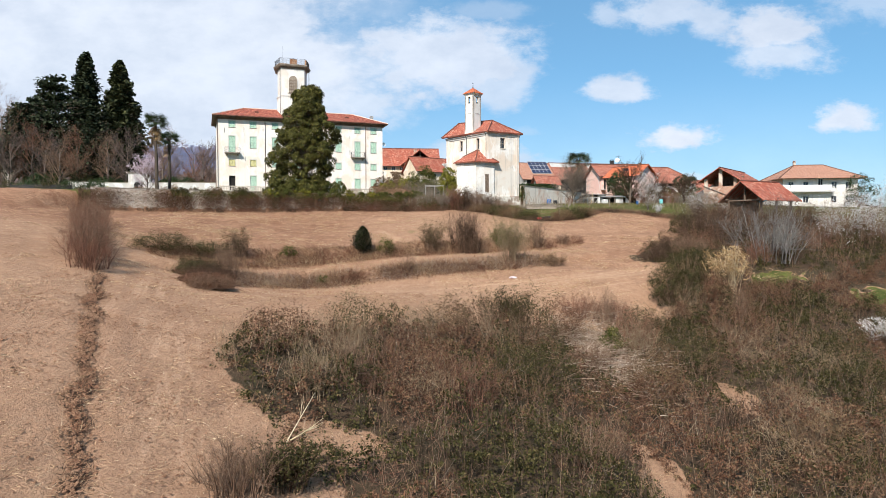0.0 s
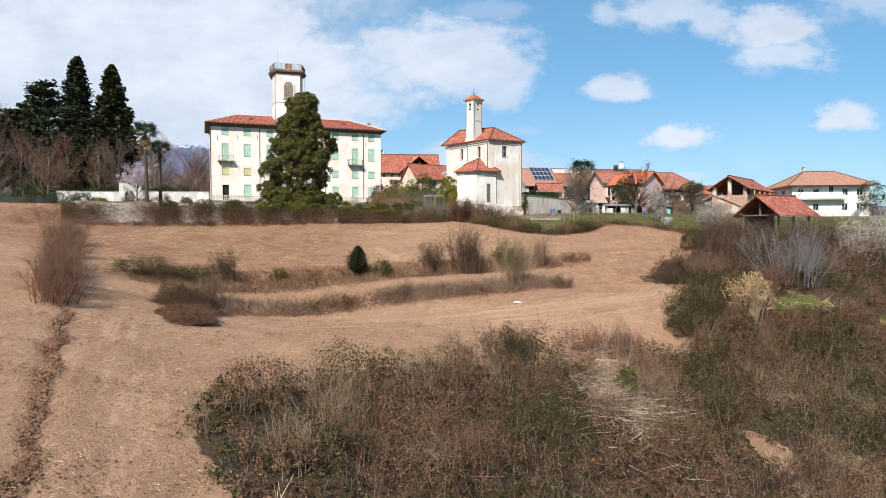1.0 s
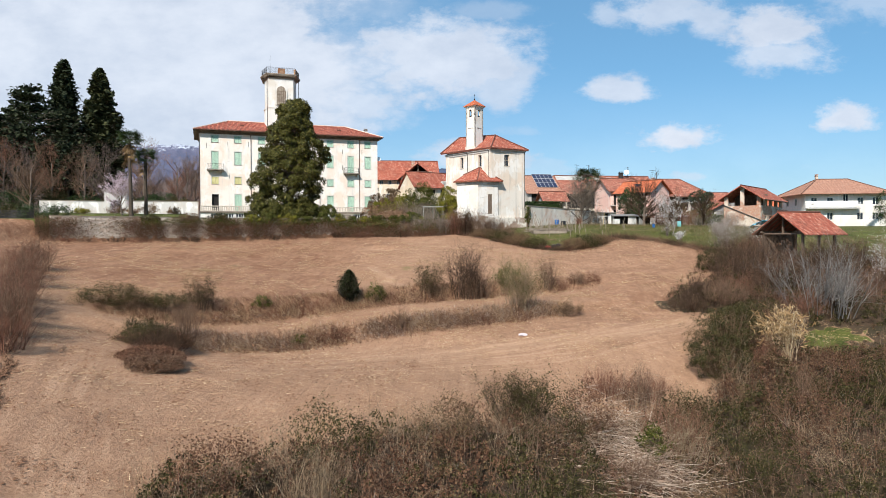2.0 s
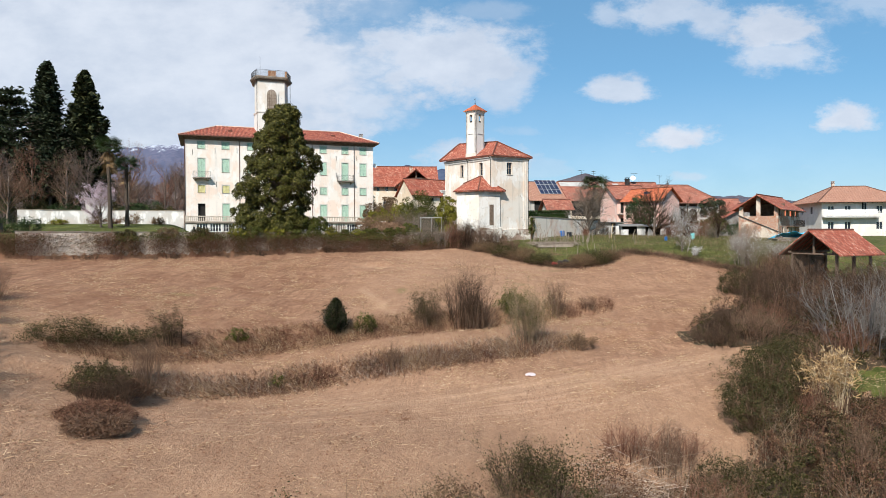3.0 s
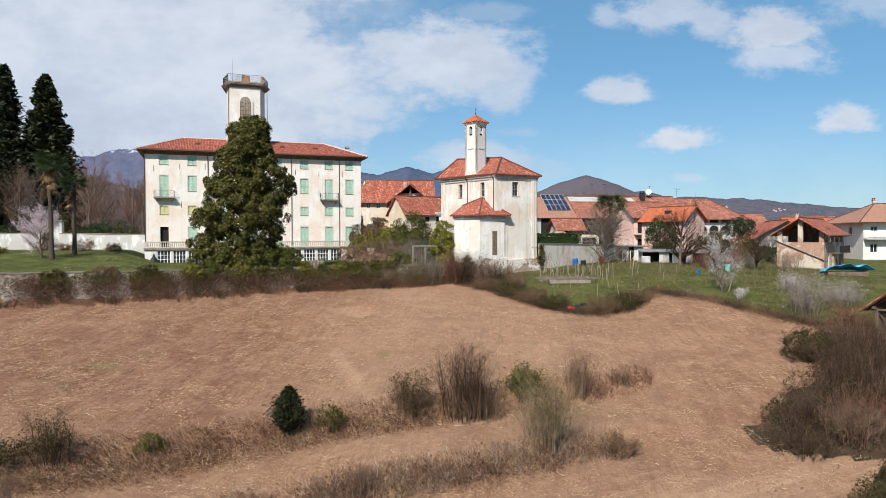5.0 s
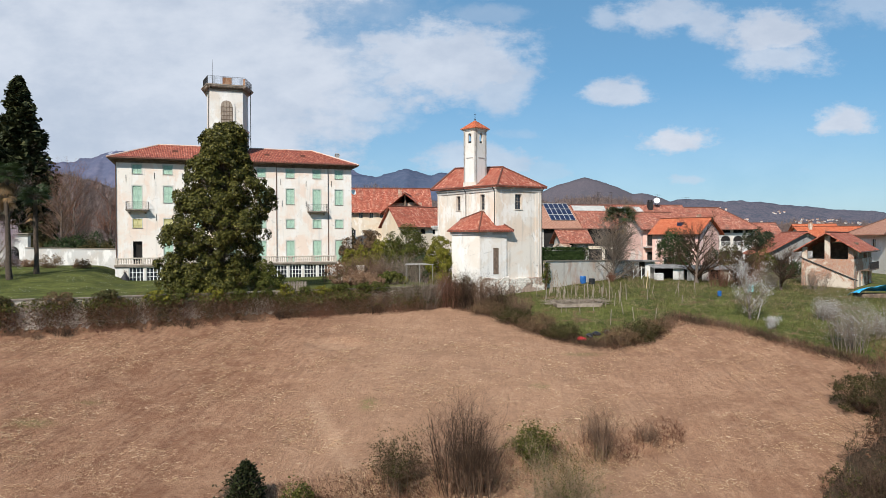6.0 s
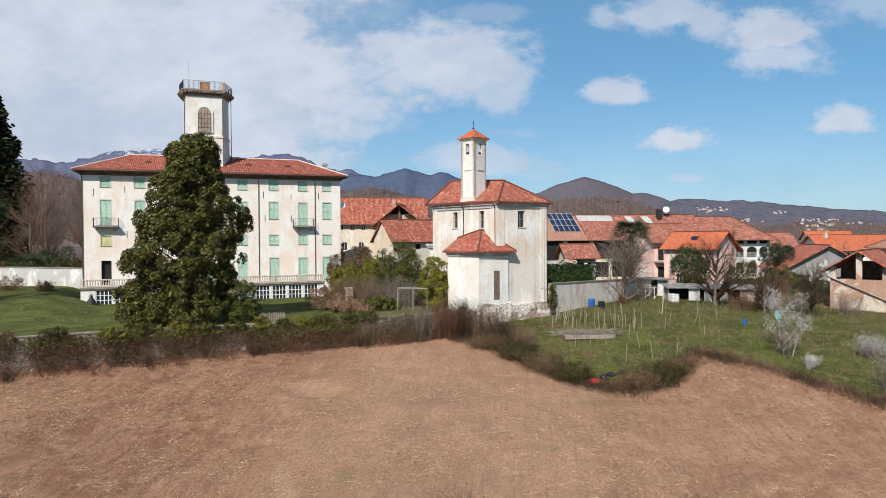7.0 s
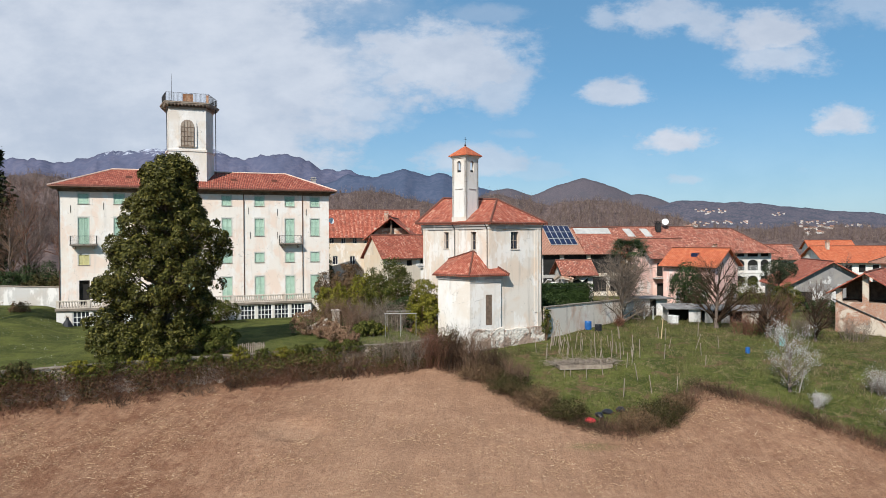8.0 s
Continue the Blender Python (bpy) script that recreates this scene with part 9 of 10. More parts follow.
def make_field_wall():
    xs = [-22.5, -18, -12, -4, 4, 14, 24, 31, 35.6]
    pts = [(x, wall_y(x)) for x in xs]
    z = [18.55, 18.5, 18.45, 18.42, 18.42, 18.4, 18.35, 18.3, 18.6]
    w = wall_run("field_wall", "old rubble retaining wall overgrown with ivy above the field", pts, z, 4.2, 0.45, RUBBLE, STONE)
    # squared stones standing proud where the wall is bare
    rr = random.Random(3)
    meshes = []
    for k in range(8):
        bm = soft_box(-0.5, -0.06, -0.5, 0.5, 0.1, 0.5, 0.09)
        for q in bm.verts:
            q.co += Vector((noise.noise(q.co * 3 + Vector((k, 0, 0))), noise.noise(q.co * 3 + Vector((0, k, 5))) * 0.3, noise.noise(q.co * 3 + Vector((0, 9, k))))) * 0.12
        me = finish(bm, "stone")
        me.materials.append(WALL_STONE)
        meshes.append(me)
    inv = w.matrix_basis.inverted()
    turn = math.atan(0.08)
    count = 0
    for x0, x1 in ((-21.5, -12.5), (-9.5, -7.8), (-5.2, -3.8), (0.2, 1.6), (24, 27)):
        z = 0.0
        for row in range(9):
            x = x0 + rr.uniform(0, 0.3)
            while x < x1 and count < 300:
                if rr.random() < 0.4:
                    x += rr.uniform(0.3, 0.7)
                    continue
                wd, ht = rr.uniform(0.2, 0.7), rr.uniform(0.16, 0.34)
                zz = 18.1 - row * 0.28 + rr.uniform(-0.07, 0.07)
                p = inv @ Vector((x + wd / 2, wall_y(x + wd / 2) - 0.03, zz))
                mesh_part("stone", rr.choice(meshes), None, w, at=Matrix.LocRotScale(p, Euler((0, rr.uniform(-0.16, 0.16), turn)), (wd * 0.92, rr.uniform(0.6, 1.2), ht * 0.94)))
                x += wd + 0.02
                count += 1
    # ivy, brambles and brush in front of the wall
    rng = np.random.default_rng(401)
    n = 88000
    x = rng.uniform(-24, 36, n)
    den = np.array([noise.noise((q * 0.22, 0, 5)) for q in x])
    bare = np.clip(np.exp(-((x + 17) / 4.5) ** 2) + 0.8 * np.exp(-((x - 25.5) / 1.6) ** 2) + 0.6 * np.exp(-((x - 5.5) / 0.9) ** 2) + 0.6 * np.exp(-((x - 12.5) / 1.0) ** 2) + 0.8 * np.exp(-((x + 8.7) / 0.9) ** 2) + 0.8 * np.exp(-((x + 4.5) / 0.8) ** 2) + 0.7 * np.exp(-((x - 0.9) / 0.8) ** 2), 0, 1)
    x = x[rng.uniform(0, 1, n) < (0.75 + 0.5 * den) * (1 - 0.85 * bare)]
    n = len(x)
    off = np.minimum(np.abs(rng.normal(size=n)), 1.5) * (0.4 + 0.3 * (x > 14) + 0.5 * (x > 24))
    hgt = rng.uniform(0, 1, n) ** 0.8
    y = 108.6 + 0.08 * x - 0.08 - off
    z0 = GROUND_AT(x * CA - y * SA, x * SA + y * CA)
    top = 18.55 - 0.9 * off + 0.45 * np.array([noise.noise((q * 0.7, 3, 1)) for q in x])
    z = z0 + (np.maximum(top, z0 + 0.4) - z0) * hgt
    c = np.stack((x, y, z), 1)
    kind = rng.uniform(0, 1, n) + 0.35 * np.array([noise.noise((q * 0.5, 7, 2)) for q in x])
    kind -= 0.28 * (hgt - 0.4)
    fresh = (hgt > 0.80) & (rng.uniform(0, 1, n) < 0.6) & (x > -12)
    leaf1, leaf2, tw = (kind < 0.20) & ~fresh, (kind >= 0.20) & (kind < 0.44) & ~fresh, (kind >= 0.52) & ~fresh
    stuff("wall_top_ivy", "fresh green ivy along the top of the field wall", [leaf_arrays(c[fresh], rng.uniform(0.06, 0.12, fresh.sum()), rng, 0.4, np.array((0, -0.6, 0.9)), 0.6)], GREEN_LEAF, "ivy")
    stuff("wall_ivy", "dark ivy and bramble leaves on the field wall", [leaf_arrays(c[leaf1], rng.uniform(0.05, 0.1, leaf1.sum()), rng, 0.4, np.array((0, -1.0, 0.4)), 0.6)], BRAMBLE, "ivy")
    stuff("wall_withered_creeper", "withered brown creeper on the field wall", [leaf_arrays(c[leaf2], rng.uniform(0.05, 0.1, leaf2.sum()), rng, 0.4, np.array((0, -1.0, 0.4)), 0.6)], OLIVE_LEAF, "creeper")
    m = tw.sum()
    vv, ff, _ = twig_arrays(c[tw], rng.normal(size=(m, 3)) * 0.6 + np.array((0, -0.2, 0.5)), rng.uniform(0.3, 0.9, m), rng.uniform(0.006, 0.014, m), rng, 0.35, 1)
    stuff("wall_brush", "reddish-brown leafless brush at the wall's foot", [(vv, ff)], TWIG_RED, "brush")
    # green ivy hanging over the coping
    for k, (xx, r) in enumerate(((18.5, 1.0), (21.0, 1.2), (23.2, 0.9), (14.6, 0.8), (12.0, 1.3), (9.6, 1.2), (7.0, 1.4), (4.4, 1.1), (16.6, 1.2), (2.2, 1.2), (-2.2, 1.3), (-6.2, 1.2), (-11.0, 1.2), (20.0, 1.0), (25.0, 1.2))):
        clump_bush("withered creeper hanging over the wall" if xx < 1 else "fresh green ivy hanging over the wall", (xx, wall_y(xx) - 0.1, 17.9), (r, 0.5, 0.42 + 0.08 * (k % 4)), 34, 40, 0.075, 420 + k, (OLIVE_LEAF if k % 2 else BRAMBLE) if xx < 1 else (GREEN_LEAF if k % 3 else YELLOW_LEAF), "ivy_tuft", group="ivy over the field wall", clump=0.36)
    rs = random.Random(77)
    for k in range(17):
        xx = -21 + k * 3.2 + rs.uniform(-0.6, 0.6)
        yy = wall_y(xx) - 0.9 - rs.uniform(0, 0.5)
        bare_shrub("leafless reddish brush at the foot of the wall", (xx, yy, ground(xx, yy) - 0.05), rs.uniform(0.7, 1.3), rs.uniform(2.2, 3.4), 3000 + k, 36, (TWIG_RED, TWIG_BROWN, TWIG_DARK)[k % 3], (6, 5), name="wall_shrub", group="brush along the field wall")
    for k, (u, v, h, ww, mat) in enumerate(((-11.6, 113.4, 3.0, 3.2, TWIG_GREY), (-8.8, 114.0, 3.4, 3.4, TWIG_GREY), (-13.8, 112.2, 2.4, 2.8, TWIG_BROWN), (-6.4, 114.4, 3.6, 3.2, TWIG_RED), (-4.4, 114.0, 3.8, 3.4, TWIG_DARK), (-2.4, 113.2, 3.4, 3.2, TWIG_BROWN), (-0.4, 112.0, 2.8, 3.0, TWIG_DARK), (1.6, 110.0, 2.2, 2.6, TWIG_BROWN))):
        bare_shrub("tall bare grey brush before the wall", G(u, v), h, ww, 430 + k, 70, mat, (7, 5), name="brush_shrub", group="bare brush before the church")
    leafy_bush("dark rounded shrub at the corner of the apse", G(-4.6, 115.8), (1.9, 1.6, 1.9), 2800, 0.1, 440, BRAMBLE, "dark_shrub")
    for k, (u, v, r) in enumerate(((-1.8, 111.2, 1.8), (0.6, 107.8, 1.8), (2.6, 104.8, 1.6), (4.8, 102.4, 1.4), (9.8, 100.0, 1.7), (11.8, 101.0, 1.5), (13.8, 102.8, 1.1))):
        leafy_bush("dark bramble mound on the field's edge", G(u, v), (r * 1.25, r * 1.1, 0.75 + 0.1 * (k % 3)), 4600, 0.065, 450 + k, BRAMBLE if k % 2 else OLIVE_LEAF, "bramble_mound", group="bramble mounds along the garden")


def make_garden_edge():
    """Dry stalks and grass where field and kitchen garden meet."""
    rng = np.random.default_rng(461)
    n = 20000
    u = rng.uniform(-6, 34, n)
    v = np.array([garden_edge(q) for q in u]) + rng.normal(size=n) * 0.9 + 0.3
    base = uv_to_xyz(u, v, GROUND_AT(u, v))
    kind = wavy(u, v, 0.4, 3) + rng.normal(size=n) * 0.2
    for name, lab, sel, mat in (("edge_straw", "pale dry grass along the garden's edge", kind > 0.26, TWIG_BROWN), ("edge_brush", "brown dry stems along the garden's edge", (kind <= 0.26) & (kind > 0.10), TWIG_RED), ("edge_grey_brush", "dark dry bramble stems along the garden's edge", kind <= 0.10, TWIG_DARK)):
        m = sel.sum()
        vv, ff, _ = twig_arrays(base[sel], rng.normal(size=(m, 3)) * 0.6 + UP * 0.7, rng.uniform(0.25, 0.9, m), rng.uniform(0.007, 0.014, m), rng, 0.3, 1)
        stuff(name, lab, [(vv, ff)], mat, "dry grass")
    # grass of garden, lawn and glades
    n = 90000
    u, v = rng.uniform(-4, 46, n), rng.uniform(96, 140, n)
    ok = v > np.array([garden_edge(q) for q in u]) + 0.5
    ok &= rng.uniform(0, 1, n) < 0.55 + 0.8 * wavy(u, v, 0.3, 17)
    u, v = u[ok], v[ok]
    m = len(u)
    b = uv_to_xyz(u, v, np.array([ground(*xy_of(p, q)) for p, q in zip(u, v)]))
    vv, ff, _ = twig_arrays(b, rng.normal(size=(m, 3)) * 0.5 + UP, rng.uniform(0.08, 0.34, m), np.full(m, 0.019), rng, 0.3, 1)
    stuff("garden_grass", "tufts of rough green grass in the garden", [(vv, ff)], GRASS_BLADE, "grass")
    n = 14000
    x, y = rng.uniform(-28, 34, n), rng.uniform(109.5, 140, n)
    ok = y > 109.3 + 0.08 * x
    x, y = x[ok], y[ok]
    m = len(x)
    b = np.stack((x, y, [ground(p, q) for p, q in zip(x, y)]), 1)
    vv, ff, _ = twig_arrays(b, rng.normal(size=(m, 3)) * 0.5 + UP, rng.uniform(0.04, 0.14, m), np.full(m, 0.012), rng, 0.3, 1)
    stuff("lawn_grass", "short green blades of the villa lawn", [(vv, ff)], GRASS_BLADE, "grass")
    # dry weeds standing in the garden
    n = 34000
    u, v = rng.uniform(-4, 46, n), rng.uniform(96, 138, n)
    w = wavy(u, v, 0.22, 31) + 0.6 * wavy(u, v, 0.8, 33)
    ok = (v > np.array([garden_edge(q) for q in u]) + 0.3) & (rng.uniform(0, 1, n) < 0.18 + 1.1 * w)
    u, v = u[ok], v[ok]
    m = len(u)
    b = uv_to_xyz(u, v, np.array([ground(*xy_of(p, q)) for p, q in zip(u, v)]))
    vv, ff, _ = twig_arrays(b, rng.normal(size=(m, 3)) * 0.55 + UP * 0.8, rng.uniform(0.15, 0.7, m), rng.uniform(0.008, 0.016, m), rng, 0.3, 1)
    stuff("garden_weeds", "withered brown weeds standing in the garden grass", [(vv, ff)], TWIG_TAN, "weeds")
    # pale dry flecks on the lawn
    n = 2500
    x, y = rng.uniform(-22, 8, n), rng.uniform(111, 139, n)
    ok = np.array([noise.noise((p * 0.3, q * 0.3, 2)) > 0.12 for p, q in zip(x, y)])
    b = np.stack((x, y, [ground(p, q) + 0.05 for p, q in zip(x, y)]), 1)[ok]
    stuff("daisies", "scattered pale daisies on the lawn", [leaf_arrays(b, rng.uniform(0.03, 0.06, len(b)), rng, 0.8, UP, 0.9)], BLOSSOM, "flowers")


def make_park_wall():
    wall_run("park_wall", "long white plastered park wall", [(-34, 158.6), (-22.2, 154.4)], [22.9, 22.7], 4.0, 0.4, PARK_PLASTER, STONE)
    wall_run("park_wall", "white plastered park wall beside the villa", [(-18.4, 152.3), (-5.3, 146.4)], [22.7, 22.5], 4.0, 0.4, PARK_PLASTER, STONE)
    g = thing("park_gate", (-22.2, 154.2, 20.0), -25, "white garden gateway with an arched opening", "gateway")
    bm = bmesh.new()
    holed_wall(bm, 0, 4.6, -0.8, 4.6, 0, 0.6, [(1.2, -0.8, 3.2, 2.0)])
    part("gate_wall", bm, PARK_PLASTER, g)
    # near-black panel and sheet paint the shade of the arched opening
    part("arch", boxes_arch(1.0, 1.0), DARK, g, at=pose(2.2, -0.012, 2.0))
    part("gate_back", boxes((1.2, 0.5, -0.8, 3.2, 0.58, 2.0)), DARK, g)
    part("cornice", boxes((-0.2, -0.2, 4.6, 4.8, 0.8, 4.8), (-0.35, -0.35, 4.8, 4.95, 0.95, 4.95)), STONE, g)
    f = thing("dark_fence", (*xy_of(-76, 104), 18.3), CAMTURN, "dark mesh fence along the park's edge", "fence")
    for i in range(5):
        part("post", boxes((i * 2.4 - 0.05, -0.05, -3.5, i * 2.4 + 0.05, 0.05, 1.7)), IRON, f)
        if i < 4:
            part("panel", boxes((i * 2.4 + 0.06, -0.02, 0.0, i * 2.4 + 2.34, 0.02, 1.5)), IRON, f)
    for k, (u, v, r) in enumerate(((-78, 106, 2.4), (-74, 105.6, 2.6), (-70, 105, 2.4), (-66.5, 104.4, 2.2), (-83, 107, 2.6), (-62.5, 103.6, 1.8))):
        leafy_bush("dark evergreen hedge bush at the park's edge", (*xy_of(u, v), GROUND_AT(np.array([max(u, -64.0)]), np.array([v]))[0]), (r, r * 0.7, 1.2), 1800, 0.1, 470 + k, HEDGE_LEAF if k % 2 else BRAMBLE, "park_hedge", group="hedge at the park's edge")
    # pillar and steps by the terrace, pergola of thin iron
    p = thing("stone_pillar", GX(26.6, 126.4), 10, "pale stone gate pillar beside the hydrangeas", "pillar")
    part("shaft", soft_box(-0.38, -0.38, -0.4, 0.38, 0.38, 1.9, 0.03), PALE_STONE, p)
    part("cap", soft_box(-0.46, -0.46, 1.9, 0.46, 0.46, 2.1, 0.03), PALE_STONE, p)
    p = thing("stone_pillar", GX(28.6, 138.6), 0, "pale pillar at the villa's corner", "pillar")
    part("shaft", soft_box(-0.4, -0.4, -0.4, 0.4, 0.4, 2.4, 0.03), PARK_PLASTER, p)
    st = thing("garden_steps", GX(25.0, 125.6), -20, "low stone steps with sloping cheek wall", "steps")
    for i in range(5):
        part("step", boxes((-1.6 + i * 0.34, -0.7, -0.3, -1.26 + i * 0.34, 0.7, 0.14 + i * 0.16)), PALE_STONE, st)
    bm = bmesh.new()
    prism(bm, [(-1.8, -0.95), (0.6, -0.95), (0.6, -0.72), (-1.8, -0.72)], -0.3, [0.35, 1.35, 1.35, 0.35])
    part("cheek_wall", bm, PALE_STONE, st)
    pg = thing("iron_pergola", G(-9.8, 121.2), CAMTURN, "thin pale iron pergola frame", "pergola")
    for x in (-1.65, 0.0, 1.65):
        for y in (-1.2, 1.2):
            bm = bmesh.new()
            tube(bm, (x, y, -0.3), (x, y, 2.5), 0.022, n=6)
            part("post", bm, CONCRETE, pg)
    for y in (-1.2, 1.2):
        bm = bmesh.new()
        tube(bm, (-1.75, y, 2.5), (1.75, y, 2.5), 0.035, n=6)
        part("rail", bm, CONCRETE, pg)
    fn = thing("wicket_fence", (14.6, wall_y(14.6) + 0.2, 18.5), 4, "short grey wooden wicket on the wall", "fence")
    for i in range(14):
        part("picket", boxes((i * 0.17, -0.02, -0.1, i * 0.17 + 0.09, 0.02, 0.85 + 0.05 * (i % 3))), OLD_WOOD, fn)
    part("rail", boxes((-0.05, 0.02, 0.55, 2.4, 0.06, 0.62)), OLD_WOOD, fn)


def make_kitchen_garden():
    wall_run("garden_wall", "weathered plastered garden wall with stained patches", [xy_of(6.3, 123.4), xy_of(13.2, 130.5), xy_of(20.5, 138.0)], [20.95, 20.75, 20.55], 3.4, 0.35, WALL_PLASTER, STONE)
    h = thing("clipped_hedge", G(11.6, 140.2), CAMTURN + 8, "dense dark green clipped laurel hedge", "hedge")
    g = Growth(501)
    n = 9000
    p = g.rng.uniform(-1, 1, (n, 3)) * (3.6, 1.5, 2.1)
    face = g.rng.integers(0, 3, n)
    sgn = np.where(g.rng.uniform(0, 1, n) < 0.5, -1, 1)
    for k, half in ((0, 3.6), (1, 1.5), (2, 2.1)):
        m = face == k
        p[m, k] = sgn[m] * half * g.rng.uniform(0.86, 1.05, m.sum())
    p[:, 2] += 2.2
    g.leaves(p, g.rng.uniform(0.08, 0.16, n), 0.3, UP, 0.55)
    g.wood.append(twig_arrays(np.stack((g.rng.uniform(-3.4, 3.4, 60), g.rng.uniform(-1.2, 1.2, 60), np.zeros(60)), 1), g.rng.normal(size=(60, 3)) * 0.2 + UP, g.rng.uniform(2.5, 4, 60), np.full(60, 0.03), g.rng)[:2])
    g.build(h, BARK, HEDGE_LEAF)
    core = part("core", soft_box(-3.2, -1.15, 0.1, 3.2, 1.15, 3.9, 0.3), HEDGE_LEAF, h)
    leafy_bush("lower rounded dark green hedge bush", G(8.8, 137.0), (1.9, 1.4, 1.7), 2600, 0.13, 502, HEDGE_LEAF, "hedge_bush")
    # sheds of the allotment
    s = thing("garden_shed", G(24.2, 143), CAMTURN + 5, "small white-walled shed with flat grey roof", "shed")
    part("wall", boxes((-1.9, -1.6, -0.3, -0.6, -1.45, 2.3), (0.4, -1.6, -0.3, 1.9, -1.45, 2.3), (-1.9, 1.4, -0.3, 1.9, 1.55, 2.3), (-1.9, -1.45, -0.3, -1.75, 1.4, 2.3), (1.75, -1.45, -0.3, 1.9, 1.4, 2.3)), WHITE_PLASTER, s)
    # near-black sheet painted as the shade inside the door
    part("doorway", boxes((-0.6, -1.3, -0.3, 0.4, -1.25, 2.2)), DARK, s)
    part("roof", boxes((-2.4, -2.2, 2.3, 2.4, 1.9, 2.45)), SHED_ROOF, s)
    s = thing("garden_shed", G(26.4, 136.5), CAMTURN - 4, "low shed with grey corrugated roof", "shed")
    part("wall", boxes((-2.1, 1.2, -0.3, 2.1, 1.3, 1.8), (-2.1, -1.2, -0.3, -2.0, 1.2, 1.8), (0.6, -1.25, -0.3, 2.1, -1.15, 1.7)), GREY_PLASTER, s)
    # near-black sheet painted as the shade under the roof
    part("inside", boxes((-1.9, 0.9, -0.2, 2.0, 0.95, 1.7)), DARK, s)
    bm = bmesh.new()
    slab(bm, ((-2.4, -1.7, 1.75), (2.4, -1.7, 1.75), (2.4, 1.6, 2.15), (-2.4, 1.6, 2.15)), 0.07)
    part("roof", bm, SHED_ROOF, s)
    for k, (u, w) in enumerate(((30.4, 3.4), (35.4, 5.6))):
        s = thing("garden_shed", G(u, 136), CAMTURN + 2 - 5 * k, "patchwork shed of pale panels with grey roof", "shed", "panel sheds")
        for i in range(int(w / 1.1)):
            if (i + k) % 3 != 1:
                part("panel", boxes((-w / 2 + i * 1.1, -1.4, -0.4, -w / 2 + i * 1.1 + 1.04, -1.34, 1.5 + 0.12 * (i % 2))), (GREY_PLASTER, OLD_WOOD, WALL_PLASTER)[i % 3], s)
        part("back", boxes((-w / 2, 1.3, -0.4, w / 2, 1.4, 1.7)), TIMBER, s)
        # near-black sheet painted as the shade behind the panels
        part("inside", boxes((-w / 2, -0.6, -0.4, w / 2, -0.55, 1.6)), DARK, s)
        bm = bmesh.new()
        slab(bm, ((-w / 2 - 0.4, -1.8, 1.7), (w / 2 + 0.4, -1.8, 1.75), (w / 2 + 0.4, 1.7, 2.15), (-w / 2 - 0.4, 1.7, 2.1)), 0.08)
        part("roof", bm, SHED_ROOF, s)
    t = thing("water_tank", G(24.2, 133.4), CAMTURN + 6, "white plastic water tank in a wire cage", "tank")
    part("tank", soft_box(-0.48, -0.58, 0.15, 0.48, 0.58, 1.12, 0.08), WHITE_PAINT, t)
    part("pallet", boxes((-0.5, -0.6, -0.05, 0.5, 0.6, 0.14)), OLD_WOOD, t)
    for i in range(7):
        x = -0.5 + i / 6
        bm = bmesh.new()
        tube(bm, (x, -0.61, 0.14), (x, -0.61, 1.16), 0.014, n=4)
        part("cage_bar", bm, CONCRETE, t)
    for i in range(6):
        z = 0.16 + i * 0.2
        bm = bmesh.new()
        tube(bm, (-0.5, -0.635, z), (0.5, -0.635, z), 0.014, n=4)
        part("cage_rail", bm, CONCRETE, t)
    gt = thing("wire_gate", G(21.6, 137.0), CAMTURN, "white tubular wire gate", "gate")
    for x in (0, 1.2, 2.4):
        part("post", boxes((x - 0.04, -0.04, -0.2, x + 0.04, 0.04, 1.8)), WHITE_PAINT, gt)
    bm = bmesh.new()
    tube(bm, (0, 0, 0.1), (1.2, 0, 1.6), 0.025, n=5)
    tube(bm, (1.2, 0, 0.1), (2.4, 0, 1.6), 0.025, n=5)
    tube(bm, (0, 0, 1.6), (2.4, 0, 1.6), 0.025, n=5)
    part("brace", bm, WHITE_PAINT, gt)
    barrel("blue plastic barrel in the vegetable garden", G(12.4, 129.2), BLUE_PLASTIC, 0.42, 1.0)
    barrel("black plastic bucket in the vegetable garden", G(13.4, 128.2), BLACK_PLASTIC, 0.42, 0.8, "bucket")
    barrel("tall black plastic barrel by the wall", G(11.2, 130.0), BLACK_PLASTIC, 0.38, 1.3)
    barrel("blue plastic barrel near the blossoming plum", G(25.6, 115.8), BLUE_PLASTIC, 0.22, 0.6)
    barrel("turquoise plastic drum near the blossoming plum", G(31.0, 119.5), TURQUOISE, 0.3, 0.9, "drum")
    # stakes
    rr = random.Random(12)
    me = finish(boxes((-0.03, -0.03, -0.2, 0.03, 0.03, 1.7)), "stake")
    me.materials.append(OLD_WOOD)
    spots = [(4.5 + i * 0.55 + rr.uniform(-0.2, 0.2), 116.5 + rr.uniform(-1.6, 3.2)) for i in range(20)] + [(rr.uniform(6, 24), rr.uniform(106, 124)) for _ in range(34)] + [(rr.uniform(28, 42), rr.uniform(64, 72)) for _ in range(5)]
    for u, v in spots:
        if v < garden_edge(u) + 0.5 and v > 80:
            continue
        s = thing("bean_stake", G(u, v), rr.uniform(0, 90), "thin grey wooden stake in the vegetable garden", "stake", "stakes of the garden")
        mesh_part("stake", me, None, s, at=Matrix.LocRotScale((0, 0, 0), Euler((rr.gauss(0, 0.1), rr.gauss(0, 0.1), 0)), (0.9, 0.9, rr.uniform(0.55, 1.15))))
    s = thing("leaning_post", G(19.2, 123.0), 0, "pale leaning wooden post in the grass", "post")
    bm = bmesh.new()
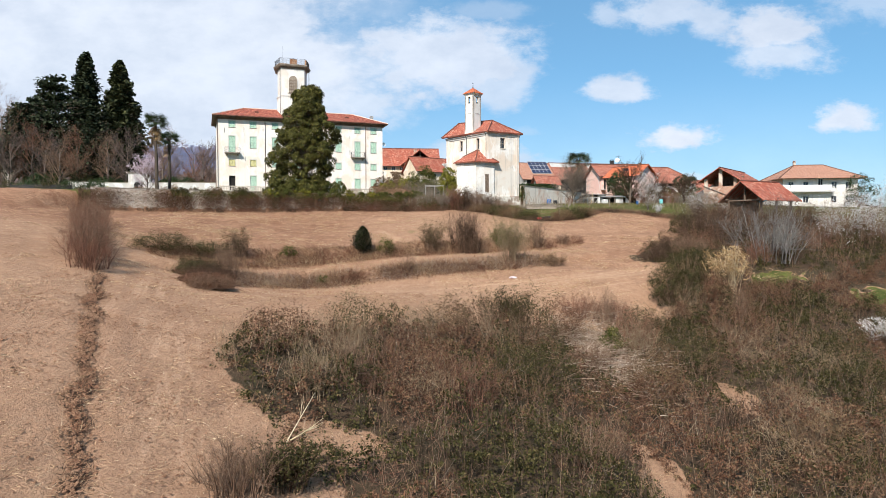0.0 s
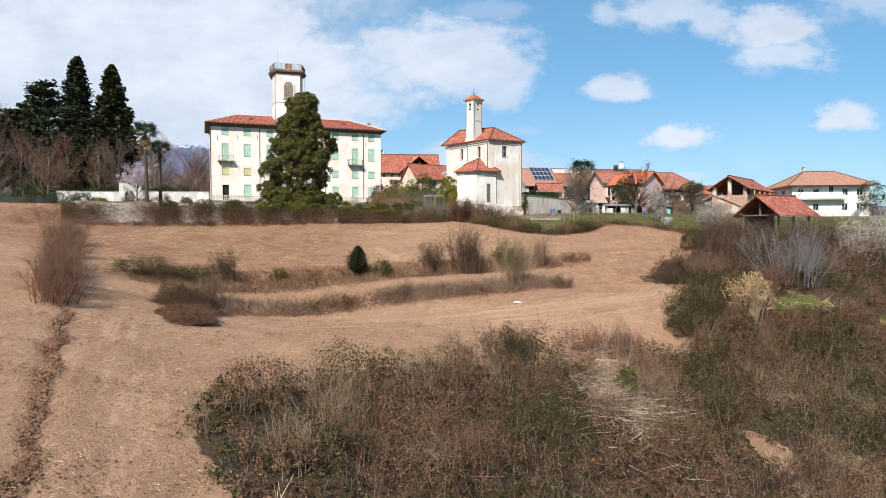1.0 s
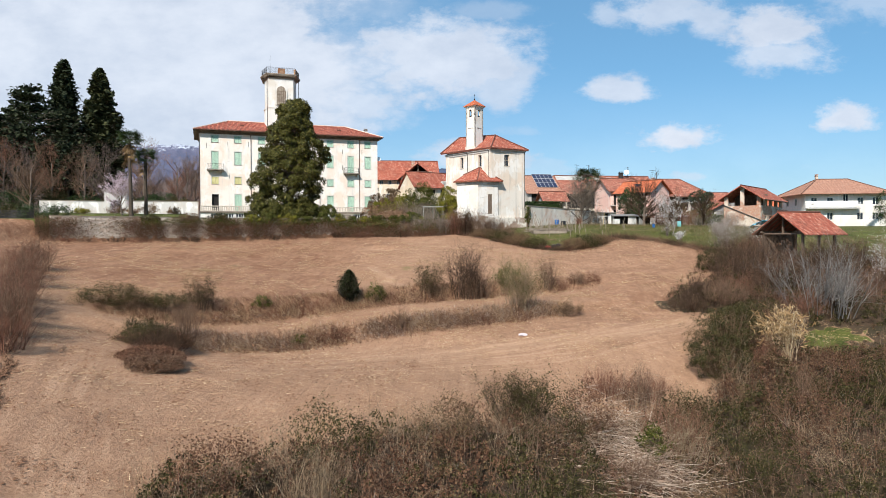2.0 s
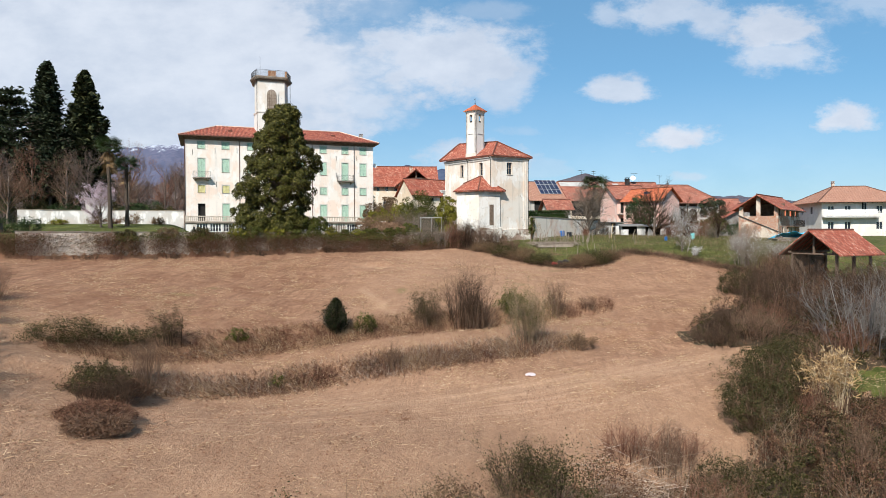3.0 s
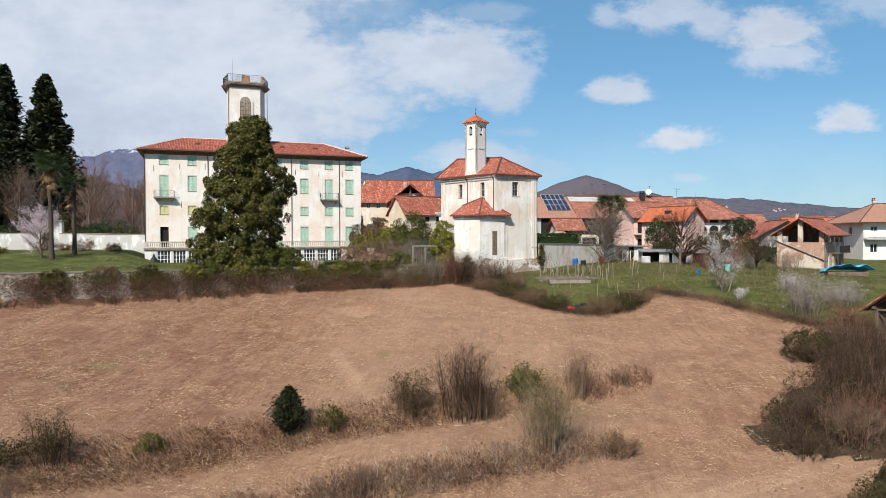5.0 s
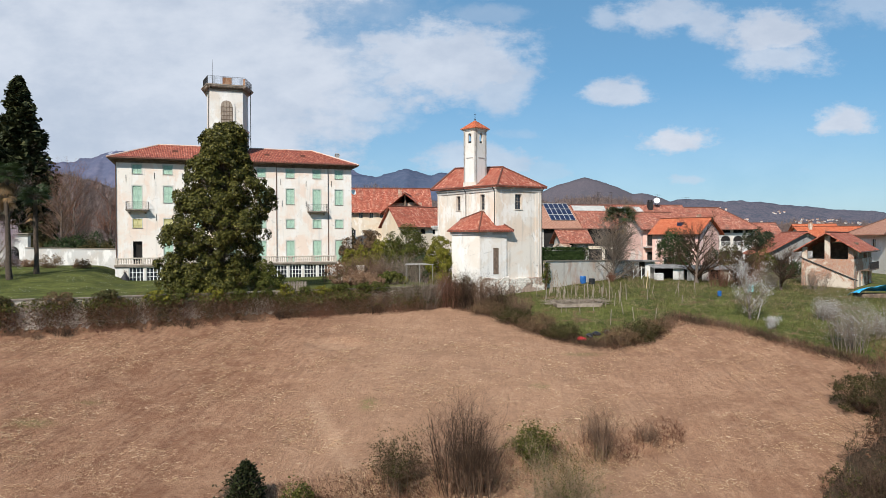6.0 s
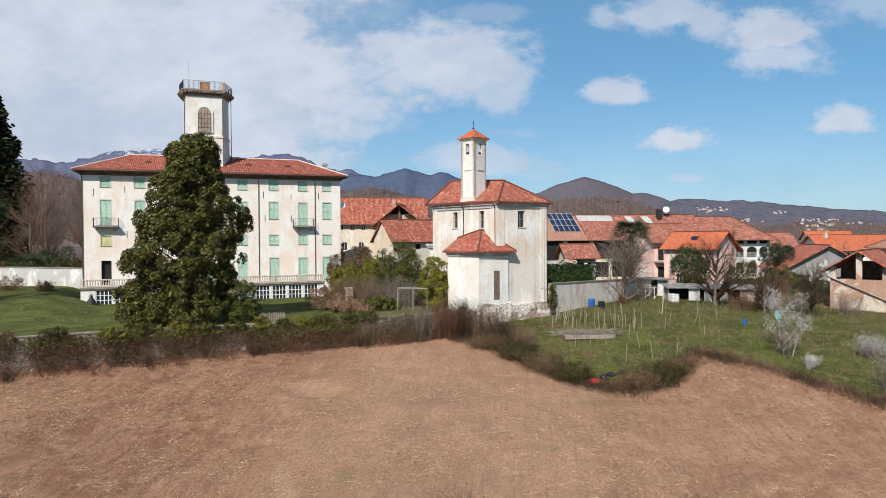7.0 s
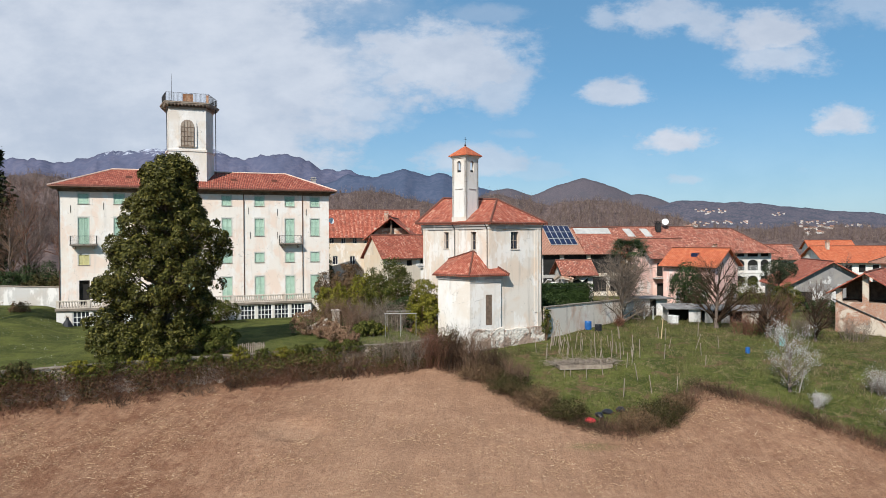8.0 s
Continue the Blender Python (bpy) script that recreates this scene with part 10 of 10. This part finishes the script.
    tube(bm, (0, 0, -0.2), (0.35, 0.1, 2.3), 0.06, 0.05, 6)
    part("post", bm, CANE, s)
    s = thing("leaning_post", G(24.6, 104.4), 0, "grey forked branch stuck in the grass", "post")
    bm = bmesh.new()
    tube(bm, (0, 0, -0.2), (0.9, 0.1, 2.2), 0.06, 0.04, 6)
    tube(bm, (0.5, 0.05, 1.1), (0.45, 0.2, 2.0), 0.04, 0.02, 5)
    part("post", bm, BARK_PALE, s)
    g = Growth(571)
    n = 520
    base = np.stack((g.rng.uniform(-3.2, 3.0, n), g.rng.normal(size=n) * 0.45, g.rng.uniform(0.15, 0.6, n)), 1)
    g.wood.append(twig_arrays(base, g.rng.normal(size=(n, 3)) * (1.0, 0.3, 0.14), g.rng.uniform(0.5, 1.7, n), g.rng.uniform(0.012, 0.03, n), g.rng, 0.15, 2)[:2])
    hp = thing("brushwood_heap", G(8.4, 113.4, 0.05), CAMTURN + 6, "long heap of grey cut brushwood in the raised bed", "brushwood")
    g.build(hp, OLD_WOOD, None, "brushwood")
    b = thing("cold_frame", G(8.4, 113.4), CAMTURN + 6, "grey weathered raised bed of boards", "raised bed")
    for bx in ((-2.6, -1.0, -0.1, 2.6, -0.92, 0.3), (-2.6, 0.92, -0.1, 2.6, 1.0, 0.3), (-2.6, -0.92, -0.1, -2.52, 0.92, 0.3), (2.52, -0.92, -0.1, 2.6, 0.92, 0.3)):
        part("board", boxes(bx), OLD_WOOD, b)
    part("soil", boxes((-2.5, -0.9, 0.0, 2.5, 0.9, 0.18)), OLD_WOOD, b)
    # trellis of crossed poles beside the church
    tr = thing("pole_tripod", G(7.2, 121.0), 0, "bundle of crossed grey bean poles", "poles")
    for i in range(13):
        a, bb = rr.uniform(-1.2, 1.2), rr.uniform(-0.5, 0.5)
        bm = bmesh.new()
        tube(bm, (a, bb, -0.1), (a * 0.1 + rr.uniform(-0.4, 0.4), 0.1, rr.uniform(2.0, 3.2)), 0.035, 0.02, 5)
        part("pole", bm, OLD_WOOD, tr)
    for k, (du, dv, mat, nm, lab) in enumerate(((8.2, 103.2, BLACK_PLASTIC, "black_bag", "black plastic sack on the garden's edge"), (9.4, 103.6, BLACK_PLASTIC, "black_bag", "black plastic sack on the garden's edge"), (7.4, 102.6, BLACK_PLASTIC, "black_bag", "small black plastic sack on the field's edge"), (6.4, 101.6, RED_PLASTIC, "red_bag", "bright red plastic bag on the field's edge"))):
        s = thing(nm, G(du, dv, 0.1), k * 40, lab, "bag")
        bm = bmesh.new()
        bmesh.ops.create_icosphere(bm, subdivisions=3, radius=0.34)
        for q in bm.verts:
            q.co *= 1 + 0.25 * noise.noise(q.co * 3 + Vector((k, 0, 0)))
            q.co.x *= 1.5
            q.co.z = max(q.co.z, -0.15) * 0.8
        part("bag", bm, mat, s)
    tp = thing("tarpaulin", G(44.6, 116.0), CAMTURN, "bright blue tarpaulin stretched over a woodpile", "tarpaulin")
    bm = bmesh.new()
    bmesh.ops.create_grid(bm, x_segments=26, y_segments=14, size=1.0)
    for q in bm.verts:
        x, y = q.co.x, q.co.y
        q.co = Vector((x * 3.1, y * 1.4, 1.1 - 0.45 * y - 0.5 * abs(x) ** 3 + 0.28 * noise.noise((x * 2.2, y * 2.2, 0)) - 0.25 * max(0, -y) * abs(math.sin(x * 5))))
    bmesh.ops.solidify(bm, geom=bm.faces[:], thickness=0.03)
    part("sheet", bm, TARP_BLUE, tp)
    part("woodpile", soft_box(-2.6, -0.9, -0.8, 2.6, 1.0, 0.45, 0.1), TIMBER, tp)
    # ruined lean-to with a small tiled roof
    r = gable_house("ruined_cottage", "half-collapsed cottage with small tiled roof and rubble", 15.4, 153, 10, 4.6, 4.4, 18.8, 23.6, 25.3, GREY_PLASTER, TILES_OLD, 0.7, front=[(0.6, 2.4, 3.2, 2.0)])
    rb = thing("rubble_heap", G(12.4, 150), 0, "heap of pale broken masonry and boards", "rubble")
    for i in range(26):
        bm = soft_box(-0.5, -0.3, -0.2, 0.5, 0.3, 0.2, 0.04)
        part("block", bm, (WHITE_PLASTER, GREY_PLASTER, OLD_WOOD, BRICK)[i % 4], rb, at=Matrix.LocRotScale((rr.uniform(-2.5, 5.5), rr.uniform(-1.5, 1.5), rr.uniform(0.1, 4.6) * (1 if i % 3 else 0.3)), Euler((rr.uniform(-1, 1), rr.uniform(-1, 1), rr.uniform(0, 6))), (rr.uniform(0.6, 1.9), rr.uniform(0.6, 1.4), rr.uniform(0.5, 1.5))))
    # trees and shrubs of the gardens
    palm("fan palm with yellowish fronds among the houses", G(19.7, 137.6), 9.2, 511, 90, 3.0, 26)
    bare_tree("bare grey fig tree behind the garden wall", G(18.2, 135.2), 7.4, 4.6, 520, TWIG_GREY, BARK_PALE, (44, 10, 7), 0.24, 0.02, 0.15, "fig_tree", "", 0.026)
    bare_tree("dark leafless tree with reddish twigs", G(28.6, 130.5), 7.4, 4.2, 521, TWIG_DARK, BARK, (28, 9, 7), 0.28, 0.12, 0.25, "garden_tree", "", 0.022)
    clump_bush("tall dark evergreen beside the pink house", G(29.2, 141), (2.6, 2.4, 3.7), 110, 70, 0.13, 522, HEDGE_LEAF, "evergreen_tree", category="tree")
    bare_tree("low plum tree in full white blossom", G(24.1, 104.8), 5.0, 2.2, 523, TWIG_GREY, BARK, (18, 7, 6), 0.14, 0.12, 0.3, "plum_tree", "", 0.010, (5, 0.13, 0.04), BLOSSOM)
    bare_shrub("small white-flowering bush in the grass", G(24.7, 101.4), 1.2, 0.8, 524, 22, TWIG_GREY, (6, 5), (2, 0.1, 0.05), BLOSSOM, "blossom_bush")
    for k, (u, v, h, w) in enumerate(((28.8, 95.6, 4.0, 3.8), (33.6, 98.0, 2.4, 3.2), (31.0, 103.6, 1.8, 2.2))):
        bare_shrub("blackthorn bush with sparse white blossom", G(u, v), h, w, 530 + k, 60, TWIG_GREY, (7, 5), (1, 0.14, 0.042), BLOSSOM, "blackthorn", group="blackthorn by the shed")
    for k, (u, v, h, w, m) in enumerate(((34.6, 69.6, 6.0, 6.5, BLOSSOM), (39.0, 68.6, 6.2, 7.0, BLOSSOM), (24.0, 48.4, 1.7, 3.2, BLOSSOM), (26.2, 47.4, 1.6, 3.2, BLOSSOM))):
        bare_shrub("grey bush covered in pale blossom", G(u, v), h, w, 540 + k, 50, TWIG_BROWN, (7, 6), (4, 0.12, 0.045), m, "blossom_bush", group="blossoming bushes of the lower slope")
    for k, (u, v, h, w, mat, tw) in enumerate(((21.4, 75.0, 4.6, 6.0, TWIG_DARK, 80), (24.0, 79.0, 5.0, 6.0, TWIG_DARK, 80), (27.6, 73.6, 4.6, 6.0, TWIG_DARK, 80), (31.0, 75.2, 4.4, 6.0, TWIG_DARK, 90), (23.4, 71.0, 3.6, 5.4, TWIG_DARK, 110), (20.0, 72.6, 2.4, 4.2, TWIG_RED, 70), (28.5, 87.5, 2.6, 4.0, TWIG_DARK, 60), (26.6, 85.0, 2.8, 4.0, TWIG_BROWN, 60), (30.0, 91.5, 2.4, 4.0, TWIG_RED, 60), (34.6, 78.0, 3.6, 5.0, TWIG_DARK, 70), (19.5, 63.8, 2.4, 4.6, TWIG_BROWN, 70), (22.5, 66.8, 2.4, 4.2, TWIG_RED, 70), (14.6, 70.4, 1.5, 4.4, TWIG_DARK, 110), (16.4, 72.6, 2.0, 4.4, TWIG_DARK, 110), (18.2, 71.0, 2.2, 4.4, TWIG_BROWN, 110))):
        bare_shrub("dense dark tangle of leafless thorn bush", G(u, v), h, w, 550 + k, tw, mat, (8, 5), fine=0.009, name="thorn_bush", group="thorn bushes along the field", lift=0.15)
    for k, (u, v, r, h) in enumerate(((13.6, 60.0, 3.0, 2.0), (11.8, 57.6, 2.4, 1.6), (15.0, 62.0, 2.4, 1.7), (18.5, 65.2, 2.2, 1.2), (22.4, 84.0, 2.2, 1.3))):
        clump_bush("dense olive-green bramble hummock", G(u, v), (r, r * 0.9, h), 210, 42, 0.055, 570 + k, BRAMBLE, "bramble_hummock", group="bramble hummocks by the field", clump=0.17)
    bare_shrub("wide bare fig tree with silver-grey branches", G(24.6, 67.0), 6.0, 7.5, 526, 44, TWIG_PALE, (8, 6), name="fig_tree", lift=0.2, category="tree", r=0.05, fine=0.012)
    bare_tree("dark leafless fruit tree before the sheds", G(31.6, 124.0), 4.8, 3.2, 527, TWIG_DARK, BARK, (24, 9, 7), 0.2, 0.12, 0.25, "fruit_tree", "fruit trees before the sheds", 0.017)
    bare_tree("dark leafless fruit tree before the sheds", G(36.0, 122.0), 4.2, 3.0, 528, TWIG_DARK, BARK, (20, 9, 7), 0.18, 0.12, 0.2, "fruit_tree", "fruit trees before the sheds", 0.017)
    for k, (u, v, h, w) in enumerate(((33, 127, 3.0, 4.0), (37, 126, 2.6, 4.0), (30, 126, 2.4, 3.2), (41, 123, 2.6, 4.0), (37.5, 133, 4.0, 4.0), (22.5, 140, 1.8, 1.8), (16.8, 131.5, 1.4, 1.4))):
        bare_shrub("tangled bare garden shrub before the sheds", G(u, v), h, w, 580 + k, 50, TWIG_GREY if k % 2 else TWIG_RED, (6, 5), name="garden_shrub", group="bare garden shrubs")
    for k, (u, v, r, h, mat) in enumerate(((36.4, 148, 2.4, 5.0, HEDGE_LEAF), (42, 152, 2.4, 4.2, GREEN_LEAF), (46, 147, 2.0, 3.6, GREEN_LEAF), (41, 142, 2.2, 2.6, GREEN_LEAF), (47.5, 141, 2.0, 2.2, HEDGE_LEAF), (53, 160, 3.0, 5.2, HEDGE_LEAF), (80, 140, 2.6, 6.4, HEDGE_LEAF))):
        clump_bush("green garden shrub among the houses", G(u, v), (r, r, h * 0.56), 50, 60, 0.13, 590 + k, mat, "garden_bush", group="green shrubs of the village")
    x, y, z = G(46.4, 150.5)
    ol = clump_bush("grey-green olive tree with a rounded crown", (x, y, z + 4.0), (2.3, 2.1, 1.7), 60, 70, 0.11, 611, CEDAR_LEAF, "olive_tree", category="tree")
    bm = bmesh.new()
    tube(bm, (0, 0, -4.2), (0.1, 0, 1.2), 0.18, 0.1, 8)
    part("trunk", bm, BARK, ol)
    for k, (u, v, h) in enumerate(((57, 172, 7), (38, 158, 5), (72, 176, 8), (52, 150, 4))):
        bare_tree("bare tree among the village houses", G(u, v), h, 3.0, 600 + k, TWIG_WOOD, BARK, (13, 7, 5), 0.16, 0.15, 0.4, "village_tree", "bare trees of the village", 0.016)


make_field_wall()
clump_bush("dark green ivy climbing the church corner", GX(47.9, 113.7), (0.45, 0.4, 1.9), 40, 50, 0.08, 620, GREEN_LEAF, "ivy_column")
make_garden_edge()
make_park_wall()
make_kitchen_garden()

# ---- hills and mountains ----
# fourth colour: haze of the distance, painted in by the amount after it
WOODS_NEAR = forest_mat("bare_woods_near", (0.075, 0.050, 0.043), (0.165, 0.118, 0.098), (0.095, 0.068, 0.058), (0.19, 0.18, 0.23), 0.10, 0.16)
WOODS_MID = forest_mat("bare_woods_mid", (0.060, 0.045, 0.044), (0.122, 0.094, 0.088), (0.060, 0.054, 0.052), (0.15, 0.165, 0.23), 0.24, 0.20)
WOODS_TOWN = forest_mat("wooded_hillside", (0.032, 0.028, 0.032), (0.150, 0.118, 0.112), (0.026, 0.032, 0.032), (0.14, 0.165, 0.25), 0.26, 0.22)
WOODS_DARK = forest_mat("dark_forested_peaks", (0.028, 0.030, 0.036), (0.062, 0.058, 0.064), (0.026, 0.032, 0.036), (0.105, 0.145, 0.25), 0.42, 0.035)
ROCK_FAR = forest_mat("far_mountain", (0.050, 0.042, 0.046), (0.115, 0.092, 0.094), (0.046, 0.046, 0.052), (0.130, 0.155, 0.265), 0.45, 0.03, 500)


EYE_U, EYE_V, EYE_Z = -5.5, 48.9, 28.9


def ridge_mesh(name, dist, crest, depth, foot, rough, seed, mat, label, step=None):
    """A range of hills at a distance: crest is a rule from sideways slope to height slope, both over the distance."""
    n, rows = 420, 26
    side = np.linspace(-0.95, 0.95, n)
    co = np.zeros((rows, n, 3))
    for i, s in enumerate(side):
        h = crest(s)
        for j in range(rows):
            t = j / (rows - 1)                       # 0 foot, 1 crest
            d = dist - depth * (1 - t)
            z_top = EYE_Z + h * dist
            z = foot + (z_top - foot) * (t ** 1.25)
            p = Vector((s * 14 + seed, t * 3.5, seed))
            z += rough * (0.25 + t) * noise.fractal(p * 1.6, 0.9, 2.1, 5) * (1 - t ** 6 * 0.75)
            z += rough * 0.35 * noise.fractal(Vector((s * 60, t * 12, seed + 7)), 0.8, 2.0, 4) * (0.3 + 0.7 * t)
            x, y = xy_of(EYE_U + s * d, EYE_V + d)
            co[j, i] = (x, y, z)
    idx = np.arange(n * rows).reshape(rows, n)
    faces = np.stack((idx[:-1, :-1], idx[:-1, 1:], idx[1:, 1:], idx[1:, :-1]), -1).reshape(-1, 4)
    back = co[-1].copy()
    back[:, 2] = foot - 30
    bx, by = xy_of(0, depth * 0.5)
    back[:, 0] += bx
    back[:, 1] += by
    verts = np.concatenate((co.reshape(-1, 3), back))
    b0 = n * rows
    top = idx[-1]
    f2 = np.stack((top[:-1], top[1:], b0 + np.arange(1, n), b0 + np.arange(0, n - 1)), -1)
    me = mesh_from(name, verts, 4, np.concatenate((faces, f2)))
    me.polygons.foreach_set("use_smooth", np.ones(len(me.polygons), dtype=bool))
    ob = mesh_part(name, me, mat)
    tagged(ob, label, "hills", kind="structure")
    return co


def peaks(base, *list_of):
    """A crest line: a base height and peaks of (place, height, half-width)."""
    def f(s):
        h = base(s) if callable(base) else base
        for p, a, w in list_of:
            d = abs(s - p) / w
            h = max(h, a * max(0.0, 1 - d ** 1.35) if d < 1 else 0)
        return h
    return f


def make_distance():
    # crest of the range: long shoulders between its summits
    place = (-0.95, -0.668, -0.626, -0.583, -0.506, -0.434, -0.336, -0.293, -0.268, -0.229, -0.178, -0.14, -0.10, -0.055, 0.0, 0.07, 0.3, 0.95)
    slope = (0.10, 0.118, 0.124, 0.115, 0.128, 0.134, 0.130, 0.118, 0.1245, 0.125, 0.105, 0.101, 0.085, 0.07, 0.05, 0.03, 0.02, 0.02)
    far = lambda s: float(np.interp(s, place, slope))
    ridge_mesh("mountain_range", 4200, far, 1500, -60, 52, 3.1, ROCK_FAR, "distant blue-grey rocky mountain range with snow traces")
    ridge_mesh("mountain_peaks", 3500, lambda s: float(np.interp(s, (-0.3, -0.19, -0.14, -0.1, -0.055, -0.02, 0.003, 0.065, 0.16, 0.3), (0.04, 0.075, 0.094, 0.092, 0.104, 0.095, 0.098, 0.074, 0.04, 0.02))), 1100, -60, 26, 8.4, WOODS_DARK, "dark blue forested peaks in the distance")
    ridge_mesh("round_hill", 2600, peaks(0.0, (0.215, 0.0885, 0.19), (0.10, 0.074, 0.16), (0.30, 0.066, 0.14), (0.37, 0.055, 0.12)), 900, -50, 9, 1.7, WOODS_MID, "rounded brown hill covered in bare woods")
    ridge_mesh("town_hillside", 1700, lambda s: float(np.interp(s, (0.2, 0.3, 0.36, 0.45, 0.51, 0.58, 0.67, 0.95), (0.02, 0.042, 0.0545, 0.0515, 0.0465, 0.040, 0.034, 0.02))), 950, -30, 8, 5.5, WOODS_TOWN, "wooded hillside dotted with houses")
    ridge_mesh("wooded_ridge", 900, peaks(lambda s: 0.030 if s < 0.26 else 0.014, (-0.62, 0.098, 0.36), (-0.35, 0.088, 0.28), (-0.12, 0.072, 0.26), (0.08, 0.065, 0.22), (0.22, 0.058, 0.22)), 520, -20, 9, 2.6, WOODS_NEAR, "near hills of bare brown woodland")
    hillside_houses()


def hillside_houses():
    """Small white and cream houses with red roofs on the far hillside."""
    rng = random.Random(4)
    kinds = []
    for wall in (WHITE_PLASTER, WALL_PLASTER):
        bm = bmesh.new()
        box(bm, -5, -4.0, -3, 5, 4.0, 5.2)
        wall_me = finish(bm, "wall")
        wall_me.materials.append(wall)
        bm = bmesh.new()
        slab(bm, ((-5.6, -4.7, 4.9), (5.6, -4.7, 4.9), (5.6, 0, 7.0), (-5.6, 0, 7.0)), 0.3)
        slab(bm, ((5.6, 4.7, 4.9), (-5.6, 4.7, 4.9), (-5.6, 0, 7.0), (5.6, 0, 7.0)), 0.3)
        roof_me = finish(bm, "roof")
        roof_me.materials.append(TILES_BROWN)
        bm = bmesh.new()
        box(bm, -0.6, -0.05, 0, 0.6, 0, 1.5)
        win_me = finish(bm, "window")
        win_me.materials.append(DARK)
        kinds.append((wall_me, roof_me, win_me))
    clusters = ((0.414, 0.040, 0.030, 9), (0.425, 0.036, 0.030, 8), (0.457, 0.021, 0.030, 14), (0.56, 0.021, 0.030, 12), (0.57, 0.013, 0.030, 12), (0.40, 0.020, 0.022, 8), (0.508, 0.033, 0.018, 5), (0.585, 0.020, 0.014, 5), (0.62, 0.016, 0.03, 7), (0.38, 0.016, 0.02, 6), (0.565, 0.004, 0.02, 6))
    deps = bpy.context.evaluated_depsgraph_get()
    deps.update()
    eye = Vector((*xy_of(EYE_U, EYE_V), EYE_Z))
    for s, h, w, count in clusters:
        for _ in range(count):
            ss, hh = s + rng.uniform(-w, w), h + rng.uniform(-0.0022, 0.0022)
            x, y = xy_of(ss, 1)
            way = Vector((x, y, hh)).normalized()
            hit, place, *_rest = scene.ray_cast(deps, eye + way * 420, way)
            if not hit or place.z < -40:
                continue
            k = rng.choice(kinds)
            hs = thing("hillside_house", place, CAMTURN + rng.uniform(-50, 50), "small pale house with red roof on the far hillside", "house", "houses on the far hillside")
            hs.scale = (0.42, 0.42, 0.42)
            mesh_part("wall", k[0], None, hs)
            mesh_part("roof", k[1], None, hs)
            for x_ in (-3.5, 0, 3.5):
                for z_ in (0.6, 3.4):
                    mesh_part("window", k[2], None, hs, at=pose(x_, -4.0, z_))


make_distance()


def far_woods():
    """Bare woodland on the near hills: thousands of small fans of twigs."""
    rng = np.random.default_rng(701)
    deps = bpy.context.evaluated_depsgraph_get()
    deps.update()
    eye = Vector((*xy_of(EYE_U, EYE_V), EYE_Z))
    feet = []
    for _ in range(20000):
        s = rng.uniform(-0.75, 0.72)
        h = rng.uniform(-0.01, 0.10)
        x, y = xy_of(s, 1)
        way = Vector((x, y, h)).normalized()
        hit, place, nrm, idx, ob, _m = scene.ray_cast(deps, eye + way * 330, way)
        if hit and ob.name.startswith(("wooded_ridge", "ground")) and (place - eye).length < 1200:
            feet.append(place[:])
    feet = np.array(feet)
    n = len(feet)
    k = 6
    base = np.repeat(feet, k, 0)
    tall = np.repeat(rng.uniform(6, 13, n), k)
    t = np.tile(np.linspace(0, 0.55, k), n)
    base = base + np.stack((np.zeros(n * k), np.zeros(n * k), tall * t - 1), 1)
    way = rng.normal(size=(n * k, 3)) * 0.45 + UP * 1.1
    length = tall * np.where(t == 0, 1.0, rng.uniform(0.35, 0.6, n * k))
    vv, ff, _ = twig_arrays(base, way, length, np.where(t == 0, 0.16, 0.13), rng, 0.12, 1)
    stuff("bare_woods", "bare brown woods covering the near hills", [(vv, ff)], TWIG_FAR, "woods")


far_woods()
